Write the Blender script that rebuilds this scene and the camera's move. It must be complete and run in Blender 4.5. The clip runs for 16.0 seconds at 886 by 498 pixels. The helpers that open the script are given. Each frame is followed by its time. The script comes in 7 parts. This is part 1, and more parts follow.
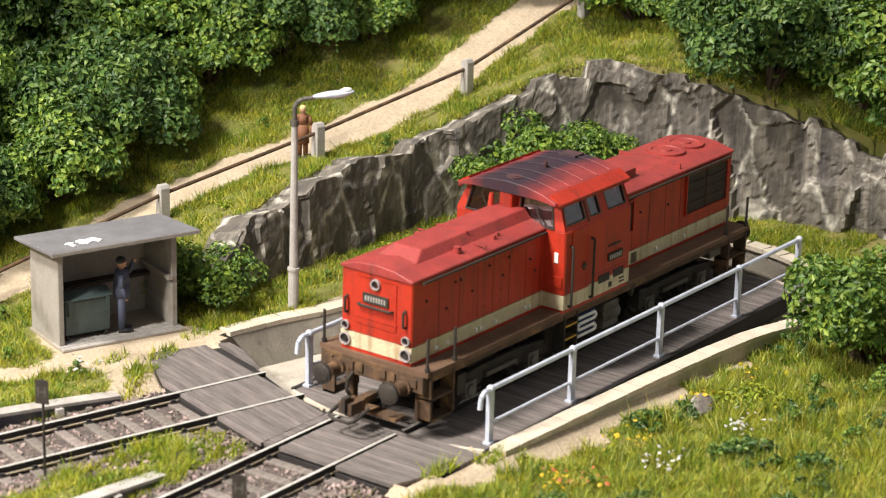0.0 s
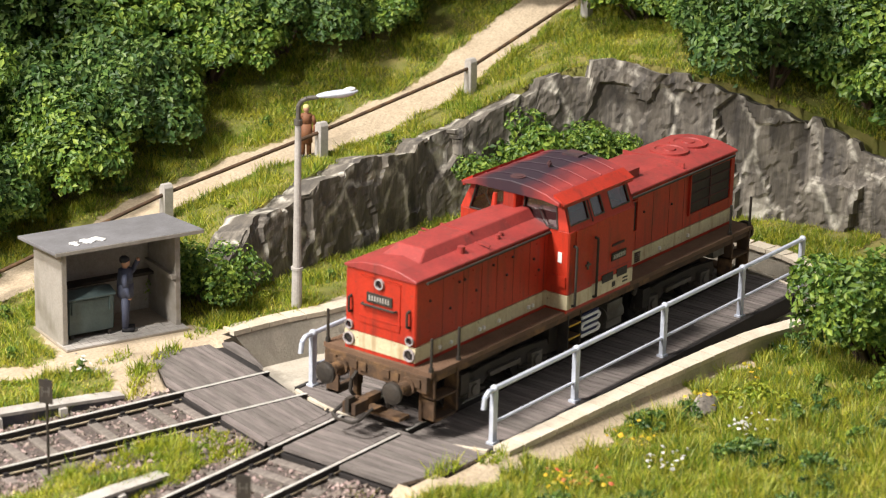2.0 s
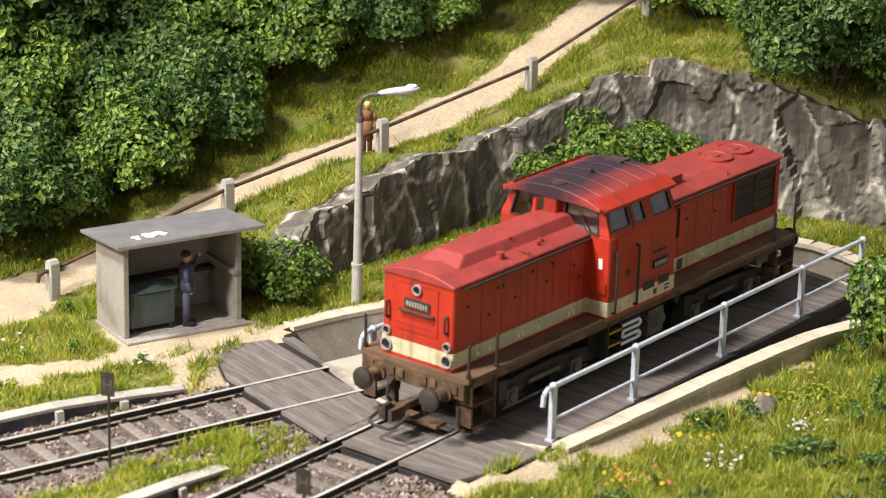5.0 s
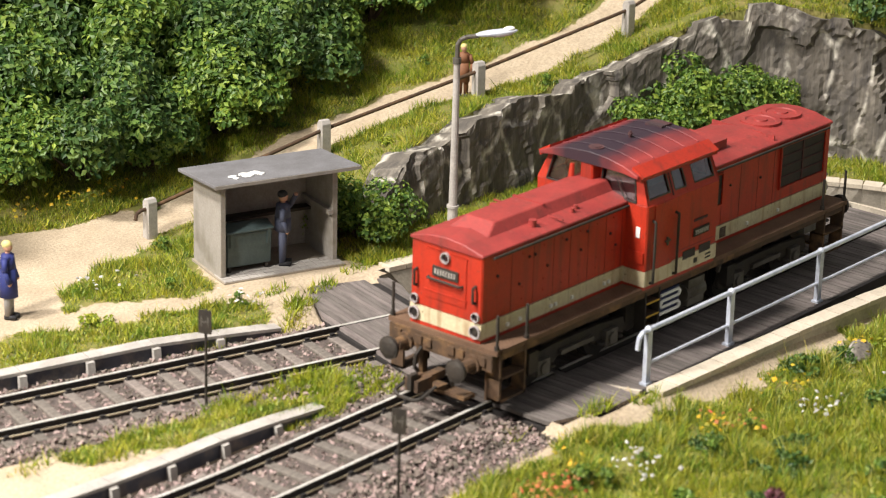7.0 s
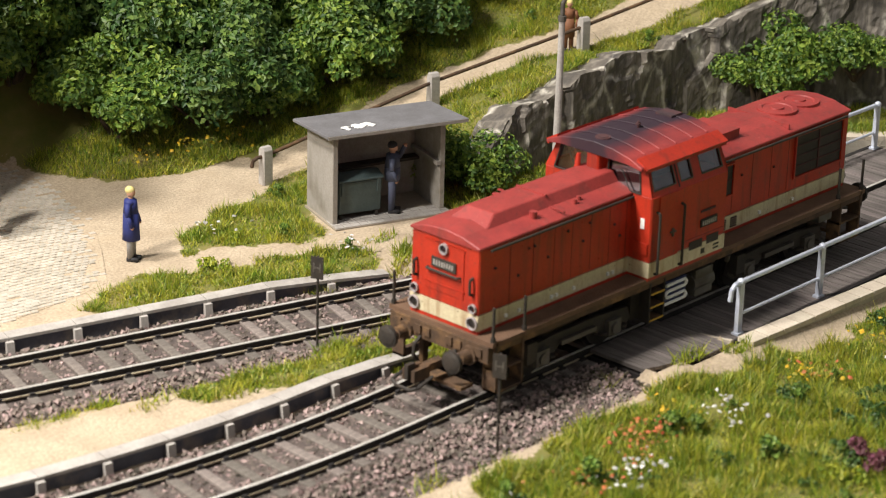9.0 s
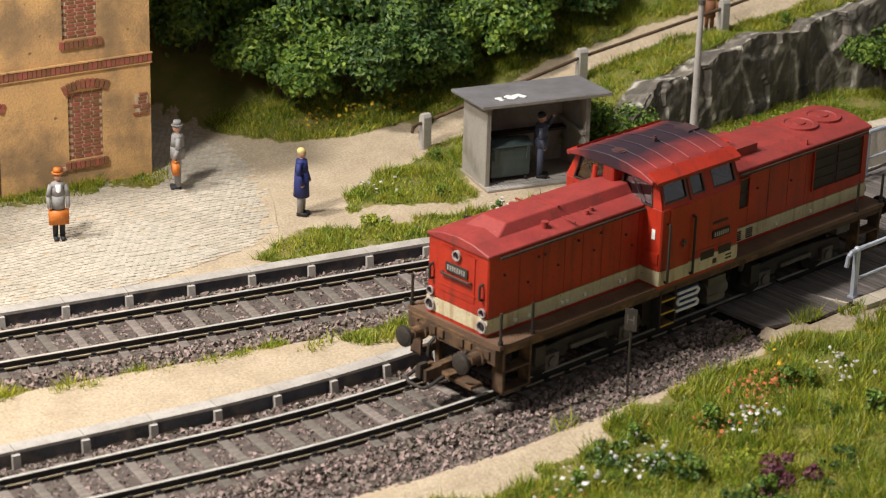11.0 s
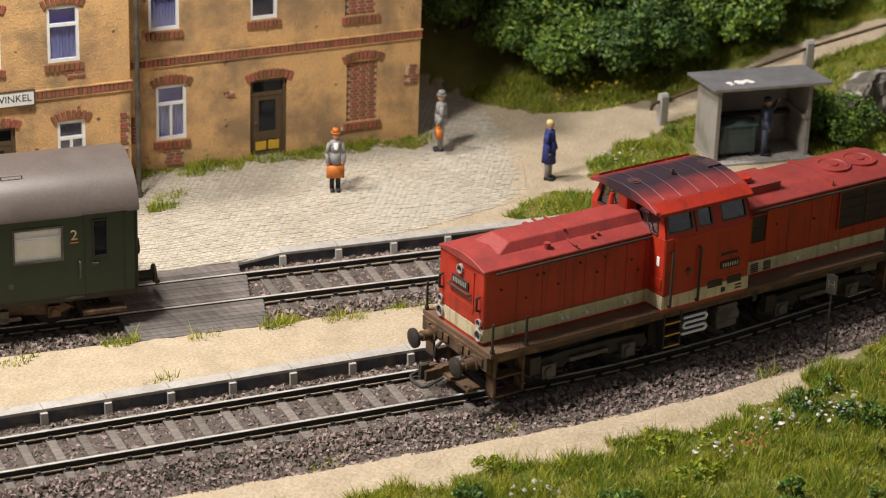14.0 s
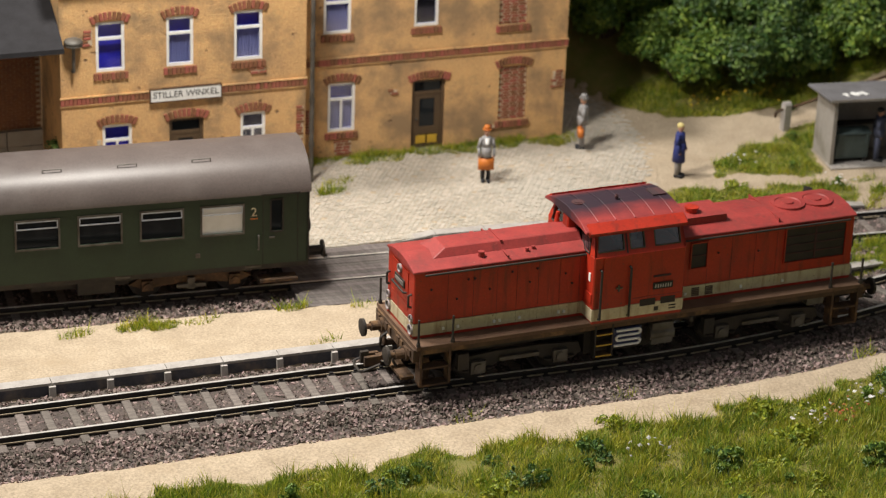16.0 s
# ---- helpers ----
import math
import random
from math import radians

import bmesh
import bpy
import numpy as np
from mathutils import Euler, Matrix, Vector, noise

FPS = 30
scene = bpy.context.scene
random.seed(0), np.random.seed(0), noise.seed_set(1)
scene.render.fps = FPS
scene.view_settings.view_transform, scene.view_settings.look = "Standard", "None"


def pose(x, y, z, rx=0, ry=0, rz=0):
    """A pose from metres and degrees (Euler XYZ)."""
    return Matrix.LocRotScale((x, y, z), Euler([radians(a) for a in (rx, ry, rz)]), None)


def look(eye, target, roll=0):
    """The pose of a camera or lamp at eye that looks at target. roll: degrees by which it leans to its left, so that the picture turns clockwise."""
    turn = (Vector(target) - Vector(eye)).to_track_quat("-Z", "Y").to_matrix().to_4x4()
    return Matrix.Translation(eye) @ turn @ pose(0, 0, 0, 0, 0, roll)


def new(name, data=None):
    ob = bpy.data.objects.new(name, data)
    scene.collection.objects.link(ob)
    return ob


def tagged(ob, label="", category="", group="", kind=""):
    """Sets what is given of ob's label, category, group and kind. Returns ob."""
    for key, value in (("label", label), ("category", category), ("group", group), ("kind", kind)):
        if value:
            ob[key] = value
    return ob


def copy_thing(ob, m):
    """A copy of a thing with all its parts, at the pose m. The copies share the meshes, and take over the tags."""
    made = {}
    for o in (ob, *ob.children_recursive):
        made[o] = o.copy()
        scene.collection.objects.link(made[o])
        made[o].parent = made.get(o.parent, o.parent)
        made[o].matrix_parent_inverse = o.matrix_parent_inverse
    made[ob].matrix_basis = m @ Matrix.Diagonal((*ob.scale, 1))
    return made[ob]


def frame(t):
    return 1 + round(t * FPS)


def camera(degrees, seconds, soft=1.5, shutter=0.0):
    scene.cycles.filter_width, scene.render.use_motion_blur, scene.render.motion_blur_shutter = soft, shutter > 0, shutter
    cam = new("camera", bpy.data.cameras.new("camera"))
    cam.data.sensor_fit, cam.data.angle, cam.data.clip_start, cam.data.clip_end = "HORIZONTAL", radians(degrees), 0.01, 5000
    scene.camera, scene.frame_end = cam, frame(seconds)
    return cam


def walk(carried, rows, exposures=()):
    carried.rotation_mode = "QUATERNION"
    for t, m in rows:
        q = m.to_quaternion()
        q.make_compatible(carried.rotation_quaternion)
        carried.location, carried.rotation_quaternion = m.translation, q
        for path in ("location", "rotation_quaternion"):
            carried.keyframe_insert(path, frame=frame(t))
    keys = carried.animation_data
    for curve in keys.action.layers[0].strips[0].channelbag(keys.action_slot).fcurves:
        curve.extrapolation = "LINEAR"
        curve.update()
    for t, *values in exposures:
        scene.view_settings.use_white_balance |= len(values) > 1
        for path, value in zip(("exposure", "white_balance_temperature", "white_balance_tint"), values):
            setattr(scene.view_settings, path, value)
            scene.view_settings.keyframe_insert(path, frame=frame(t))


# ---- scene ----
cam = camera(20.0, 16.0, soft=1.15)
U = 1.0 / 87.0  # a model railway: everything below is planned in full-size metres and built at 1:87

# seconds, eye (full-size metres), yaw from +y to the left, pitch, roll
PATH = [
    (0.0, 44.601, 29.848, 20.226, 126.400, -18.690, 1.564),
    (1.0, 44.606, 29.815, 20.276, 126.411, -18.750, 1.602),
    (2.0, 44.623, 29.791, 20.263, 126.423, -18.743, 1.594),
    (2.5, 44.610, 29.756, 20.292, 126.484, -18.777, 1.595),
    (3.0, 44.608, 29.768, 20.281, 126.764, -18.761, 1.595),
    (3.5, 44.599, 29.796, 20.274, 126.962, -18.754, 1.586),
    (6.0, 44.997, 29.770, 20.234, 128.508, -19.047, 1.732),
    (6.5, 45.038, 29.728, 20.165, 128.993, -19.456, 1.735),
    (7.0, 44.989, 29.709, 20.181, 129.830, -20.072, 1.642),
    (7.5, 44.944, 29.560, 20.162, 130.204, -20.585, 1.710),
    (8.0, 44.872, 29.543, 20.204, 130.676, -20.899, 1.622),
    (8.5, 45.486, 30.035, 20.643, 131.367, -21.185, 1.721),
    (9.0, 46.521, 31.164, 21.369, 132.432, -21.655, 1.621),
    (11.5, 50.505, 35.577, 23.748, 137.678, -22.849, 1.824),
    (12.0, 51.125, 36.422, 24.153, 139.312, -22.903, 1.874),
    (12.5, 51.868, 37.038, 24.614, 140.109, -23.213, 1.972),
    (13.0, 52.504, 37.897, 24.974, 140.968, -23.393, 1.979),
    (13.5, 53.485, 39.123, 25.640, 141.559, -23.523, 1.974),
    (14.0, 54.469, 40.465, 26.318, 142.445, -23.644, 1.997),
    (14.5, 55.427, 41.848, 26.940, 143.185, -23.646, 2.051),
    (15.0, 56.405, 43.782, 27.813, 144.519, -23.674, 2.024),
    (15.5, 57.336, 45.174, 28.496, 145.490, -23.780, 2.090),
    (16.0, 58.463, 46.790, 29.067, 146.398, -23.736, 2.169),
]


def aimed(x, y, z, yaw, pitch, roll):
    a, b = radians(yaw), radians(pitch)
    eye = Vector((x, y, z)) * U
    return look(eye, eye + Vector((-math.sin(a) * math.cos(b), math.cos(a) * math.cos(b), math.sin(b))), roll)


walk(cam, [(t, aimed(*row)) for t, *row in PATH], exposures=[(0.0, 0.95), (7.0, 0.85), (9.0, 0.52), (12.0, 0.06), (16.0, -0.12)])
cam.data.dof.use_dof = True
cam.data.dof.focus_distance = 60.0 * U
cam.data.dof.aperture_fstop = 36.0

# ---- light: the hall's soft light from above and behind, and one ceiling spot over the station ----
world = bpy.data.worlds.new("hall")
scene.world = world
world.use_nodes = True
wn = world.node_tree.nodes
wn["Background"].inputs["Color"].default_value = (1.0, 0.98, 0.97, 1)
wn["Background"].inputs["Strength"].default_value = 0.175
sun = new("sun", bpy.data.lights.new("sun", "SUN"))
sun.data.energy, sun.data.angle, sun.data.color = 2.7, radians(8), (1.0, 0.95, 0.88)
sun.matrix_world = look(Vector((0.95, -0.42, 1.7)), Vector((0, 0, 0)))
spot = new("hall_spot", bpy.data.lights.new("hall_spot", "POINT"))
spot.data.energy, spot.data.shadow_soft_size, spot.data.color = 3.4, 1.8 * U, (1.0, 0.95, 0.87)
spot.matrix_world = pose(31.0 * U, -7.6 * U, 22.0 * U)


# ---- materials ----
def ramp_mix(nt, fac, c1, c2, low=0.35, high=0.65):
    r = nt.nodes.new("ShaderNodeValToRGB")
    r.color_ramp.elements[0].position, r.color_ramp.elements[1].position = low, high
    r.color_ramp.elements[0].color, r.color_ramp.elements[1].color = (*c1, 1), (*c2, 1)
    nt.links.new(fac, r.inputs[0])
    return r.outputs[0]


def blend(nt, fac, a, b, kind="MIX"):
    m = nt.nodes.new("ShaderNodeMix")
    m.data_type, m.blend_type = "RGBA", kind
    for sock, v in ((m.inputs[0], fac), (m.inputs[6], a), (m.inputs[7], b)):
        if isinstance(v, (int, float)):
            sock.default_value = v
        elif isinstance(v, tuple):
            sock.default_value = (*v, 1) if len(v) == 3 else v
        else:
            nt.links.new(v, sock)
    return m.outputs[2]


def noise_fac(nt, size, detail=5.0, rough=0.6, stretch=(1, 1, 1), kind="object"):
    """Noise with grains of about size full-size metres."""
    tc = nt.nodes.new("ShaderNodeTexCoord")
    mp = nt.nodes.new("ShaderNodeMapping")
    mp.inputs["Scale"].default_value = stretch
    nt.links.new(tc.outputs["Object"], mp.inputs[0])
    n = nt.nodes.new("ShaderNodeTexNoise")
    n.inputs["Scale"].default_value, n.inputs["Detail"].default_value, n.inputs["Roughness"].default_value = 1.0 / (size * U), detail, rough
    nt.links.new(mp.outputs[0], n.inputs["Vector"])
    return n.outputs["Fac"]


def material(name, base, second=None, rough=0.7, metal=0.0, size=0.5, fine=0.04, bump=0.3, stain=None, stain_size=1.5, stain_at=(0.5, 0.7),
             vary=0.0, island=0.0, stretch=(1, 1, 1), grainy=0.35):
    """Two-scale procedural surface: base to second by noise of one size, fine grain, stains with a shape of their own."""
    m = bpy.data.materials.new(name)
    m.use_nodes = True
    nt = m.node_tree
    b = nt.nodes["Principled BSDF"]
    second = second or tuple(c * 0.75 for c in base)
    col = ramp_mix(nt, noise_fac(nt, size, stretch=stretch), base, second)
    grain = noise_fac(nt, fine, 3.0, 0.7, stretch)
    col = blend(nt, grainy, col, ramp_mix(nt, grain, (0.35, 0.35, 0.35), (0.75, 0.75, 0.75), 0.3, 0.7), "OVERLAY")
    if stain:
        col = blend(nt, ramp_mix(nt, noise_fac(nt, stain_size, 8.0, 0.65), (0, 0, 0), (1, 1, 1), *stain_at), col, stain)
    for amount, node, out in ((vary, "ShaderNodeObjectInfo", "Random"), (island, "ShaderNodeNewGeometry", "Random Per Island")):
        if amount:
            hsv = nt.nodes.new("ShaderNodeHueSaturation")
            info = nt.nodes.new(node)
            mr = nt.nodes.new("ShaderNodeMapRange")
            mr.inputs[3].default_value, mr.inputs[4].default_value = 1 - amount, 1 + amount
            nt.links.new(info.outputs[out], mr.inputs[0])
            nt.links.new(mr.outputs[0], hsv.inputs["Value"])
            mh = nt.nodes.new("ShaderNodeMapRange")
            mh.inputs[3].default_value, mh.inputs[4].default_value = 0.5 + amount * 0.06, 0.5 - amount * 0.06
            nt.links.new(info.outputs[out], mh.inputs[0])
            nt.links.new(mh.outputs[0], hsv.inputs["Hue"])
            nt.links.new(col, hsv.inputs["Color"])
            col = hsv.outputs[0]
    nt.links.new(col, b.inputs["Base Color"])
    b.inputs["Roughness"].default_value, b.inputs["Metallic"].default_value = rough, metal
    if bump:
        bp = nt.nodes.new("ShaderNodeBump")
        bp.inputs["Strength"].default_value, bp.inputs["Distance"].default_value = bump, 0.03 * U
        nt.links.new(grain, bp.inputs["Height"])
        nt.links.new(bp.outputs[0], b.inputs["Normal"])
    return m


M = {}
M["red"] = material("red_paint", (0.43, 0.027, 0.009), (0.35, 0.021, 0.008), rough=0.5, size=1.2, fine=0.05, bump=0.08, stain=(0.19, 0.022, 0.013), stain_size=0.9, stain_at=(0.55, 0.85))


def weathered(m, grime, speck):
    """Thin dirty runs down the sides and small chipped specks."""
    nt = m.node_tree
    b = nt.nodes["Principled BSDF"]
    old = b.inputs["Base Color"].links[0].from_socket
    runs = ramp_mix(nt, noise_fac(nt, 0.22, 4.0, 0.6, (1, 1, 0.1)), (0, 0, 0), (0.75, 0.75, 0.75), 0.52, 0.72)
    chips = ramp_mix(nt, noise_fac(nt, 0.09, 2.0, 0.5), (0, 0, 0), (0.8, 0.8, 0.8), 0.70, 0.74)
    nt.links.new(blend(nt, chips, blend(nt, runs, old, grime), speck), b.inputs["Base Color"])


weathered(M["red"], (0.12, 0.018, 0.012), (0.10, 0.04, 0.03))
M["roof_red"] = material("sooty_red_roof_paint", (0.33, 0.042, 0.036), (0.25, 0.03, 0.028), rough=0.55, size=0.8, fine=0.06, bump=0.1, stain=(0.20, 0.035, 0.03), stain_size=0.9, stain_at=(0.5, 0.8))
M["soot"] = material("soot_blackened_paint", (0.035, 0.022, 0.026), (0.09, 0.03, 0.03), rough=0.8, size=0.5, fine=0.05, bump=0.1)
M["cream"] = material("cream_paint", (0.62, 0.54, 0.36), (0.52, 0.44, 0.29), rough=0.55, size=0.5, fine=0.05, bump=0.05, stain=(0.30, 0.18, 0.09), stain_size=0.4, stain_at=(0.58, 0.85))
weathered(M["cream"], (0.30, 0.17, 0.08), (0.16, 0.08, 0.04))
weathered(M["roof_red"], (0.17, 0.035, 0.03), (0.40, 0.10, 0.08))
M["rust"] = material("rusty_brown_frame", (0.095, 0.052, 0.027), (0.05, 0.03, 0.018), rough=0.85, size=0.4, fine=0.04, bump=0.4, stain=(0.22, 0.12, 0.05), stain_size=0.5)
M["walkway"] = material("dusty_brown_walkway", (0.15, 0.085, 0.05), (0.11, 0.06, 0.035), rough=0.85, size=0.6, fine=0.05, bump=0.5)
M["black"] = material("grimy_black_iron", (0.018, 0.015, 0.013), (0.04, 0.03, 0.022), rough=0.7, size=0.5, fine=0.05, bump=0.3)
M["dirty_steel"] = material("dirty_grey_steel", (0.14, 0.13, 0.115), (0.07, 0.058, 0.045), rough=0.6, metal=0.3, size=0.4, fine=0.05)
M["grille"] = material("dark_grille", (0.03, 0.017, 0.017), (0.016, 0.011, 0.011), rough=0.6, size=0.3)
M["white"] = material("white_paint", (0.84, 0.83, 0.81), (0.76, 0.75, 0.72), rough=0.5, size=0.4, fine=0.05, bump=0.05)
M["yellow"] = material("yellow_paint", (0.62, 0.38, 0.04), (0.5, 0.3, 0.03), rough=0.6, size=0.3)
M["pale_rim"] = material("pale_lamp_rim", (0.42, 0.37, 0.37), (0.3, 0.26, 0.26), rough=0.5, size=0.1)
M["blue_pipe"] = material("blue_grey_pipe_core", (0.05, 0.06, 0.14), rough=0.5)
M["zinc"] = material("weathered_galvanised_steel", (0.60, 0.64, 0.74), (0.45, 0.48, 0.57), rough=0.45, metal=0.15, size=0.3, fine=0.05, bump=0.15, stain=(0.62, 0.65, 0.7), stain_size=0.4, stain_at=(0.55, 0.75))
M["plank"] = material("grey_brown_deck_planks", (0.205, 0.175, 0.163), (0.125, 0.105, 0.099), rough=0.85, size=0.5, fine=0.05, bump=0.5, vary=0.22, island=0.2, stretch=(5, 0.6, 1))
M["rail_foot"] = material("dusty_rail_foot", (0.42, 0.35, 0.24), (0.28, 0.225, 0.155), rough=0.9, size=0.3, fine=0.05)
M["rail"] = material("rusty_rail_web", (0.024, 0.019, 0.018), (0.014, 0.012, 0.012), rough=0.8, size=0.4, fine=0.05)
M["railtop"] = material("polished_rail_head", (0.85, 0.82, 0.78), (0.62, 0.58, 0.53), rough=0.3, metal=0.4, size=0.5, bump=0.03)
M["sleeper"] = material("weathered_wooden_sleeper", (0.24, 0.205, 0.18), (0.13, 0.11, 0.097), rough=0.9, size=0.3, fine=0.04, bump=0.6, vary=0.25, stretch=(1, 6, 1))
M["ballast"] = material("brown_grey_ballast", (0.27, 0.215, 0.185), (0.17, 0.132, 0.115), rough=0.9, size=0.25, fine=0.05, island=0.7, bump=0.3)
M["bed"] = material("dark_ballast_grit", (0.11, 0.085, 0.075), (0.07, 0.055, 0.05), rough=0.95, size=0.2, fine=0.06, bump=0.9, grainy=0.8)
M["concrete"] = material("weathered_concrete", (0.44, 0.41, 0.38), (0.34, 0.31, 0.285), rough=0.85, size=0.5, fine=0.05, bump=0.3, stain=(0.22, 0.2, 0.18), stain_size=0.7, stain_at=(0.58, 0.8))
M["slab"] = material("blue_grey_concrete_slab", (0.085, 0.09, 0.115), (0.06, 0.062, 0.08), rough=0.85, size=0.5, fine=0.05, bump=0.3, stain=(0.2, 0.17, 0.15), stain_size=0.6)
M["coping"] = material("sandy_stone_coping", (0.60, 0.52, 0.42), (0.50, 0.43, 0.34), rough=0.85, size=0.5, fine=0.05, vary=0.08, stain=(0.34, 0.29, 0.22), stain_size=0.6, stain_at=(0.6, 0.8))
M["render_wall"] = material("patchy_cement_wall", (0.47, 0.42, 0.35), (0.38, 0.34, 0.28), rough=0.9, size=0.8, fine=0.06, bump=0.5, stain=(0.24, 0.22, 0.18), stain_size=0.9, stain_at=(0.54, 0.75))
M["plaster"] = material("ochre_plaster", (0.72, 0.42, 0.18), (0.54, 0.32, 0.15), rough=0.9, size=1.6, fine=0.06, bump=0.9, stain=(0.33, 0.215, 0.115), stain_size=1.7, stain_at=(0.46, 0.62), grainy=0.5)


def pitted(m):
    """Small knocked-out pits with dark hollows, here and there."""
    nt = m.node_tree
    b = nt.nodes["Principled BSDF"]
    old = b.inputs["Base Color"].links[0].from_socket
    tc = nt.nodes.new("ShaderNodeTexCoord")
    vor = nt.nodes.new("ShaderNodeTexVoronoi")
    vor.inputs["Scale"].default_value = 1.0 / (0.33 * U)
    nt.links.new(tc.outputs["Object"], vor.inputs["Vector"])
    hole = ramp_mix(nt, vor.outputs["Distance"], (1, 1, 1), (0, 0, 0), 0.10, 0.2)
    where = ramp_mix(nt, noise_fac(nt, 0.7), (0, 0, 0), (1, 1, 1), 0.5, 0.6)
    fac = blend(nt, 1.0, hole, where, "MULTIPLY")
    nt.links.new(blend(nt, fac, old, (0.22, 0.13, 0.07)), b.inputs["Base Color"])
    bump = nt.nodes.new("ShaderNodeBump")
    bump.invert = True
    bump.inputs["Strength"].default_value, bump.inputs["Distance"].default_value = 0.8, 0.03 * U
    nt.links.new(fac, bump.inputs["Height"])
    nt.links.new(b.inputs["Normal"].links[0].from_socket, bump.inputs["Normal"])
    nt.links.new(bump.outputs[0], b.inputs["Normal"])


pitted(M["plaster"])
M["brick"] = material("dark_red_brick", (0.31, 0.115, 0.06), (0.21, 0.075, 0.045), rough=0.85, size=0.2, fine=0.04, bump=0.4, vary=0.3)
M["mortar"] = material("pale_mortar", (0.55, 0.44, 0.31), (0.45, 0.35, 0.24), rough=0.95, size=0.3, fine=0.04)
M["brown_wood"] = material("brown_painted_wood", (0.10, 0.062, 0.03), (0.075, 0.045, 0.024), rough=0.6, size=0.3, stretch=(6, 1, 1))
M["curtain"] = material("pale_curtain", (0.85, 0.85, 0.88), (0.6, 0.6, 0.7), rough=0.9, size=0.15, stretch=(4, 1, 0.3))
# near-black for window backings: the unlit room's shade put into colour
M["room_shade"] = material("painted_room_shade", (0.02, 0.02, 0.028), rough=0.9)
M["green_car"] = material("bottle_green_paint", (0.019, 0.036, 0.015), (0.015, 0.028, 0.012), rough=0.6, size=0.8, fine=0.05, bump=0.05, stain=(0.05, 0.045, 0.03), stain_size=0.8, stain_at=(0.62, 0.9))
M["car_roof"] = material("dull_grey_brown_roof", (0.115, 0.092, 0.083), (0.088, 0.07, 0.064), rough=0.42, size=2.5, fine=0.06, bump=0.08, stain=(0.15, 0.128, 0.118), stain_size=1.8, stain_at=(0.5, 0.85))
M["shed_wall"] = material("grey_concrete_panel", (0.33, 0.30, 0.27), (0.27, 0.245, 0.215), rough=0.9, size=0.6, fine=0.05, bump=0.35, stain=(0.2, 0.175, 0.14), stain_size=0.8)
M["felt"] = material("grey_roofing_felt", (0.17, 0.165, 0.175), (0.13, 0.125, 0.13), rough=0.9, size=0.5, fine=0.04, bump=0.5)
M["bin"] = material("grey_green_painted_steel", (0.065, 0.09, 0.09), (0.045, 0.066, 0.066), rough=0.5, size=0.3, fine=0.04, bump=0.15)
M["sett"] = material("pale_granite_setts", (0.49, 0.445, 0.375), (0.40, 0.36, 0.30), rough=0.85, size=1.5, fine=0.05, bump=0.3, vary=0.1, island=0.12)
M["sett_joint"] = material("sandy_sett_joints", (0.33, 0.28, 0.22), (0.26, 0.22, 0.175), rough=0.95, size=0.8, fine=0.05)
M["skin"] = material("painted_skin", (0.55, 0.3, 0.2), rough=0.6, bump=0)
M["navy"] = material("navy_blue_paint", (0.02, 0.03, 0.16), rough=0.7, bump=0.05)
M["work_blue"] = material("dull_blue_paint", (0.07, 0.08, 0.13), rough=0.7, bump=0.05)
M["grey_cloth"] = material("grey_paint", (0.30, 0.29, 0.29), rough=0.75, bump=0.05)
M["dark_cloth"] = material("charcoal_paint", (0.025, 0.025, 0.03), rough=0.7, bump=0.05)
M["orange"] = material("orange_leather", (0.62, 0.19, 0.03), (0.5, 0.14, 0.02), rough=0.5, size=0.1)
M["cream_head"] = material("cream_yellow_paint", (0.75, 0.62, 0.25), rough=0.6, bump=0)
M["brown_coat"] = material("brown_paint", (0.22, 0.09, 0.04), rough=0.7, bump=0.05)
M["slate"] = material("dark_slate_roofing", (0.022, 0.021, 0.024), (0.016, 0.015, 0.017), rough=0.95, size=0.4, fine=0.05, bump=0.4)


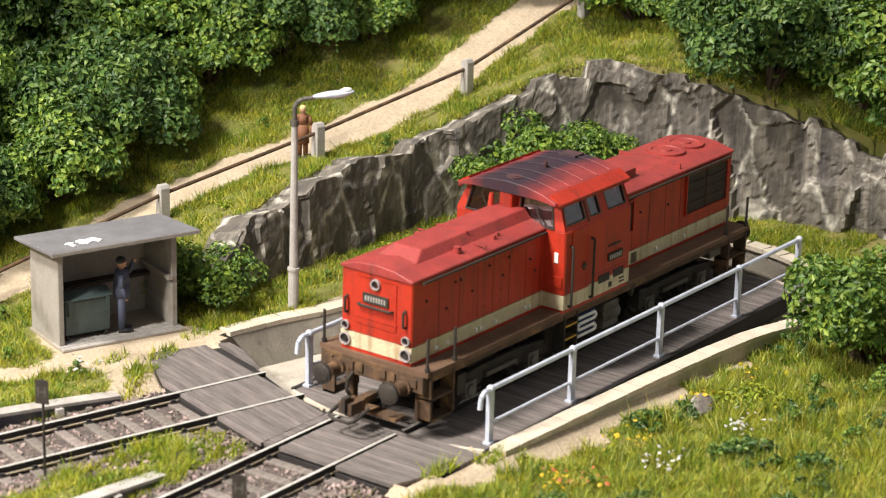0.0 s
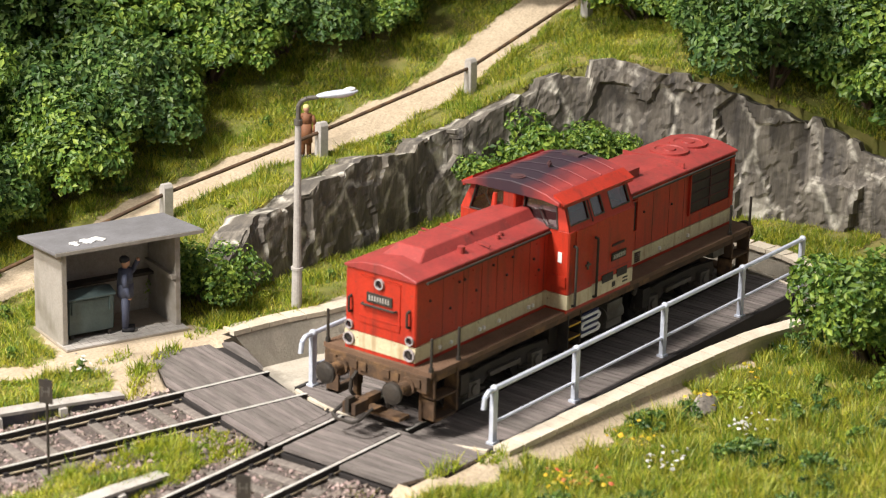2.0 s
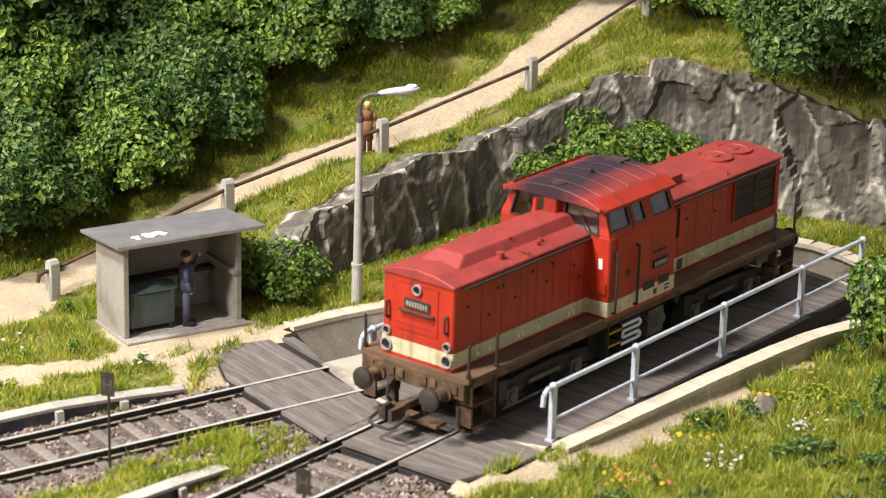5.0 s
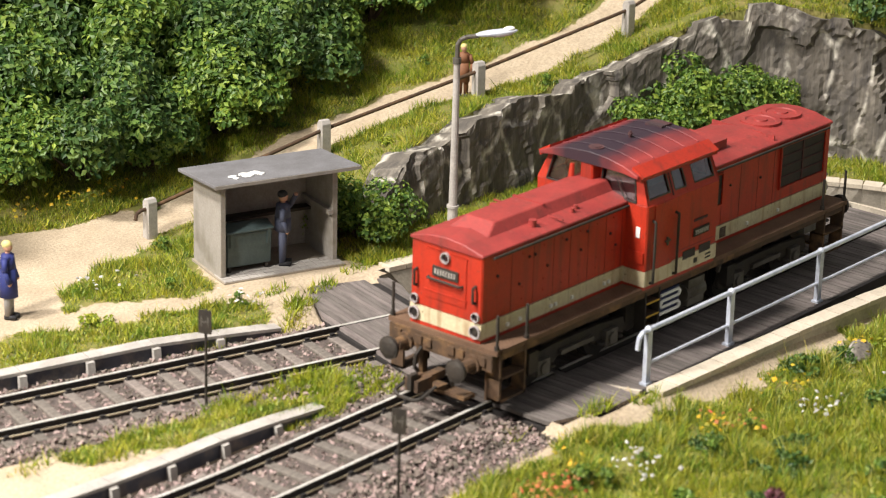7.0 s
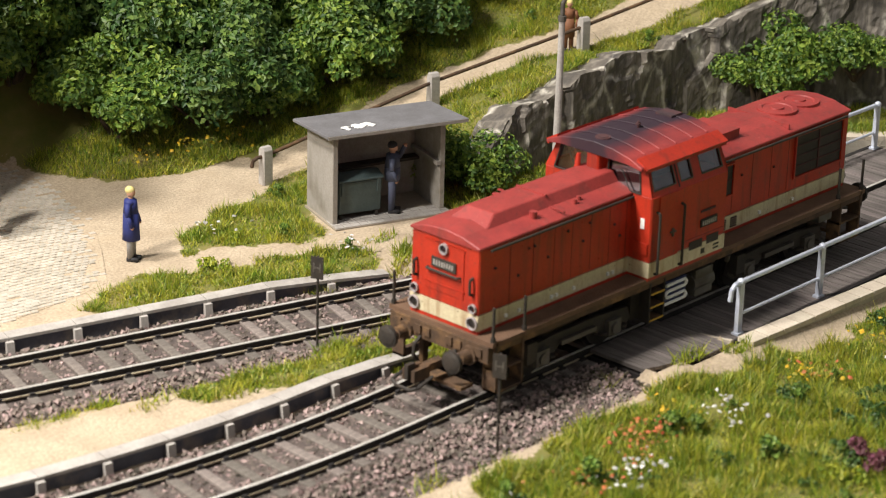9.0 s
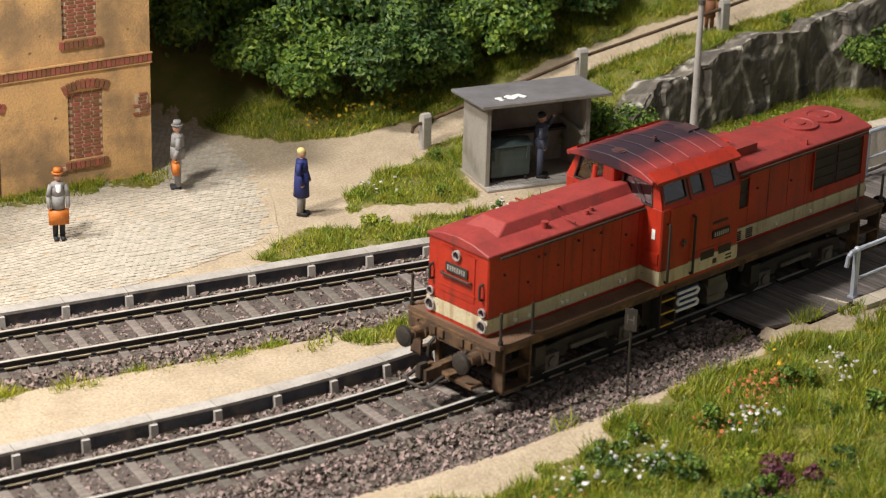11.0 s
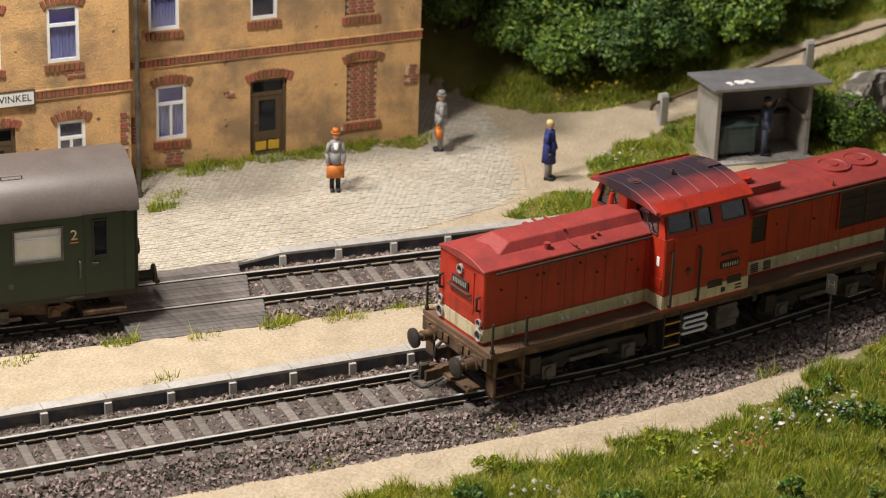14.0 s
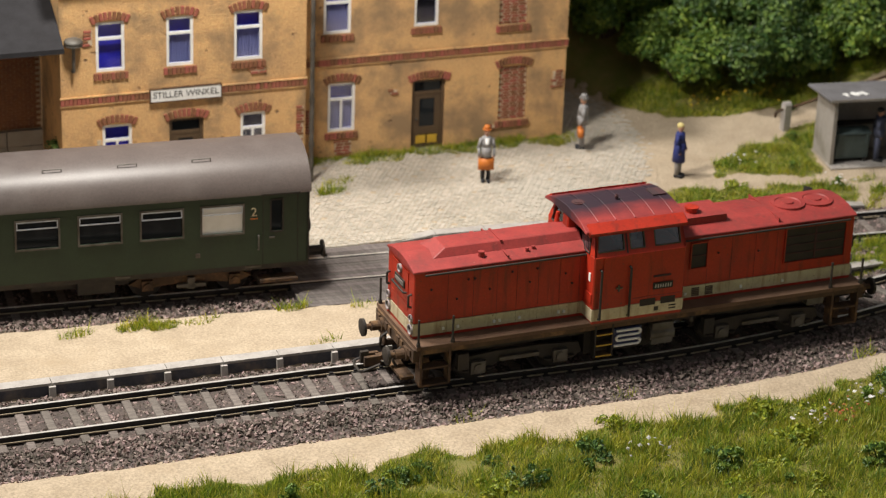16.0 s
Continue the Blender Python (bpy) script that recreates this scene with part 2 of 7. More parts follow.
def rock_material():
    """Grey rock in flat faces with thin pale veins along its cracks."""
    m = material("grey_layered_rock", (0.15, 0.13, 0.108), (0.075, 0.066, 0.058), rough=0.9, size=0.9, fine=0.1, bump=0.6, stain=(0.34, 0.30, 0.25), stain_size=0.8, stain_at=(0.54, 0.8), stretch=(1.6, 1.6, 0.35))
    nt = m.node_tree
    b = nt.nodes["Principled BSDF"]
    old = b.inputs["Base Color"].links[0].from_socket
    tc = nt.nodes.new("ShaderNodeTexCoord")
    mp = nt.nodes.new("ShaderNodeMapping")
    mp.inputs["Scale"].default_value, mp.inputs["Rotation"].default_value = (1, 1, 0.55), (0.5, 0.3, 0)
    nt.links.new(tc.outputs["Object"], mp.inputs[0])
    warp = nt.nodes.new("ShaderNodeTexNoise")
    warp.inputs["Scale"].default_value, warp.inputs["Detail"].default_value = 1.0 / (0.9 * U), 5.0
    nt.links.new(mp.outputs[0], warp.inputs["Vector"])
    add = nt.nodes.new("ShaderNodeVectorMath")
    add.operation = "MULTIPLY_ADD"
    nt.links.new(warp.outputs["Color"], add.inputs[0])
    add.inputs[1].default_value = (0.7 * U, 0.7 * U, 0.7 * U)
    nt.links.new(mp.outputs[0], add.inputs[2])
    vor = nt.nodes.new("ShaderNodeTexVoronoi")
    vor.feature = "DISTANCE_TO_EDGE"
    vor.inputs["Scale"].default_value = 1.0 / (1.3 * U)
    nt.links.new(add.outputs[0], vor.inputs["Vector"])
    vein = ramp_mix(nt, vor.outputs["Distance"], (1, 1, 1), (0, 0, 0), 0.0, 0.07)
    worn = ramp_mix(nt, noise_fac(nt, 0.5), (0, 0, 0), (1, 1, 1), 0.42, 0.56)
    old = blend(nt, ramp_mix(nt, noise_fac(nt, 0.45, 6.0, 0.65, (1.3, 1.3, 0.16)), (0, 0, 0), (0.75, 0.75, 0.75), 0.52, 0.68), old, (0.30, 0.265, 0.22))
    old = blend(nt, ramp_mix(nt, noise_fac(nt, 0.55, 6.0, 0.65, (1.1, 1.1, 0.2)), (0.8, 0.8, 0.8), (0, 0, 0), 0.33, 0.46), old, (0.05, 0.045, 0.045))
    nt.links.new(blend(nt, blend(nt, 1.0, vein, worn, "MULTIPLY"), old, (0.56, 0.52, 0.45)), b.inputs["Base Color"])
    return m


def ground_material():
    """Sandy earth with mossy turf under the grass, told apart by a painted attribute."""
    m = material("earth", (0.46, 0.37, 0.265), (0.38, 0.30, 0.21), rough=0.95, size=0.9, fine=0.07, bump=0.8, grainy=0.7, stain=(0.42, 0.32, 0.21), stain_size=1.6, stain_at=(0.55, 0.8))
    nt = m.node_tree
    b = nt.nodes["Principled BSDF"]
    old = b.inputs["Base Color"].links[0].from_socket
    at = nt.nodes.new("ShaderNodeAttribute")
    at.attribute_name = "turf"
    green = ramp_mix(nt, noise_fac(nt, 0.9), (0.13, 0.145, 0.025), (0.23, 0.19, 0.06))
    add = nt.nodes.new("ShaderNodeMath")
    add.operation = "ADD"
    nt.links.new(at.outputs["Fac"], add.inputs[0])
    nt.links.new(noise_fac(nt, 0.35), add.inputs[1])
    edge = ramp_mix(nt, add.outputs[0], (0, 0, 0), (1, 1, 1), 0.92, 1.12)
    nt.links.new(blend(nt, edge, old, green), b.inputs["Base Color"])
    return m


def leaf_material(name, a, b, island=0.45, through_light=0.35):
    """Leaf or blade: a soft sheen, and some of the light comes through."""
    m = material(name, a, b, rough=0.5, size=0.6, fine=0.1, bump=0, island=island)
    nt = m.node_tree
    bs = nt.nodes["Principled BSDF"]
    tr = nt.nodes.new("ShaderNodeBsdfTranslucent")
    nt.links.new(bs.inputs["Base Color"].links[0].from_socket, tr.inputs["Color"])
    mx = nt.nodes.new("ShaderNodeMixShader")
    mx.inputs[0].default_value = through_light
    nt.links.new(bs.outputs[0], mx.inputs[1])
    nt.links.new(tr.outputs[0], mx.inputs[2])
    nt.links.new(mx.outputs[0], nt.nodes["Material Output"].inputs["Surface"])
    return m


def glass_material(name, tint, rough=0.06):
    m = bpy.data.materials.new(name)
    m.use_nodes = True
    b = m.node_tree.nodes["Principled BSDF"]
    b.inputs["Base Color"].default_value = (*tint, 1)
    b.inputs["Roughness"].default_value = rough
    b.inputs["Transmission Weight"].default_value = 0.85
    b.inputs["IOR"].default_value = 1.3
    return m


def sooty_roof():
    """Red roof paint with a smudge of soot along the crown."""
    m = material("soot_smudged_red_roof", (0.33, 0.042, 0.036), (0.25, 0.03, 0.028), rough=0.55, size=0.8, fine=0.06, bump=0.1)
    nt = m.node_tree
    b = nt.nodes["Principled BSDF"]
    old = b.inputs["Base Color"].links[0].from_socket
    tc = nt.nodes.new("ShaderNodeTexCoord")
    sep = nt.nodes.new("ShaderNodeSeparateXYZ")
    nt.links.new(tc.outputs["Object"], sep.inputs[0])
    mr = nt.nodes.new("ShaderNodeMath")
    mr.operation = "MULTIPLY_ADD"
    nt.links.new(sep.outputs[1], mr.inputs[0])
    mr.inputs[1].default_value, mr.inputs[2].default_value = 1.0 / (1.3 * U), 0.12
    ab = nt.nodes.new("ShaderNodeMath")
    ab.operation = "ABSOLUTE"
    nt.links.new(mr.outputs[0], ab.inputs[0])
    wob = nt.nodes.new("ShaderNodeMath")
    wob.operation = "MULTIPLY_ADD"
    nt.links.new(noise_fac(nt, 0.8, stretch=(0.5, 1, 1)), wob.inputs[0])
    wob.inputs[1].default_value = -0.7
    nt.links.new(ab.outputs[0], wob.inputs[2])
    fac = ramp_mix(nt, wob.outputs[0], (0.95, 0.95, 0.95), (0, 0, 0), -0.05, 0.5)
    nt.links.new(blend(nt, fac, old, (0.016, 0.014, 0.024)), b.inputs["Base Color"])
    return m


M["cab_roof"] = sooty_roof()
M["rock"] = rock_material()
M["earth"] = ground_material()
M["leaf"] = leaf_material("green_leaves", (0.18, 0.29, 0.04), (0.07, 0.135, 0.022), 0.6, 0.25)
M["leaf_dark"] = leaf_material("deep_green_leaves", (0.11, 0.20, 0.04), (0.045, 0.095, 0.02), 0.6, 0.25)
M["grass"] = leaf_material("fresh_grass", (0.19, 0.29, 0.02), (0.44, 0.44, 0.045), 0.5)
M["heather"] = leaf_material("purple_red_leaves", (0.22, 0.07, 0.10), (0.14, 0.06, 0.06))
M["straw"] = leaf_material("dry_grass", (0.56, 0.52, 0.13), (0.42, 0.40, 0.08))
M["petal"] = leaf_material("white_flower_petals", (0.75, 0.75, 0.72), (0.65, 0.6, 0.6))
M["petal_red"] = leaf_material("orange_flower_petals", (0.6, 0.16, 0.06), (0.55, 0.25, 0.08))
M["petal_yellow"] = leaf_material("yellow_flower_petals", (0.7, 0.5, 0.03), (0.6, 0.42, 0.03))
M["bark"] = material("brown_bark", (0.09, 0.06, 0.04), rough=0.9, size=0.2)
M["dark_glass"] = glass_material("dark_vehicle_glass", (0.012, 0.015, 0.018))
M["dark_glass"].node_tree.nodes["Principled BSDF"].inputs["Transmission Weight"].default_value = 0.0
M["lens"] = glass_material("lamp_lens", (0.10, 0.09, 0.10), 0.1)


def thin_glass(name, tint, gloss):
    """A thin pane: tinted clear film with a constant share of mirror gloss."""
    m = bpy.data.materials.new(name)
    m.use_nodes = True
    nt = m.node_tree
    nt.nodes.remove(nt.nodes["Principled BSDF"])
    tr = nt.nodes.new("ShaderNodeBsdfTransparent")
    tr.inputs["Color"].default_value = (*tint, 1)
    gl = nt.nodes.new("ShaderNodeBsdfGlossy")
    gl.inputs["Roughness"].default_value = 0.08
    mx = nt.nodes.new("ShaderNodeMixShader")
    mx.inputs[0].default_value = gloss
    nt.links.new(tr.outputs[0], mx.inputs[1])
    nt.links.new(gl.outputs[0], mx.inputs[2])
    nt.links.new(mx.outputs[0], nt.nodes["Material Output"].inputs["Surface"])
    return m


M["cab_glass"] = thin_glass("tinted_cab_glass", (0.45, 0.52, 0.62), 0.32)


# ---- building blocks (full-size metres, scaled when linked) ----
def P(x, y, z, rx=0, ry=0, rz=0):
    return pose(x * U, y * U, z * U, rx, ry, rz)


def part(name, bm, mat, parent=None, label="", m=None, bevel=0.0, smooth=False, kind=""):
    if bevel:
        es = [e for e in bm.edges if len(e.link_faces) == 2 and e.calc_face_angle(0) > 0.5]
        bmesh.ops.bevel(bm, geom=es, offset=bevel, segments=1, affect="EDGES", clamp_overlap=True)
    bmesh.ops.scale(bm, vec=(U, U, U), verts=bm.verts)
    me = bpy.data.meshes.new(name)
    bm.normal_update()
    bm.to_mesh(me)
    bm.free()
    if smooth:
        me.shade_smooth()
    me.materials.append(M[mat] if isinstance(mat, str) else mat)
    ob = new(name, me)
    ob.parent = parent
    if m is not None:
        ob.matrix_basis = m
    if label or kind:
        tagged(ob, label, kind=kind)
    return ob


def thing(name, m, label, category, group="", kind=""):
    ob = new(name)
    ob.empty_display_size = 0.005
    ob.matrix_basis = m
    return tagged(ob, label, category, group, kind)


def again(name, me, parent, m):
    """One more piece on a shared mesh."""
    ob = new(name, me)
    ob.parent = parent
    ob.matrix_basis = m
    return ob


def B(*boxes):
    """A bmesh of boxes x0, x1, y0, y1, z0, z1."""
    bm = bmesh.new()
    for b in boxes:
        box(bm, *b)
    return bm


def box(bm, x0, x1, y0, y1, z0, z1):
    v = [bm.verts.new((x, y, z)) for x in (x0, x1) for y in (y0, y1) for z in (z0, z1)]
    for f in ((0, 1, 3, 2), (4, 6, 7, 5), (0, 4, 5, 1), (2, 3, 7, 6), (0, 2, 6, 4), (1, 5, 7, 3)):
        bm.faces.new([v[i] for i in f])
    return v


def prism(bm, poly, axis, a, b):
    """A polygon of (u, v) drawn out along an axis: 0 (u=y, v=z), 1 (u=x, v=z) or 2 (u=x, v=y)."""
    def at(u, v, w):
        return {0: (w, u, v), 1: (u, w, v), 2: (u, v, w)}[axis]
    lo = [bm.verts.new(at(u, v, a)) for u, v in poly]
    hi = [bm.verts.new(at(u, v, b)) for u, v in poly]
    n = len(poly)
    bm.faces.new(lo)
    bm.faces.new(hi[::-1])
    for i in range(n):
        bm.faces.new((lo[i], hi[i], hi[(i + 1) % n], lo[(i + 1) % n]))
    return bm


def fixed(bm):
    bmesh.ops.recalc_face_normals(bm, faces=bm.faces)
    return bm


def rod(bm, p, q, r, seg=8, r2=None):
    p, q = Vector(p), Vector(q)
    d = q - p
    m = Matrix.Translation((p + q) / 2) @ d.to_track_quat("Z", "Y").to_matrix().to_4x4()
    bmesh.ops.create_cone(bm, cap_ends=True, segments=seg, radius1=r, radius2=r if r2 is None else r2, depth=d.length, matrix=m)
    return bm


def pipe(bm, pts, r, seg=6):
    for a, b in zip(pts, pts[1:]):
        rod(bm, a, b, r, seg)
    return bm


def ball(bm, c, r, sub=2, squash=(1, 1, 1)):
    bmesh.ops.create_icosphere(bm, subdivisions=sub, radius=r, matrix=Matrix.Translation(c) @ Matrix.Diagonal((*squash, 1)))
    return bm


def R(*rods):
    bm = bmesh.new()
    for p, q, r in rods:
        rod(bm, p, q, r)
    return bm


def text(body, size, mat, parent, m, name="lettering"):
    c = bpy.data.curves.new(name, "FONT")
    c.body, c.size, c.extrude = body, size * U, 0.004 * U
    c.align_x, c.align_y = "CENTER", "CENTER"
    c.materials.append(M[mat])
    ob = new(name, c)
    ob.parent = parent
    ob.matrix_basis = m
    return ob


def track_1(x):
    """Centre line of the turntable track: straight, a bend, straight."""
    if x < 14:
        return 0.0
    return -((min(x, 22) - 14) ** 2) / 68 - max(0, x - 22) * 8 / 34


def track_2(x):
    return -2.86 - 0.30 * (x - 6.1)


def slope_of(f, x):
    return math.atan((f(x + 0.05) - f(x - 0.05)) / 0.1)


def beside(f, x, off):
    """A point off metres to the camera's side of a track."""
    a = slope_of(f, x)
    return x - math.sin(a) * off, f(x) + math.cos(a) * off

# ---- the large forms ----
def inside(px, py, poly):
    """Even-odd test of arrays of points."""
    res = np.zeros(np.shape(px), bool)
    n = len(poly)
    for i in range(n):
        (x1, y1), (x2, y2) = poly[i], poly[(i + 1) % n]
        cross = (y1 > py) != (y2 > py)
        with np.errstate(divide="ignore", invalid="ignore"):
            xi = (x2 - x1) * (py - y1) / (y2 - y1 + 1e-12) + x1
        res ^= cross & (px < xi)
    return res


def along(points, step):
    """Even steps along a polyline of n-tuples, smoothed by Catmull-Rom."""
    p = [np.array(q, float) for q in points]
    p = [2 * p[0] - p[1]] + p + [2 * p[-1] - p[-2]]
    out = []
    for a, b, c, d in zip(p, p[1:], p[2:], p[3:]):
        n = max(1, int(np.linalg.norm((c - b)[:2]) / step))
        for i in range(n):
            t = i / n
            out.append(0.5 * (2 * b + (c - a) * t + (2 * a - 5 * b + 4 * c - d) * t * t + (3 * b - a - 3 * c + d) * t ** 3))
    return out + [p[-2]]


CX, RAD = -0.5, 6.9  # turntable
ROCK = [(3.3, -7.35, 0.5), (1.9, -7.6, 1.4), (0.9, -7.6, 1.6), (-1.6, -7.6, 2.1), (-3.9, -7.5, 2.0), (-5.4, -7.3, 2.2), (-7.2, -6.5, 2.9), (-8.6, -5.3, 3.6),
        (-9.4, -4.4, 3.75), (-10.2, -3.0, 3.5), (-10.7, -1.8, 3.2), (-11.0, -0.8, 2.9), (-11.6, 0.8, 2.5), (-12.0, 2.4, 1.9), (-12.4, 4.6, 1.6), (-12.8, 7.5, 1.2)]
PIT = [(4.75, -5.25), (4.5, -5.7), (3.0, -5.35), (1.4, -4.85), (-2.0, -4.6), (-5.0, -4.2), (-7.5, -2.6), (-8.7, -0.6), (-8.75, 0.6), (-8.4, 1.7), (-7.8, 2.8), (-6.6, 3.75),
       (-5.2, 3.8), (-3.2, 3.3), (0.3, 3.0), (6.0, 2.75), (6.2, 2.0), (6.5, 0.5), (6.5, -0.8), (6.2, -2.3), (5.5, -4.0)]
BACK = []
for (xa, ya, _), (xb, yb, _), (xc, yc, _) in zip(ROCK[:1] + ROCK, ROCK, ROCK[1:] + ROCK[-1:]):
    ln = math.hypot(xc - xa, yc - ya)
    BACK.append((xb + 0.55 * (yc - ya) / ln, yb - 0.55 * (xc - xa) / ln))
if BACK[5][1] > ROCK[5][1]:
    BACK = [(2 * q[0] - b[0], 2 * q[1] - b[1]) for q, b in zip(ROCK, BACK)]
YARD = BACK + [(-13, 13), (70, 13), (70, -40), (13, -40), (11.2, -20), (10.3, -15.4), (9.4, -13.7), (7.8, -13.0), (5.6, -12.7), (6.6, -11.0), (4.4, -9.4)]
HILL = [(10.3, -15.5, 0), (9.4, -13.8, 0), (7.8, -13.1, 0), (5.4, -12.9, .2), (6.8, -11.1, 0), (4, -9.5, .3), (3.3, -8.2, .3), (1.65, -10.4, .95), (-2.85, -9.17, 1.78),
        (-7.85, -8.18, 2.67), (-12.5, -8, 4.0), (1.5, -11.6, 1.0), (-3, -10.5, 1.85), (-8, -9.6, 2.75), (-1, -14.5, 1.9), (-5.2, -13.4, 2.8), (-9.5, -11.6, 3.7),
        (2.5, -14.5, .9), (8, -18, 1.5), (3, -20, 4), (-6, -20, 6), (-16, -14, 6.5), (-16, -4, 5), (-17, 4, 4), (-14, 7, 1.8), (-14, 12, 1), (10, -24, 3.5), (12, -30, 3), (-10, -35, 9), (-35, -15, 10)] + ROCK[1:]
WAY = [(11.5, -11.9), (9.0, -12.0), (6.8, -11.85), (1.4, -11.25), (-3.0, -10.1), (-8.0, -9.2), (-12.5, -9.0), (-20, -8.6)]


def spline_surface(ctrl):
    """A thin-plate surface through (x, y, z) points."""
    c = np.array(ctrl, float)
    n = len(c)
    d = np.linalg.norm(c[:, None, :2] - c[None, :, :2], axis=-1)
    k = np.where(d > 0, d * d * np.log(d + 1e-9), 0)
    a = np.block([[k + 0.4 * np.eye(n), np.c_[np.ones(n), c[:, :2]]], [np.c_[np.ones(n), c[:, :2]].T, np.zeros((3, 3))]])
    w = np.linalg.solve(a, np.r_[c[:, 2], 0, 0, 0])

    def at(x, y):
        x, y = np.asarray(x, float), np.asarray(y, float)
        r = np.sqrt((x[..., None] - c[:, 0]) ** 2 + (y[..., None] - c[:, 1]) ** 2)
        return (np.where(r > 0, r * r * np.log(r + 1e-9), 0) * w[:n]).sum(-1) + w[n] + w[n + 1] * x + w[n + 2] * y
    return at


hill_height = spline_surface(HILL)
T1 = np.vectorize(track_1)


def way_distance(x, y):
    best = np.full(np.shape(x), 99.0)
    for (x1, y1), (x2, y2) in zip(WAY, WAY[1:]):
        dx, dy = x2 - x1, y2 - y1
        t = np.clip(((x - x1) * dx + (y - y1) * dy) / (dx * dx + dy * dy), 0, 1)
        best = np.minimum(best, np.hypot(x - x1 - t * dx, y - y1 - t * dy))
    return best


def smoothstep(a, b, v):
    t = np.clip((v - a) / (b - a), 0, 1)
    return t * t * (3 - 2 * t)


def ground_height(x, y):
    x, y = np.asarray(x, float), np.asarray(y, float)
    hill = ~inside(x, y, YARD)
    z = np.where(hill, np.clip(hill_height(x, y), 0.0, 10.0), 0.0)
    off1 = y - T1(x)
    off2 = (y - track_2(x)) * 0.958
    bed1 = smoothstep(-2.0, -1.72, off1) * (1 - smoothstep(2.6, 3.3, off1)) * (x > 8.7)
    bed2 = smoothstep(-1.9, -1.62, off2) * (1 - smoothstep(1.8, 2.4, off2)) * (x > 7.3)
    z = z - 0.27 * np.maximum(bed1, bed2) * ~hill
    front = smoothstep(2.9, 3.6, off1) * ~hill
    z = z + front * (-0.12 + 0.03 * np.clip(y - 5, 0, 8)) - 0.3 * front * smoothstep(7.5, 4.5, x) * smoothstep(10, 4, y)
    return z


SAND_EDGE = [(-20, 3.7), (5, 3.7), (6.5, 3.4), (8, 3.3), (9, 3.1), (11, 3.0), (14, 3.2), (16.5, 4.1), (24, 4.3), (30, 4.5), (60, 4.5)]
GRASSES = [
    [(8.9, -1.25), (11.0, -1.35), (13.4, -1.75), (16.2, -2.9), (16.4, -3.55), (13.6, -3.4), (12.9, -3.3), (10.9, -2.8), (8.9, -2.4), (8.6, -1.7)],  # between the tracks
    [(10.6, -10.0), (6.2, -10.9), (5.0, -9.8), (7.2, -9.3), (8.1, -7.7), (8.9, -7.6), (9.6, -8.2), (11.3, -9.0)],  # beside the shelter
    [(15.2, -8.05), (13.6, -8.6), (12.4, -8.5), (10.8, -7.6), (9.4, -7.0), (8.0, -6.2), (8.6, -5.5), (10.2, -5.45), (11.4, -6.2), (12.7, -6.75), (14.4, -7.25)],  # along the edge
    [(4.3, -6.3), (3.9, -5.85), (1.2, -5.2), (-2.4, -5.0), (-5.2, -4.6), (-7.8, -2.9), (-9.1, -0.8), (-9.2, 0.8), (-8.8, 1.9), (-8.2, 3.1), (-8.5, 7), (-14, 8), (-12, 0), (-9, -6), (-4, -8), (3.6, -8.4), (4.6, -7.4)],  # under the rock
    [(22.3, -15.4), (13.5, -13.4), (13.0, -14.2), (22.3, -16.3)],  # foot of the house
]


def turf_amount(x, y):
    x, y = np.asarray(x, float), np.asarray(y, float)
    wob = 0.22 * np.sin(2.1 * x + 1.3 * np.sin(1.7 * y)) + 0.15 * np.sin(5.3 * x + 2.0 * y)
    g = np.zeros(x.shape, bool)
    for poly in GRASSES:
        g |= inside(x + wob * 0.6, y + wob * 0.6, poly)
    ex, eo = zip(*SAND_EDGE)
    off1 = y - T1(x)
    g |= (off1 > np.interp(x, ex, eo) + wob)
    hill = ~inside(x, y, YARD)
    g |= hill & (way_distance(x, y) > 0.72 + wob * 0.25)
    return g


def build_ground():
    xs = np.r_[np.arange(-136, -16, 8), np.arange(-16, 46, 0.28), np.arange(46, 150, 8)]
    ys = np.r_[np.arange(-120, -24, 8), np.arange(-24, 14, 0.28), np.arange(14, 110, 8)]
    gx, gy = np.meshgrid(xs, ys, indexing="ij")
    gz = ground_height(gx, gy)
    rough = np.array([noise.noise(Vector((a * 0.8, b * 0.8, 0.3))) for a, b in zip(gx.ravel(), gy.ravel())]).reshape(gx.shape)
    turf = turf_amount(gx, gy).astype(float)
    soft = turf.copy()
    for _ in range(2):
        soft[1:-1, 1:-1] = (soft[1:-1, 1:-1] * 2 + soft[:-2, 1:-1] + soft[2:, 1:-1] + soft[1:-1, :-2] + soft[1:-1, 2:]) / 6
    turf = soft
    gz = gz + rough * (0.02 + 0.07 * turf)
    pit = inside(gx, gy, PIT)
    deck = inside(gx, gy, APPROACH_A) | inside(gx, gy, APPROACH_B)
    gz = np.where(deck, np.minimum(gz, -0.3), gz)
    nx, ny = gx.shape
    verts = np.stack([gx, gy, gz], -1).reshape(-1, 3) * U
    idx = np.arange(nx * ny).reshape(nx, ny)
    quads = np.stack([idx[:-1, :-1], idx[1:, :-1], idx[1:, 1:], idx[:-1, 1:]], -1).reshape(-1, 4)
    quads = quads[~pit.ravel()[quads].any(1)]
    me = bpy.data.meshes.new("ground")
    me.from_pydata(verts.tolist(), [], quads.tolist())
    at = me.attributes.new("turf", "FLOAT", "POINT")
    at.data.foreach_set("value", turf.ravel())
    me.materials.append(M["earth"])
    me.shade_smooth()
    tagged(new("ground", me), "pale sandy earth with mossy turf, rising to a hill", "ground", kind="structure")


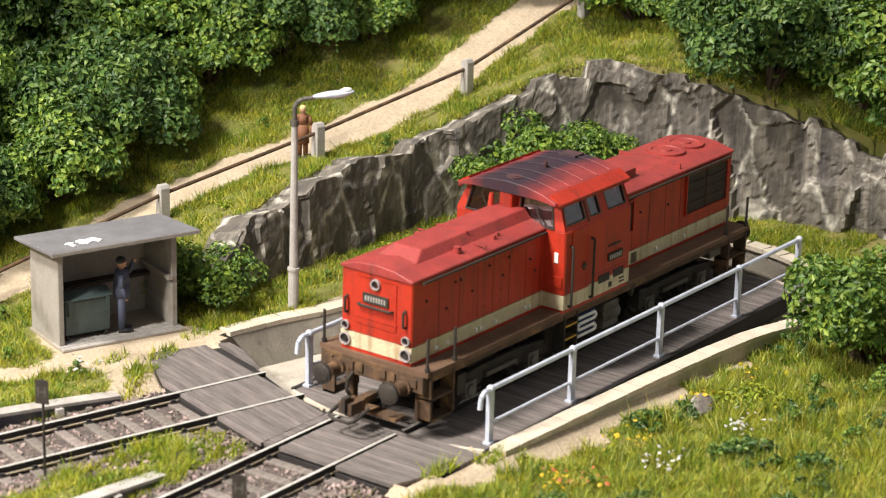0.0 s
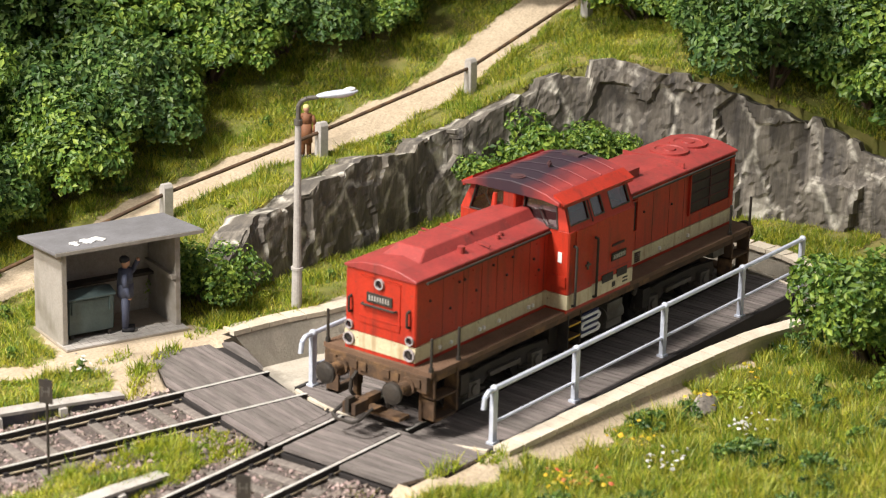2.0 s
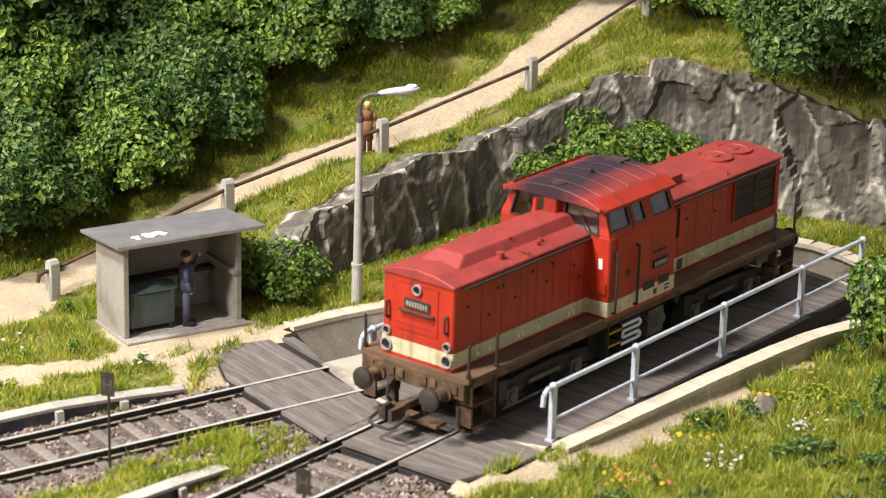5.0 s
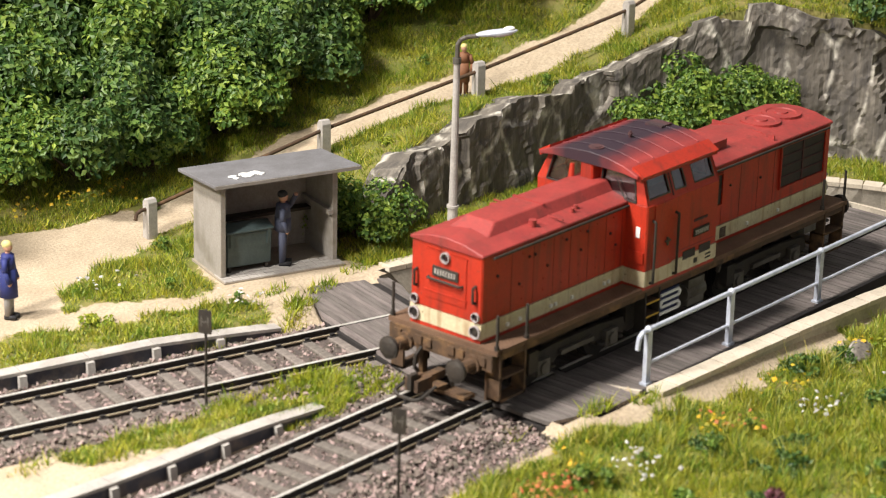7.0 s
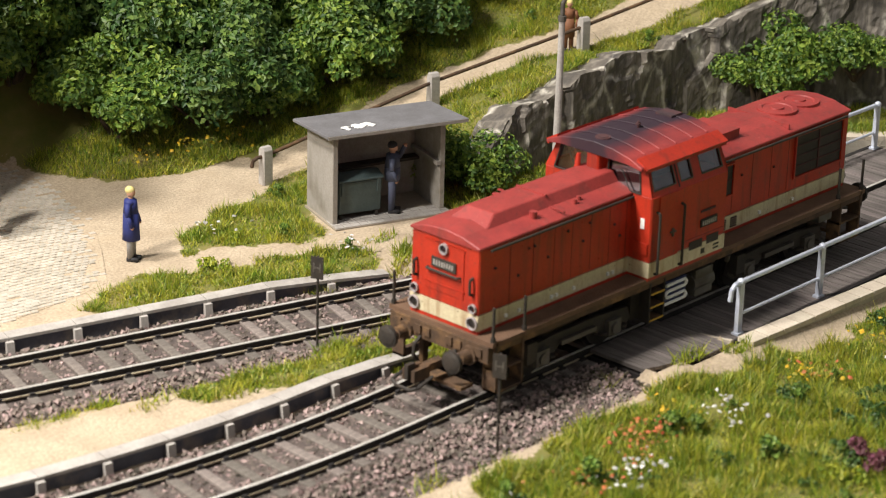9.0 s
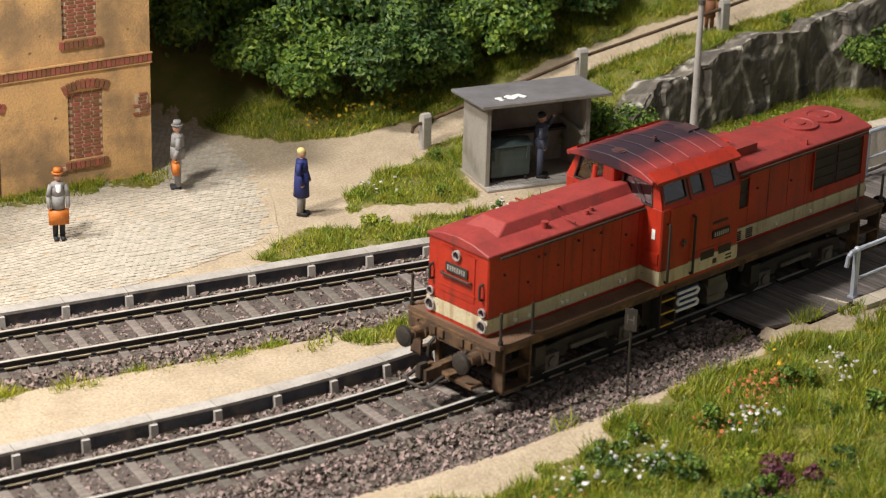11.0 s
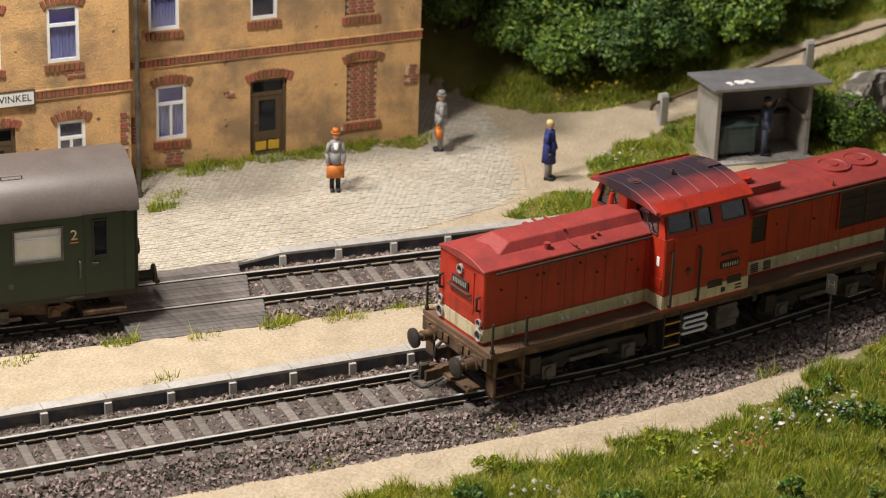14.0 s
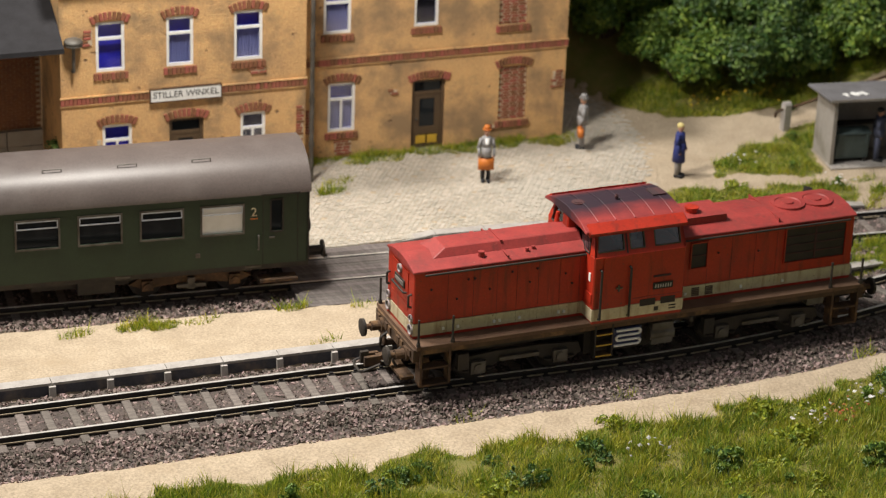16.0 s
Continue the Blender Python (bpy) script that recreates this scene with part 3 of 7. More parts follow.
APPROACH_A = [(8.75, 2.25), (8.75, -1.05), (6.5, -1.05), (6.55, 0.3), (6.2, 2.3), (6.0, 2.75), (7.2, 2.7)]
APPROACH_B = [(8.35, -2.75), (7.85, -4.5), (6.55, -6.3), (4.7, -5.3), (5.5, -4.0), (6.2, -2.4), (6.45, -1.07), (8.75, -1.07)]
build_ground()


def build_rock():
    line = along(ROCK, 0.1)
    rows = 30
    bm = bmesh.new()
    grid = []

    def facets(q, size, lift, tilt):
        """Height of flat tilted facets, one to each cell."""
        _, pts = noise.voronoi(q / size)
        c = pts[0]
        g = Vector((noise.noise(c * 9.1), noise.noise(c * 7.3 + Vector((5, 1, 2))), noise.noise(c * 8.7 + Vector((2, 7, 3)))))
        return lift * noise.noise(c * 5.7) * 1.6 + tilt * 1.6 * g.dot(q / size - c)
    for i, (x, y, top) in enumerate(line):
        a, b = line[max(0, i - 6)], line[min(len(line) - 1, i + 6)]
        t = Vector((b[0] - a[0], b[1] - a[1], 0)).normalized()
        n = Vector((-t.y, t.x, 0))
        if n.dot(Vector((-x, -y, 0))) < 0:
            n = -n
        top = top + 0.1 + 0.22 * noise.noise(Vector((x * 0.9, y * 0.9, 7))) + 0.22 * facets(Vector((x, y, 0)), 0.7, 0.8, 0.6)
        col = []
        for j in range(rows + 5):
            f = min(1.0, j / rows)
            z = -0.35 + (top + 0.35) * f
            q = Vector((x, y, z * 0.6))
            out = 0.22 * (1 - f) + 0.14 + facets(q, 1.5, 0.17, 0.19) + facets(q + Vector((3, 1, 0.3)), 0.5, 0.05, 0.07) + 0.03 * noise.noise(Vector((x, y, z)) * 6)
            if j > rows:
                out, z = out - 0.22 * (j - rows), z - 0.05 * (j - rows)
            col.append(bm.verts.new((x + n.x * out, y + n.y * out, z)))
        grid.append(col)
    for c1, c2 in zip(grid, grid[1:]):
        for j in range(rows + 4):
            bm.faces.new((c1[j], c2[j], c2[j + 1], c1[j + 1]))
    fixed(bm)
    tagged(part("rock_face", bm, "rock"), "grey cracked rock face with pale veins behind the turntable", "rock face", kind="structure")


build_rock()


def outline_points(poly, step):
    return [(q[0], q[1]) for q in along([(x, y, 0) for x, y in poly], step)]


def build_pit():
    pit = tagged(part("turntable_pit", fixed(prism(bmesh.new(), PIT, 2, -1.1, -0.85)), "render_wall"), "grey cement turntable pit with stone coping", "pit", kind="structure")
    ring = outline_points(PIT[1:16], 0.5)
    bm = bmesh.new()
    up, dn = [], []
    for x, y in ring:
        up.append(bm.verts.new((x, y, 0.02)))
        lean = 0.75 * min(1.0, max(0.0, (-y - 1.0) / 2.0))
        away = math.hypot(x - CX, y)
        dn.append(bm.verts.new((x - (x - CX) / away * lean, y - y / away * lean, -0.95)))
    for i in range(len(ring) - 1):
        bm.faces.new((dn[i], dn[i + 1], up[i + 1], up[i]))
    bmesh.ops.solidify(bm, geom=bm.faces[:], thickness=0.12)
    part("pit_wall", bm, "render_wall", pit, "stained cement wall")
    bm = bmesh.new()
    fr = [(x, y) for x, y in outline_points([PIT[16], PIT[17], PIT[18], PIT[19], PIT[20], PIT[0]], 0.4)]
    vs = [(bm.verts.new((x, y, -0.1)), bm.verts.new((x, y, -1.4))) for x, y in fr]
    for (a, b), (c, d) in zip(vs, vs[1:]):
        bm.faces.new((a, b, d, c))
    bmesh.ops.solidify(bm, geom=bm.faces[:], thickness=0.1)
    part("front_wall", bm, "render_wall", pit)
    # coping stones outside the wall
    for (x1, y1), (x2, y2) in zip(ring, ring[1:]):
        t = Vector((x2 - x1, y2 - y1, 0))
        if t.length < 0.05:
            continue
        n = Vector((t.y, -t.x, 0)).normalized()
        if n.dot(Vector((x1 - CX, y1, 0))) < 0:
            n = -n
        bm = bmesh.new()
        w = 0.36
        e = t.normalized() * 0.012
        a, b = Vector((x1, y1, 0)) + e, Vector((x2, y2, 0)) - e
        prism(bm, [tuple((a - n * 0.06)[:2]), tuple((b - n * 0.06)[:2]), tuple((b + n * w)[:2]), tuple((a + n * w)[:2])], 2, -0.06, 0.05 + random.uniform(-0.006, 0.006))
        part("coping_stone", fixed(bm), "coping", pit)
        bm = bmesh.new()
        prism(bm, [tuple((a + n * (w - 0.12) - e)[:2]), tuple((b + n * (w - 0.12) + e)[:2]), tuple((b + n * (w - 0.04) + e)[:2]), tuple((a + n * (w - 0.04) - e)[:2])], 2, -0.7, -0.06)
        part("outer_wall", fixed(bm), "render_wall", pit)


build_pit()


# ---- tracks ----
def build_rail(parent, f, x0, x1, side, z0=-0.165, top=0.0, step=0.8):
    """One rail: foot, web and head swept along the track."""
    prof = [(-0.065, 0), (0.065, 0), (0.065, 0.025), (0.018, 0.04), (0.018, 0.105), (0.038, 0.12), (0.038, 0.16), (-0.038, 0.16), (-0.038, 0.12), (-0.018, 0.105), (-0.018, 0.04), (-0.065, 0.025)]
    n = max(1, round((x1 - x0) / step))
    bm, bt = bmesh.new(), bmesh.new()
    last = lt = None
    for i in range(n + 1):
        x = x0 + (x1 - x0) * i / n
        px, py = beside(f, x, side)
        a = slope_of(f, x)
        ring = [bm.verts.new((px - math.sin(a) * u, py + math.cos(a) * u, z0 + v)) for u, v in prof]
        tr = [bt.verts.new((px - math.sin(a) * u, py + math.cos(a) * u, z0 + v)) for u, v in ((-0.038, 0.1605), (0.038, 0.1605), (0.036, 0.168), (-0.036, 0.168))]
        if last:
            for k in range(len(prof)):
                bm.faces.new((last[k], last[(k + 1) % 12], ring[(k + 1) % 12], ring[k]))
            for k in range(4):
                bt.faces.new((lt[k], lt[(k + 1) % 4], tr[(k + 1) % 4], tr[k]))
        else:
            bm.faces.new(ring[::-1])
        last, lt = ring, tr
    bm.faces.new(last)
    r = part("rail", fixed(bm), "rail", parent)
    part("rail_head", fixed(bt), "railtop", r, "bright worn running surface")
    bf = bmesh.new()
    last = None
    for i in range(n + 1):
        x = x0 + (x1 - x0) * i / n
        px, py = beside(f, x, side)
        a = slope_of(f, x)
        ring = [bf.verts.new((px - math.sin(a) * u, py + math.cos(a) * u, z0 + v)) for u, v in ((-0.085, 0.002), (0.085, 0.002), (0.085, 0.03), (-0.085, 0.03))]
        if last:
            for k in range(4):
                bf.faces.new((last[k], last[(k + 1) % 4], ring[(k + 1) % 4], ring[k]))
        last = ring
    part("rail_foot", fixed(bf), "rail_foot", r, "dusty pale rail foot")
    return r


def sleeper_mesh():
    bm = B((-0.11, 0.11, -1.2, 1.2, -0.31, -0.17))
    bmesh.ops.bevel(bm, geom=bm.edges[:], offset=0.02, segments=1, affect="EDGES")
    bmesh.ops.scale(bm, vec=(U, U, U), verts=bm.verts)
    me = bpy.data.meshes.new("sleeper")
    bm.to_mesh(me)
    bm.free()
    me.materials.append(M["sleeper"])
    return me


def clip_mesh():
    bm = B((-0.09, 0.09, -0.16, 0.16, -0.172, -0.15), (-0.05, 0.05, 0.06, 0.13, -0.15, -0.1), (-0.05, 0.05, -0.13, -0.06, -0.15, -0.1))
    bmesh.ops.scale(bm, vec=(U, U, U), verts=bm.verts)
    me = bpy.data.meshes.new("rail_chair")
    bm.to_mesh(me)
    bm.free()
    me.materials.append(M["rail"])
    return me


SLEEPER, CLIP = sleeper_mesh(), clip_mesh()


def build_track(name, f, x0, x1, label, rails_from):
    tr = thing(name, P(0, 0, 0), label, "railway track", kind="structure")
    for side in (-0.755, 0.755):
        build_rail(tr, f, rails_from, x1, side)
    x = x0 + 0.2
    while x < x1:
        a = slope_of(f, x)
        y = f(x)
        s = again("sleeper", SLEEPER, tr, P(x + random.uniform(-0.03, 0.03), y, random.uniform(-0.01, 0.006), 0, 0, math.degrees(a) + random.uniform(-1.5, 1.5)))
        if x < 33:
            for side in (-0.755, 0.755):
                again("rail_chair", CLIP, s, P(0, side, 0))
        x += 0.66
    return tr


build_track("track_1", track_1, 8.75, 46, "rusty rails on weathered wooden sleepers in ballast", 6.62)
build_track("track_2", track_2, 8.0, 50, "bright-topped rails on wooden sleepers beside the platform", 5.95)


def stone_bed(name, f, x0, x1, o0, o1, per_m2, label, seed, skip=()):
    """Ballast: loose angular stones, joined."""
    rnd = random.Random(seed)
    base = [Vector(v) for v in ((1, 1, 1), (-1, -1, 1), (-1, 1, -1), (1, -1, -1), (0.2, 0.1, 1.3), (0.1, -1.2, -0.2))]
    tris = ((0, 4, 2), (4, 1, 2), (4, 0, 5), (1, 4, 5), (0, 3, 5), (1, 5, 3), (0, 2, 3), (1, 3, 2))
    vs, fs = [], []
    n = int((x1 - x0) * (o1 - o0) * per_m2)
    for _ in range(n):
        x, o = rnd.uniform(x0, x1), rnd.uniform(o0, o1)
        if abs(abs(o) - 0.755) < 0.12 or any(a < x < b for a, b in skip):
            continue
        px, py = beside(f, x, o)
        edge = max(0.0, o - (o1 - 0.5)) * 2
        if rnd.random() < edge * 0.8:
            continue
        r = rnd.uniform(0.026, 0.056)
        z = -0.232 - (0.0 if abs(o) > 1.2 else 0.035) + rnd.uniform(-0.02, 0.035) + (0.05 if 1.3 < o < 2.0 else 0)
        e = Euler((rnd.uniform(0, 6), rnd.uniform(0, 6), rnd.uniform(0, 6))).to_matrix()
        k = len(vs)
        sq = Vector((1, rnd.uniform(0.6, 1), rnd.uniform(0.6, 1)))
        vs += [((px + w.x) * U, (py + w.y) * U, (z + w.z) * U) for w in (e @ Vector((v.x * r * sq.x, v.y * r * sq.y, v.z * r * sq.z)) for v in base)]
        fs += [(a + k, b + k, c + k) for a, b, c in tris]
    me = bpy.data.meshes.new(name)
    me.from_pydata(vs, [], fs)
    me.materials.append(M["ballast"])
    tagged(new(name, me), label, "ballast", kind="stuff")


def bed_sheet(name, f, x0, x1, o0, o1, z):
    bm = bmesh.new()
    last = None
    n = int(x1 - x0)
    for i in range(n + 1):
        x = x0 + (x1 - x0) * i / n
        a, b = beside(f, x, o0), beside(f, x, o1)
        row = (bm.verts.new((*a, z)), bm.verts.new((*b, z)), bm.verts.new((*b, z - 0.25)), bm.verts.new((*a, z - 0.25)))
        if last:
            for k in range(4):
                bm.faces.new((last[k], last[(k + 1) % 4], row[(k + 1) % 4], row[k]))
        last = row
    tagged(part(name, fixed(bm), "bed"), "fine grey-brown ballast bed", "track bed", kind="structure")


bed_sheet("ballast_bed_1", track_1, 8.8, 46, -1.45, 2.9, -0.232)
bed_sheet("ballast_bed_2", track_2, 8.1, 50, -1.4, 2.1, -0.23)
stone_bed("ballast_stones_1", track_1, 8.8, 40, -1.45, 3.1, 190, "loose angular grey-brown ballast stones", 3)
stone_bed("ballast_stones_2", track_2, 8.0, 38, -1.42, 2.35, 190, "loose angular grey-brown ballast stones under the platform track", 4, skip=((23.3, 26.7),))


# ---- platform edges: concrete slabs behind short posts ----
def build_edge(name, f, off, x0, x1, ramp0, ramp1, label):
    ed = thing(name, P(0, 0, 0), label, "platform edge", kind="structure")
    xs = list(np.arange(x0, x1, 1.45))
    tops = []

    def top(x):
        z = 0.12
        if ramp0 and x < x0 + ramp0:
            z -= 0.22 * (1 - (x - x0) / ramp0)
        if ramp1 and x > x1 - ramp1:
            z -= 0.22 * (1 - (x1 - x) / ramp1)
        return z
    for xa, xb in zip(xs, xs[1:]):
        bm, bs = bmesh.new(), bmesh.new()
        for lo, hi, o0, o1, b in ((-0.42, -0.075, -0.10, 0.0, bs), (-0.07, 0.0, -0.3, 0.05, bm)):
            v = []
            for x, e in ((xa, 0.008), (xb, -0.008)):
                for o in (o0, o1):
                    px, py = beside(f, x + e, off + o)
                    v += [b.verts.new((px, py, top(x) + lo)), b.verts.new((px, py, top(x) + hi))]
            for q in ((0, 1, 3, 2), (4, 6, 7, 5), (0, 4, 5, 1), (2, 3, 7, 6), (0, 2, 6, 4), (1, 5, 7, 3)):
                b.faces.new([v[i] for i in q])
        part("edge_slab", fixed(bm), "concrete", ed)
        part("wall_slab", fixed(bs), "slab", ed)
    for x in xs[1:]:
        px, py = beside(f, x, off + 0.06)
        a = math.degrees(slope_of(f, x))
        h = top(x) - 0.075
        bm = prism(bmesh.new(), [(-0.01, -0.35), (0.13, -0.35), (0.08, h), (-0.01, h)], 0, -0.085, 0.085)
        part("edge_post", fixed(bm), "concrete", ed, m=P(px, py, 0, 0, 0, a))
    return ed


build_edge("platform_edge_1", track_2, -1.5, 9.0, 23.6, 2.6, 1.2, "weathered concrete platform edge with short posts")
build_edge("platform_edge_2", track_1, -1.6, 11.0, 46, 2.4, 0, "grey concrete platform edge with short posts beside the main track")


# ---- turntable bridge and fixed approach decks ----
def crossings(poly, x):
    """Where the upright line at x meets an outline."""
    out = []
    for (x1, y1), (x2, y2) in zip(poly, poly[1:] + poly[:1]):
        if (x1 > x) != (x2 > x):
            out.append(y1 + (y2 - y1) * (x - x1) / (x2 - x1))
    return sorted(out)


def planked(parent, poly, x0, x1, z, width=0.14, gap=0.016, thick=0.08, holes=(), turn=0.0):
    """Planks lying across the track, their ends sawn to an outline. turn: degrees by which they lie askew."""
    c, s = math.cos(radians(-turn)), math.sin(radians(-turn))
    local = [(x * c - y * s, x * s + y * c) for x, y in poly]
    if turn:
        x0, x1 = min(q[0] for q in local), max(q[0] for q in local)
    for i in range(int((x1 - x0) / width)):
        xa, xb = x0 + i * width + gap / 2, x0 + (i + 1) * width - gap / 2
        ya, yb = crossings(local, xa), crossings(local, xb)
        if len(ya) != len(yb) or len(ya) < 2:
            continue
        runs = [(ya[k], yb[k], ya[k + 1], yb[k + 1]) for k in range(0, len(ya), 2)]
        for lo, hi in holes:
            new_runs = []
            for a, b, e, f in runs:
                if e > lo > a:
                    new_runs.append((a, b, lo, lo))
                if e > hi > a:
                    new_runs.append((hi, hi, e, f))
                if not (e > lo > a or e > hi > a):
                    new_runs.append((a, b, e, f))
            runs = new_runs
        for a, b, e, f in runs:
            if min(e - a, f - b) < 0.1:
                continue
            dz = random.uniform(-0.006, 0.006)
            part("plank", fixed(prism(bmesh.new(), [(xa, a), (xb, b), (xb, f), (xa, e)], 2, z - thick + dz, z + dz)), "plank", parent, m=P(0, 0, 0, 0, 0, turn))


def arc_deck(r, half, x_side):
    pts = []
    for k in range(13):
        y = -half + 2 * half * k / 12
        pts.append((CX + x_side * math.sqrt(r * r - y * y), y))
    return pts


def build_turntable():
    tt = thing("turntable", P(0, 0, 0), "turntable bridge with grey plank deck and galvanised railings", "turntable")
    half = 2.55
    poly = arc_deck(RAD, half, 1) + arc_deck(RAD, half, -1)[::-1]
    part("girder", fixed(prism(bmesh.new(), [(CX + (x - CX) * 0.985, y * 0.97) for x, y in poly], 2, -0.62, -0.21)), "rail", tt, "dark riveted bridge girder")
    planked(tt, poly, CX - RAD + 0.25, CX + RAD - 0.05, -0.1, holes=((-0.84, -0.67), (0.67, 0.84)))
    # pale edge strip round the deck
    for pts in (arc_deck(RAD + 0.02, half, 1), arc_deck(RAD + 0.02, half, -1)):
        for (x1, y1), (x2, y2) in zip(pts, pts[1:]):
            s = 0.09 if x1 > CX else -0.09
            part("end_beam", fixed(prism(bmesh.new(), [(x1, y1), (x2, y2), (x2 + s, y2), (x1 + s, y1)], 2, -0.36, -0.085)), "coping", tt, "pale worn end beam")
    xe = math.sqrt(RAD ** 2 - half ** 2)
    for s in (-1, 1):
        part("side_beam", B((CX - xe, CX + xe, s * half, s * (half + 0.1), -0.4, -0.08)), "rail", tt, "dark bridge edge")
    for side in (-0.755, 0.755):
        build_rail(tt, lambda x: 0.0, CX - RAD + 0.1, CX + RAD - 0.02, side, step=14)
    for y in (2.4, -2.45):
        rail = [(-7.45 if y > 0 else -6.9), 5.5]
        posts = (5.6, 2.6, -0.93, -4.35, -7.2) if y > 0 else (5.55, 2.4, -1.0, -4.3, -6.8)
        for x in posts:
            bm = B((x - 0.075, x + 0.075, y - 0.05, y + 0.05, -0.1, 1.1), (x - 0.11, x + 0.11, y - 0.09, y + 0.09, -0.1, -0.05))
            ball(bm, (x, y, 1.11), 0.09, 2)
            part("railing_post", bm, "zinc", tt, bevel=0.0)
        bm = bmesh.new()
        pipe(bm, [(rail[0] + 0.2, y, 1.11), (5.6, y, 1.11), (5.8, y, 1.1), (5.92, y, 1.01), (5.96, y, 0.76)], 0.055, 8)
        part("handrail", bm, "zinc", tt)
        part("mid_rail", R(((rail[0] + 0.2, y, 0.36), (5.58, y, 0.36), 0.035)), "zinc", tt)


build_turntable()
ap = thing("approach_deck_1", P(0, 0, 0), "grey plank deck between the rails at the turntable", "plank deck", kind="structure")
planked(ap, APPROACH_A, 6.3, 8.75, -0.02, holes=((-0.86, -0.64), (0.66, 0.84)))
part("bearer", fixed(prism(bmesh.new(), [(x * 0.995, y * 0.985) for x, y in APPROACH_A], 2, -0.6, -0.16)), "rail", ap)
ap2 = thing("approach_deck_2", P(0, 0, 0), "grey plank deck beside the second track", "plank deck", kind="structure")
planked(ap2, APPROACH_B, 4.8, 8.6, -0.02, turn=-16.7)
part("bearer", fixed(prism(bmesh.new(), [(6.4 + (x - 6.4) * 0.97, -3.6 + (y + 3.6) * 0.97) for x, y in APPROACH_B], 2, -0.6, -0.105)), "rail", ap2)


def build_crossing():
    cr = thing("plank_crossing", P(0, 0, 0), "dark plank foot crossing between the platform rails", "plank crossing", kind="structure")
    for o0, o1 in ((-1.45, -0.84), (-0.66, 0.66), (0.84, 2.35)):
        n = max(2, round((o1 - o0) / 0.19))
        for i in range(n):
            a, b = o0 + (o1 - o0) * i / n, o0 + (o1 - o0) * (i + 1) / n - 0.012
            bm = bmesh.new()
            q = [beside(track_2, x, o)[:2] for x, o in ((23.2 + 0.04 * i, a), (26.7, a), (26.7, b), (23.2 + 0.04 * i, b))]
            prism(bm, q, 2, -0.24, -0.012 + random.uniform(-0.006, 0.004))
            part("plank", fixed(bm), "plank", cr)


build_crossing()

# ---- the locomotive: x forward, y to its left, z above the rail head ----
def ring_disc(bm, c, r0, r1, axis, depth=0.03):
    """A flat ring about the x (0) or y (1) axis."""
    n = 20
    rows = []
    for rr, dd in ((r0, 0), (r0, depth), (r1, depth), (r1, 0)):
        row = []
        for k in range(n):
            a = 2 * math.pi * k / n
            u, v = rr * math.cos(a), rr * math.sin(a)
            row.append(bm.verts.new((c[0] + dd, c[1] + u, c[2] + v) if axis == 0 else (c[0] + u, c[1] + dd, c[2] + v)))
        rows.append(row)
    for a, b in zip(rows, rows[1:] + rows[:1]):
        for k in range(n):
            bm.faces.new((a[k], a[(k + 1) % n], b[(k + 1) % n], b[k]))
    return fixed(bm)


def bars(parent, c, w, h, n, axis, mat="white"):
    """Unreadable figures as plain upright bars."""
    for i in range(n):
        u = (i - (n - 1) / 2) * w / n
        s = w / n * 0.22
        if axis == 0:
            part("mark", B((c[0], c[0] + 0.012, c[1] + u - s, c[1] + u + s, c[2] - h / 2, c[2] + h / 2)), mat, parent)
        else:
            part("mark", B((c[0] + u - s, c[0] + u + s, c[1], c[1] + 0.012, c[2] - h / 2, c[2] + h / 2)), mat, parent)


HW, ZE = 0.92, 3.27  # hood half width and eaves


def build_hood(loco, x0, x1, front):
    """One engine hood between x0 and x1; front: the end with the driving face."""
    s = 1 if front > 0 else -1
    end = max(x0, x1) if s > 0 else min(x0, x1)
    body = part("hood", fixed(prism(bmesh.new(), [(-HW, 1.83), (HW, 1.83), (HW, ZE), (HW * 0.5, ZE + 0.12), (0, ZE + 0.16), (-HW * 0.5, ZE + 0.12), (-HW, ZE)], 0, x0, x1)), "red", loco, "red painted engine hood", bevel=0.03)
    lid = [(-HW - 0.025, ZE - 0.05), (-HW - 0.025, ZE + 0.01), (-HW * 0.5, ZE + 0.135), (0, ZE + 0.175), (HW * 0.5, ZE + 0.135), (HW + 0.025, ZE + 0.01), (HW + 0.025, ZE - 0.05)]
    part("hood_roof", fixed(prism(bmesh.new(), lid[::-1], 0, x0 - (0.04 if s < 0 else 0), x1 + (0.04 if s > 0 else 0))), "roof_red", loco, "faded dusty red hood roof", bevel=0.015)
    part("stripe", B((x0 - 0.006, x1 + 0.006, -HW - 0.008, HW + 0.008, 1.51, 1.832)), "cream", loco, "cream band along the hood foot", bevel=0.02)
    part("plinth", B((x0 + 0.0, x1, -HW + 0.01, HW - 0.01, 1.42, 1.512)), "red", loco, bevel=0.0)
    return body


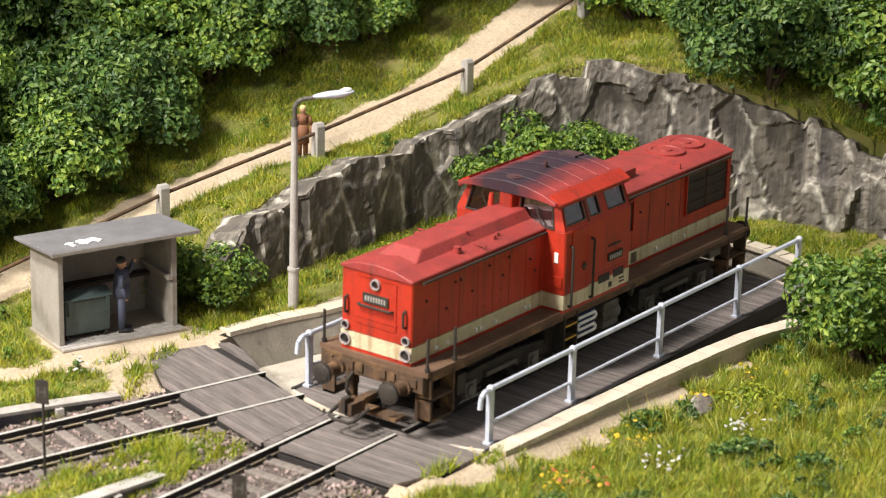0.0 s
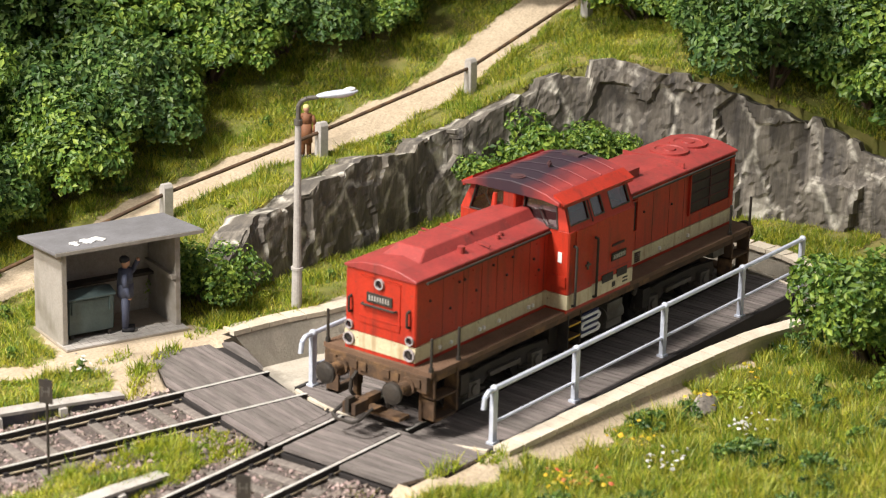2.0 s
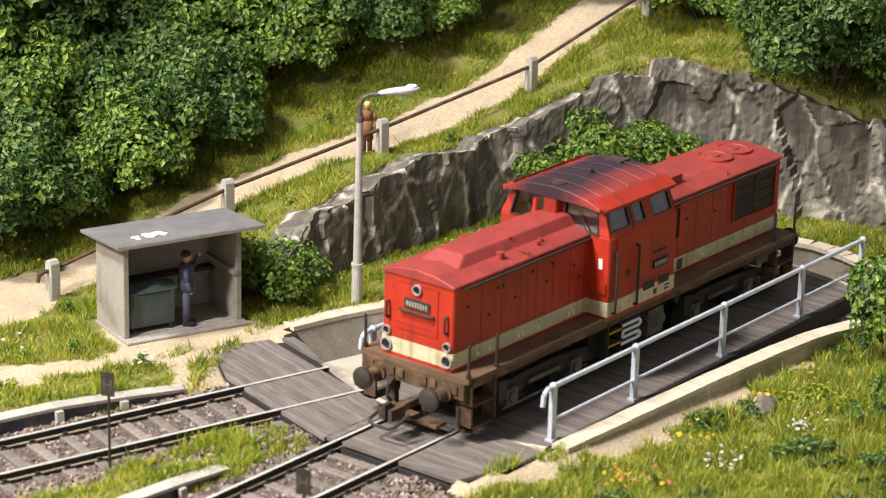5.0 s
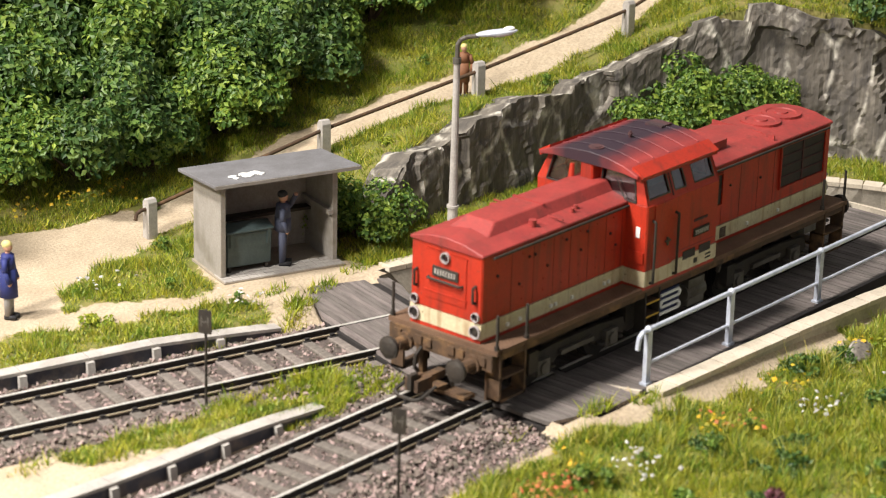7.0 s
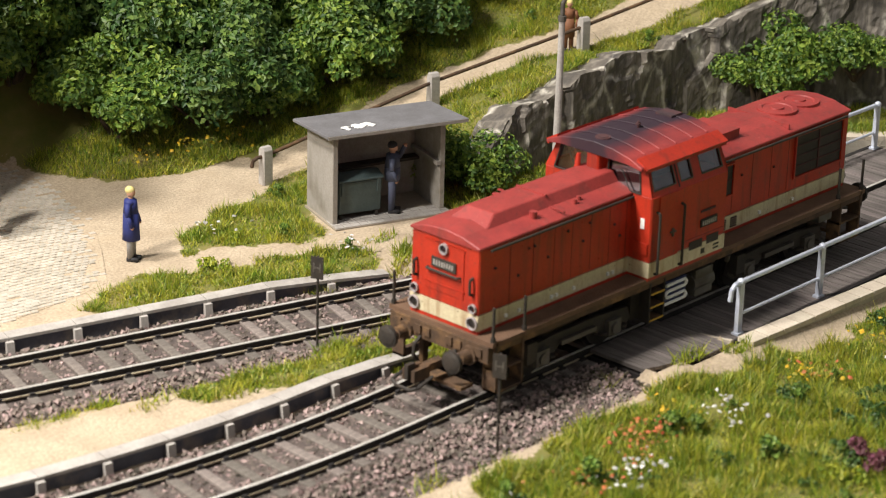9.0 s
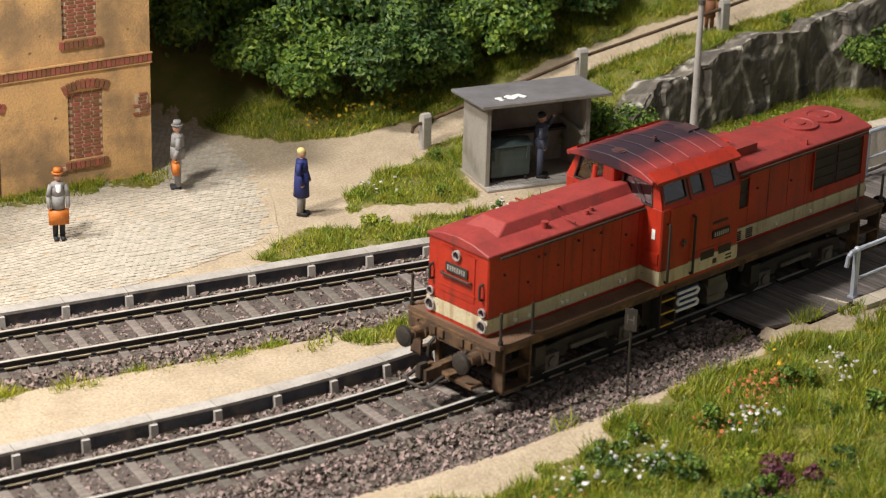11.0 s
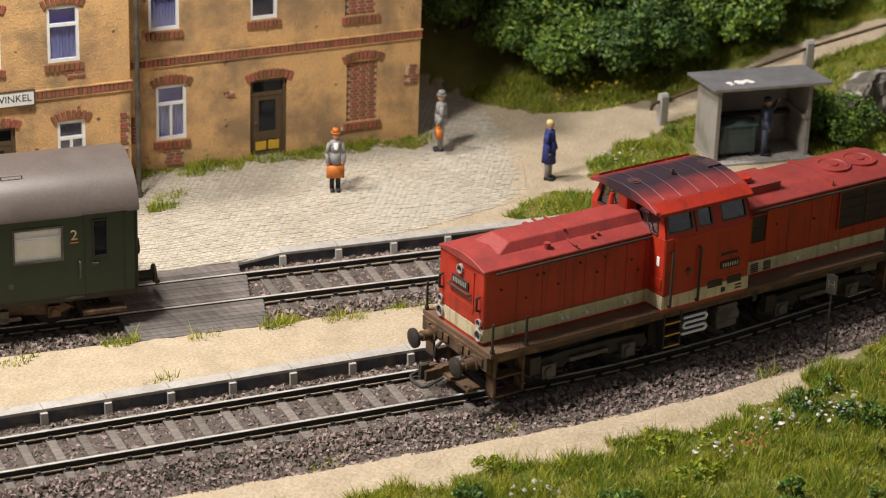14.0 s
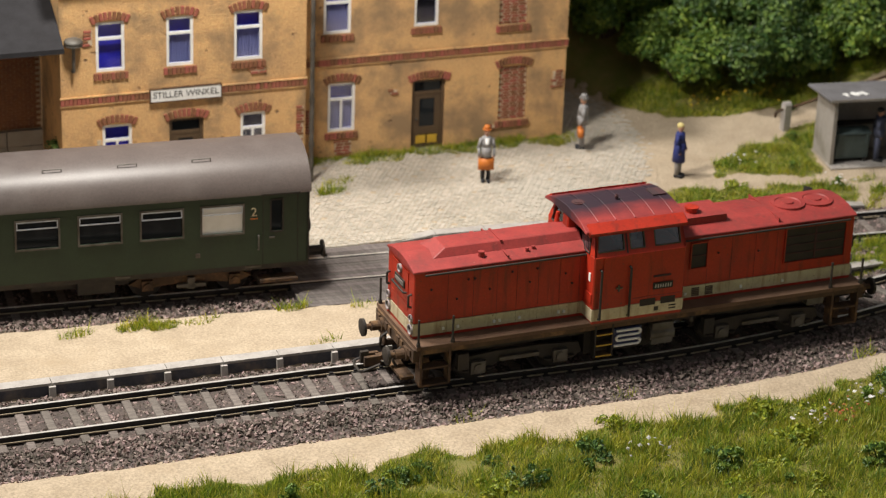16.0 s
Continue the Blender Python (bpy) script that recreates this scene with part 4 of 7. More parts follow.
def build_loco():
    loco = thing("diesel_locomotive", P(0, 0, 0), "weathered red diesel locomotive with cream band and brown frame", "locomotive")
    build_hood(loco, 1.45, 6.36, 1)
    build_hood(loco, -6.28, -0.95, -1)
    # raised spine of the front hood roof
    bm = bmesh.new()
    lo = [(5.75, -0.52), (5.75, 0.52), (1.6, 0.52), (1.6, -0.52)]
    hi = [(5.35, -0.36), (5.35, 0.36), (1.6, 0.36), (1.6, -0.36)]
    a = [bm.verts.new((x, y, ZE + 0.11)) for x, y in lo]
    b = [bm.verts.new((x, y, ZE + 0.33)) for x, y in hi]
    bm.faces.new(a[::-1]); bm.faces.new(b)
    for i in range(4):
        bm.faces.new((a[i], a[(i + 1) % 4], b[(i + 1) % 4], b[i]))
    part("roof_spine", fixed(bm), "roof_red", loco, "raised dusty red roof box", bevel=0.02)
    part("roof_joint", B((3.78, 3.84, -0.4, 0.4, ZE + 0.32, ZE + 0.352), (3.79, 3.83, 0.4, 0.9, ZE + 0.1, ZE + 0.135), (3.79, 3.83, -0.9, -0.4, ZE + 0.1, ZE + 0.135)), "roof_red", loco)
    for x, y, r, h in ((4.45, 0.62, 0.085, 0.22), (4.2, -0.62, 0.07, 0.2), (3.2, 0.66, 0.05, 0.17), (3.0, 0.6, 0.05, 0.17)):
        part("filler_cap", rod(bmesh.new(), (x, y, ZE + 0.08), (x, y, ZE + h), r, 12), "roof_red", loco)
    # rear hood roof: fan rings, low box, cap
    for x in (-4.7, -5.55):
        bm = bmesh.new()
        n = 24
        rows = []
        for rr, z in ((0.47, 0.10), (0.47, 0.195), (0.36, 0.20), (0.33, 0.175), (0.16, 0.18), (0.15, 0.215), (0.0, 0.215)):
            rows.append([bm.verts.new((x + max(rr, 0.001) * math.cos(2 * math.pi * k / n), max(rr, 0.001) * math.sin(2 * math.pi * k / n), ZE + z)) for k in range(n)])
        for p, q in zip(rows, rows[1:]):
            for k in range(n):
                bm.faces.new((p[k], p[(k + 1) % n], q[(k + 1) % n], q[k]))
        part("roof_fan_cover", fixed(bm), "roof_red", loco, "round raised fan cover")
    part("roof_box", B((-2.6, -1.0, -0.5, 0.5, ZE + 0.1, ZE + 0.32)), "roof_red", loco, bevel=0.05)
    bm = rod(bmesh.new(), (-1.75, 0.1, ZE + 0.3), (-1.75, 0.1, ZE + 0.42), 0.16, 14)
    rod(bm, (-1.75, 0.1, ZE + 0.42), (-1.75, 0.1, ZE + 0.47), 0.19, 14)
    part("exhaust_cap", bm, "red", loco)
    part("roof_joint", B((-4.01, -3.98, -0.85, 0.85, ZE + 0.02, ZE + 0.165)), "roof_red", loco)
    # gutters and door seams on the hood sides
    for s in (-1, 1):
        part("gutter_rail", R(((1.5, s * (HW + 0.05), ZE - 0.09), (6.1, s * (HW + 0.07), ZE - 0.09), 0.03)), "black", loco)
        part("gutter_rail", R(((-6.1, s * (HW + 0.07), ZE - 0.09), (-1.05, s * (HW + 0.07), ZE - 0.09), 0.03)), "black", loco)
        y = s * (HW + 0.004)
        for x in (5.45, 4.75, 4.1, 3.55, 2.95, 2.35, 1.8, -1.9, -2.6, -3.3, -3.95, -6.05):
            part("door_seam", B((x - 0.004, x + 0.004, min(y, y + s * 0.004), max(y, y + s * 0.004), 1.5, 3.2)), "soot", loco)
        for x, z in ((5.9, 2.75), (4.9, 2.9), (4.72, 2.9), (4.3, 2.55), (3.7, 2.95), (3.0, 2.95), (3.2, 2.6), (2.2, 2.7), (2.0, 2.4), (5.2, 2.4), (-2.2, 2.7), (-3.4, 2.6)):
            part("latch", ball(bmesh.new(), (x, s * (HW + 0.015), z), 0.036, 1), "soot", loco)
        for x in (5.55, 5.15, 4.15, 4.0, 3.45, 2.35, 2.2, 1.6, -1.3, -2.95, -4.2):
            part("hinge", B((x - 0.03, x + 0.03, min(y, y + s * 0.06), max(y, y + s * 0.05), 1.60, 1.67)), "white", loco, "bright metal hinge", bevel=0.01)
        for x in (5.9, 5.1, 4.42, 3.82, 3.25, 2.65, 2.1):
            for z in (2.06, 2.3, 3.02):
                part("rivet", ball(bmesh.new(), (x, s * (HW + 0.004), z), 0.017, 1), "red", loco)
    # louvres and big grille of the rear hood
        for x0, x1, z0, z1, rows in ((-1.85, -1.4, 2.35, 3.05, 2), (-6.0, -4.2, 2.15, 3.12, 4)):
            g = part("grille", B((x0, x1, min(y, y + s * 0.012), max(y, y + s * 0.012), z0, z1)), "grille", loco, "dark ventilation grille")
            fr = 0.035
            part("grille_frame", B(*[(a, b, min(y, y + s * 0.05), max(y, y + s * 0.05), c, d) for a, b, c, d in ((x0 - fr, x0, z0 - fr, z1 + fr), (x1, x1 + fr, z0 - fr, z1 + fr), (x0, x1, z0 - fr, z0), (x0, x1, z1, z1 + fr))]), "red", g)
            for k in range(1, rows):
                z = z0 + (z1 - z0) * k / rows
                part("slat", B((x0, x1, min(y, y + s * 0.035), max(y, y + s * 0.035), z - 0.014, z + 0.014)), "soot", g)
            if rows == 4:
                xm = (x0 + x1) / 2
                part("slat", B((xm - 0.02, xm + 0.02, min(y, y + s * 0.035), max(y, y + s * 0.035), z0, z1)), "soot", g)
        for x in (-1.6, -2.0):
            for k in range(5):
                part("louvre", B((x - 0.11, x + 0.11, min(y, y + s * 0.03), max(y, y + s * 0.03), 1.55 + 0.05 * k, 1.572 + 0.05 * k)), "soot", loco)
    # driving faces
    for end, s in ((6.36, 1), (-6.28, -1)):
        f = lambda d: (min(end, end + s * d), max(end, end + s * d))
        part("nose_door", B((*f(0.018), -0.52, 0.52, 2.08, 3.12)), "red", loco, "red nose door", bevel=0.012)
        part("door_line", B((*f(0.03), -0.55, 0.55, 2.22, 2.245), (*f(0.03), -0.55, 0.55, 3.1, 3.12)), "red", loco)
        x = end + s * 0.02
        pl = part("number_board", B((*f(0.05), -0.33, 0.33, 2.58, 2.79)), "black", loco, "black number board with pale figures", bevel=0.01)
        bars(pl, (end + s * 0.052 - (0.012 if s < 0 else 0), 0, 2.685), 0.56, 0.11, 8, 0, "concrete")
        part("front_handrail", pipe(bmesh.new(), [(end, -0.44, 2.52), (end + s * 0.09, -0.42, 2.52), (end + s * 0.09, 0.42, 2.52), (end, 0.44, 2.52)], 0.028), "black", loco)
        for yy in (-0.76, 0.76):
            part("grab_handle", pipe(bmesh.new(), [(end, yy, 2.25), (end + s * 0.09, yy, 2.28), (end + s * 0.09, yy, 2.58), (end, yy, 2.61)], 0.03), "black", loco)
            for z, r in ((1.66, 0.14), (1.97, 0.10)):
                hl = part("headlight", ring_disc(bmesh.new(), (end + s * 0.01, yy * 1.04, z), r, r * 0.80, 0, s * 0.05), "pale_rim", loco, "pale-rimmed lamp with dark glass")
                part("lamp_glass", ball(bmesh.new(), (end + s * 0.01, yy * 1.04, z), r * 0.81, 2, (0.3, 1, 1)), "lens", hl)
        hl = part("headlight", ring_disc(bmesh.new(), (end + s * 0.01, 0, 3.02), 0.115, 0.088, 0, s * 0.07), "pale_rim", loco, "pale-rimmed top headlight with dark glass")
        part("lamp_glass", ball(bmesh.new(), (end + s * 0.02, 0, 3.02), 0.09, 2, (0.5, 1, 1)), "lens", hl)
    # cab: lower walls, slanted window walls, roof
    c0, c1, CW = -0.95, 1.66, 1.47
    ZW, zt, wt = 3.28, 3.93, 1.19
    hexa = ((0, 1, 3, 2), (4, 6, 7, 5), (0, 4, 5, 1), (2, 3, 7, 6), (0, 2, 6, 4), (1, 5, 7, 3))

    def solid(name, corners, mat, label="", parent=loco):
        """A six-sided piece from eight corners."""
        bm = bmesh.new()
        v = [bm.verts.new(q) for q in corners]
        for q in hexa:
            bm.faces.new([v[i] for i in q])
        return part(name, fixed(bm), mat, parent, label)

    low = [(-CW, 1.81), (CW, 1.81), (CW, ZW), (-CW, ZW)]
    part("cab_body", fixed(prism(bmesh.new(), low, 0, c0, c1)), "red", loco, "red cab walls", bevel=0.03)
    part("stripe", B((c0 - 0.006, c1 + 0.006, -CW - 0.008, CW + 0.008, 1.49, 1.815)), "cream", loco, "cream band round the cab", bevel=0.02)
    part("plinth", B((c0 + 0.02, c1 - 0.02, -CW + 0.02, CW - 0.02, 1.40, 1.492)), "red", loco)
    part("control_desk", B((0.1, 0.7, -0.7, 0.7, 3.2, 3.5)), "slab", loco, "grey control desk", bevel=0.03)

    def side_at(z):
        return CW - 0.02 - (CW - 0.02 - wt) * (z - ZW) / (zt - ZW)

    def front_at(z, xw):
        return xw + ((-0.10 if xw > 0 else 0.06) * (z - ZW) / (zt - ZW))
    # side walls: pillars, sill and header rails, three panes each
    for s in (-1, 1):
        for xa, xb in ((1.54, c1), (0.62, 0.80), (-0.08, 0.22), (c0, -0.80)):
            top_a, top_b = (xa if xa > c0 else front_at(zt, c0)), (xb if xb < c1 else front_at(zt, c1))
            top_a = top_a - 0.08 if xb == c1 else top_a
            solid("window_pillar", [(x, s * (side_at(z) - d), z) for xl, xh in ((xa, top_a), (xb, top_b)) for x, z in ((xl, ZW - 0.01), (xh, zt)) for d in (0.0, 0.06)], "red")
        for za, zb in ((ZW - 0.01, 3.38), (3.86, zt)):
            solid("window_rail", [(x, s * (side_at(z) - d), z) for xw, e in ((c0, 0.05), (c1, -0.04)) for z in (za, zb) for x in (front_at(z, xw) + e,) for d in (0.004, 0.056)], "red")
        for xa, xb, lean in ((0.80, 1.54, 0.07), (0.22, 0.62, 0.0), (-0.80, -0.08, 0.0)):
            q = [(xa, 3.38), (xb, 3.38), (xb - lean, 3.86), (xa, 3.86)]
            bm = bmesh.new()
            bm.faces.new([bm.verts.new((x, s * (side_at(z) - 0.035), z)) for x, z in q])
            bmesh.ops.solidify(bm, geom=bm.faces[:], thickness=0.012)
            g = part("cab_window", fixed(bm), "cab_glass", loco, "tinted cab side window")
            fr = bmesh.new()
            ring = [(x, s * (side_at(z) - 0.008), z) for x, z in q]
            pipe(fr, ring + ring[:1], 0.02)
            part("window_frame", fr, "dirty_steel", g)
        solid("window_divider", [(x, s * (side_at(z) - d), z) for x in (0.70, 0.74) for z in (3.3, 3.9) for d in (-0.012, 0.04)], "soot")
    # end walls: corner and middle pillars, two panes each
    for xw, d in ((c1, -0.07), (c0, 0.07)):
        for ya, yb in ((-1.45, -1.2), (-0.26, 0.22), (1.16, 1.45)):
            k = lambda y, z: y * (side_at(z) / side_at(ZW)) if abs(y) > 1.3 else (y * 0.9 if abs(y) > 1 and z > 3.5 else y)
            solid("end_pillar", [(front_at(z, xw) + e, k(y, z), z) for y in (ya, yb) for z in (ZW - 0.01, zt) for e in (0.0, d)], "red")
        solid("end_rail", [(front_at(z, xw) + e, y, z) for y in (-1.1, 1.1) for z in (3.84, zt) for e in (-0.004 if d < 0 else 0.004, d)], "red")
        for ya, yb in ((-1.2, -0.26), (0.22, 1.16)):
            q = [(y, z) for y, z in ((ya, 3.29), (yb, 3.29), (yb * (0.9 if yb > 1 else 1), 3.84), (ya * (0.9 if ya < -1 else 1), 3.84))]
            bm = bmesh.new()
            bm.faces.new([bm.verts.new((front_at(z, xw) + d * 0.5, y, z)) for y, z in q])
            bmesh.ops.solidify(bm, geom=bm.faces[:], thickness=0.012)
            g = part("end_window", fixed(bm), "cab_glass", loco, "tinted cab end window")
            fr = bmesh.new()
            ring = [(front_at(z, xw) + 0.01 * (1 if d < 0 else -1), y, z) for y, z in q]
            pipe(fr, ring + ring[:1], 0.02)
            part("window_frame", fr, "black", g)
            part("wiper", pipe(bmesh.new(), [(front_at(3.3, xw) - d * 0.4, (ya + yb) / 2 + 0.2, 3.3), (front_at(3.7, xw) - d * 0.4, (ya + yb) / 2 - 0.1, 3.7)], 0.012, 5), "black", g)
    part("exhaust_column", fixed(prism(bmesh.new(), [(1.5, -0.24), (1.84, -0.2), (1.84, 0.12), (1.5, 0.16)], 2, 3.3, 3.98)), "red", loco, bevel=0.03)
    part("exhaust_pipe", rod(bmesh.new(), (1.95, -0.36, 3.4), (1.90, -0.36, 3.86), 0.08, 10, 0.05), "red", loco)
    roof = [(-1.30, 3.86), (-1.29, 3.93), (-0.95, 4.07), (-0.5, 4.165), (0, 4.2), (0.5, 4.165), (0.95, 4.07), (1.29, 3.93), (1.30, 3.86), (0.9, 3.92), (-0.9, 3.92)]
    cr = part("cab_roof", fixed(prism(bmesh.new(), roof, 0, c0 - 0.08, c1 + 0.2)), "cab_roof", loco, "ribbed red cab roof blackened by soot", bevel=0.012)
    for s in (-1, 1):
        solid("eave", [(x, s * y, z) for x in (c0 - 0.05, c1 + 0.12) for y, z in ((1.27, 3.82), (1.20, 3.93), (1.335, 3.80), (1.305, 3.925))], "red", parent=cr)

        solid("roof_visor", [(x, s * y, z) for x in (c0 - 0.03, c1 + 0.1) for y, z in ((1.08, 4.02), (1.08, 4.075), (1.36, 3.86), (1.375, 3.905))], "red", "bright red strip along the roof edge", parent=cr)

    def crown(y):
        return float(np.interp(abs(y), (0, 0.5, 0.95, 1.29), (4.205, 4.17, 4.075, 3.935)))
    for x in (-0.72, -0.2, 0.35, 0.9, 1.4):
        bm = bmesh.new()
        ys = np.linspace(-1.0, 1.0, 13)
        pipe(bm, [(x, y, crown(y) + 0.004) for y in ys], 0.016, 5)
        part("roof_rib", bm, "cab_roof", cr)
    part("roof_hatch", B((c0 + 0.0, c0 + 0.38, -0.30, 0.14, 4.17, 4.235)), "soot", cr, bevel=0.02)
    part("roof_vent", rod(rod(bmesh.new(), (1.5, -0.05, 4.16), (1.5, -0.05, 4.215), 0.17, 16), (1.5, -0.05, 4.2), (1.5, -0.05, 4.23), 0.11, 14), "soot", cr)
    part("whistle", rod(rod(bmesh.new(), (0.45, 0.05, 4.16), (0.45, 0.05, 4.34), 0.03), (0.45, 0.05, 4.25), (0.45, 0.05, 4.30), 0.055), "soot", cr)
    # cab doors, boards and handrails on both sides
    for s in (-1, 1):
        y = s * CW
        g = lambda d: (min(y, y + s * d), max(y, y + s * d))
        part("cab_door", B((0.72, 1.40, *g(0.02), 1.52, 3.24)), "red", loco, "red cab door", bevel=0.01)
        part("door_stripe", B((0.72, 1.40, *g(0.024), 1.52, 1.81)), "cream", loco)
        for x in (1.47, 0.64):
            part("door_handrail", pipe(bmesh.new(), [(x, y, 2.92), (x, y + s * 0.09, 2.9), (x, y + s * 0.09, 1.56), (x, y, 1.54)], 0.032), "black", loco)
        part("door_handle", B((0.84, 1.02, *g(0.06), 2.34, 2.38), (0.92, 0.96, *g(0.06), 2.26, 2.44)), "dirty_steel", loco)
        part("builder_plate", B((-0.55, -0.05, *g(0.02), 2.52, 2.57)), "soot", loco)
        pl = part("number_board", B((-0.62, -0.05, *g(0.03), 2.18, 2.36)), "black", loco, "black number board with pale figures")
        bars(pl, (-0.335, y + (s * 0.032 if s > 0 else -0.044), 2.27), 0.5, 0.1, 7, 1, "concrete")
        part("panel_line", B((-0.88, 0.5, *g(0.012), 1.98, 2.0)), "roof_red", loco)
        for xa, xb in ((-0.15, 0.3), (-0.72, -0.3)):
            part("vent", B((xa, xb, *g(0.012), 1.74, 1.93)), "grille", loco, "dark vent")
        part("label", B((-0.25, -0.12, *g(0.014), 1.56, 1.68), (-0.75, -0.55, *g(0.014), 1.56, 1.60), (-0.75, -0.55, *g(0.014), 1.64, 1.68)), "black", loco)
        part("warning_sign", B((1.662, 1.676, s * 1.25 - 0.05, s * 1.25 + 0.05, 2.55, 2.78)), "white", loco, "small white warning sign")
        part("step_recess", B((1.662, 1.69, s * 1.22 - 0.2, s * 1.22 + 0.2, 2.0, 2.24)), "red", loco, "step recess with raised rim", bevel=0.02)
    # running board, frame, buffer beams
    part("running_board", B((-6.45, 6.45, -1.42, 1.42, 1.33, 1.43)), "walkway", loco, "dusty brown chequered walkway", bevel=0.015)
    tread = bmesh.new()
    for s in (-1, 1):
        for i in range(96):
            x = 1.75 + i * 0.047
            for k in range(3):
                yy = s * (1.06 + 0.12 * k + (0.06 if i % 2 else 0))
                box(tread, x - 0.008, x + 0.008, yy - 0.03, yy + 0.03, 1.43, 1.437)
    part("chequer_tread", tread, "walkway", loco, kind="stuff")
    part("main_frame", B((-6.3, 6.3, -0.98, 0.98, 0.92, 1.33)), "black", loco, bevel=0.02)
    part("frame_edge", B((-6.3, 6.3, 1.30, 1.40, 1.2, 1.33), (-6.3, 6.3, -1.40, -1.30, 1.2, 1.33)), "rust", loco)
    for s in (-1, 1):
        bb = part("buffer_beam", B((min(s * 6.3, s * 6.5), max(s * 6.3, s * 6.5), -1.34, 1.34, 0.98, 1.33)), "rust", loco, "rusty brown buffer beam", bevel=0.03)
        for yy in (-1.1, -0.55, -0.3, 0.3, 0.55, 1.1):
            part("bolt_plate", B((min(s * 6.5, s * 6.54), max(s * 6.5, s * 6.54), yy - 0.09, yy + 0.09, 1.08, 1.26)), "rust", bb, bevel=0.012)
        for yy in (-0.875, 0.875):
            part("buffer", rod(rod(rod(bmesh.new(), (s * 6.5, yy, 1.05), (s * 6.82, yy, 1.05), 0.13, 14), (s * 6.5, yy, 1.05), (s * 6.58, yy, 1.05), 0.2, 14), (s * 6.8, yy, 1.05), (s * 7.02, yy, 1.05), 0.075, 12), "rust", bb)
            bf = rod(bmesh.new(), (s * 7.0, yy, 1.05), (s * 7.07, yy, 1.05), 0.24, 20)
            ball(bf, (s * 7.05, yy, 1.05), 0.24, 2, (0.28, 1, 1))
            part("buffer_head", bf, "black", bb, "round black buffer head")
            part("brake_hose", pipe(bmesh.new(), [(s * 6.5, yy * 0.55, 1.02), (s * 6.68, yy * 0.55, 0.9), (s * 6.7, yy * 0.55, 0.66), (s * 6.6, yy * 0.5, 0.5)], 0.04), "black", bb)
            part("guard_iron", B((min(s * 5.9, s * 6.05), max(s * 5.9, s * 6.05), yy - 0.06, yy + 0.06, 0.12, 0.95)), "rust", loco)
        # shunter's steps at the corners
        for side in (-1, 1):
            ya, yb = sorted((side * 1.1, side * 1.42))
            st = part("corner_step", B((min(s * 6.28, s * 6.34), max(s * 6.28, s * 6.34), ya, yb, 0.3, 1.4), (min(s * 5.5, s * 5.56), max(s * 5.5, s * 5.56), ya, yb, 0.3, 1.38), (min(s * 5.5, s * 6.34), max(s * 5.5, s * 6.34), ya, yb, 0.30, 0.35), (min(s * 5.5, s * 6.34), max(s * 5.5, s * 6.34), ya, yb, 0.78, 0.82)), "rust", loco, "rusty shunter's step", bevel=0.01)
            for x in (6.38, 5.45):
                part("upright_rail", rod(rod(bmesh.new(), (s * x, side * 1.36, 1.4), (s * x, side * 1.36, 2.16), 0.032, 8), (s * x, side * 1.36, 1.4), (s * x, side * 1.36, 1.52), 0.055, 8), "black", loco, "thin black upright handrail")
        # coupling: hook, bar and loop
        cp = part("coupling", B((min(s * 6.4, s * 7.0), max(s * 6.4, s * 7.0), -0.09, 0.09, 0.52, 0.68), (min(s * 6.9, s * 7.35), max(s * 6.9, s * 7.35), -0.17, -0.06, 0.45, 0.7), (min(s * 6.9, s * 7.35), max(s * 6.9, s * 7.35), 0.06, 0.17, 0.45, 0.7)), "rust", loco, "black-brown model coupling", bevel=0.02)
        part("coupling_loop", pipe(bmesh.new(), [(s * 7.0, -0.34, 0.55), (s * 7.45, -0.34, 0.42), (s * 7.5, -0.2, 0.36), (s * 7.5, 0.2, 0.36), (s * 7.45, 0.34, 0.42), (s * 7.0, 0.34, 0.55)], 0.04), "black", cp)
        part("coupling_hook", B((min(s * 7.2, s * 7.42), max(s * 7.2, s * 7.42), -0.05, 0.05, 0.5, 0.82)), "black", cp, bevel=0.02)
        part("snow_plate", B((min(s * 6.2, s * 6.55), max(s * 6.2, s * 6.55), -0.7, 0.7, 0.2, 0.27)), "rust", loco, bevel=0.02)
    # tanks, steps and piping amidships
    part("fuel_tank", B((-1.0, 1.6, -1.0, 1.0, 0.35, 1.15)), "black", loco, bevel=0.06)
    for s in (-1, 1):
        ya, yb = sorted((s * 1.02, s * 1.34))
        part("air_tank", rod(bmesh.new(), (-0.85, s * 1.18, 0.78), (-0.15, s * 1.18, 0.78), 0.2, 14), "dirty_steel", loco, "grey round air tank")
        part("tank_box", B((-0.8, -0.2, ya, yb, 0.5, 1.1)), "dirty_steel", loco, bevel=0.05)
        zig = [(0.85, 1.05), (0.2, 1.05), (0.14, 0.98), (0.2, 0.91), (0.8, 0.91), (0.86, 0.84), (0.8, 0.77), (0.2, 0.77), (0.14, 0.7), (0.2, 0.63), (0.9, 0.63)]
        part("cooling_coil", pipe(bmesh.new(), [(x, s * 1.36, z) for x, z in zig], 0.035, 6), "white", loco, "white serpentine cooling pipe")
        part("coil_board", B((0.1, 0.92, *sorted((s * 1.26, s * 1.31)), 0.58, 1.1)), "blue_pipe", loco)
        for z in (0.42, 0.72, 1.02):
            part("cab_step", B((1.0, 1.45, *sorted((s * 1.15, s * 1.42)), z, z + 0.035)), "rust", loco)
            part("step_edge", B((1.0, 1.45, *sorted((s * 1.42, s * 1.435)), z, z + 0.035)), "yellow", loco, "yellow step edge")
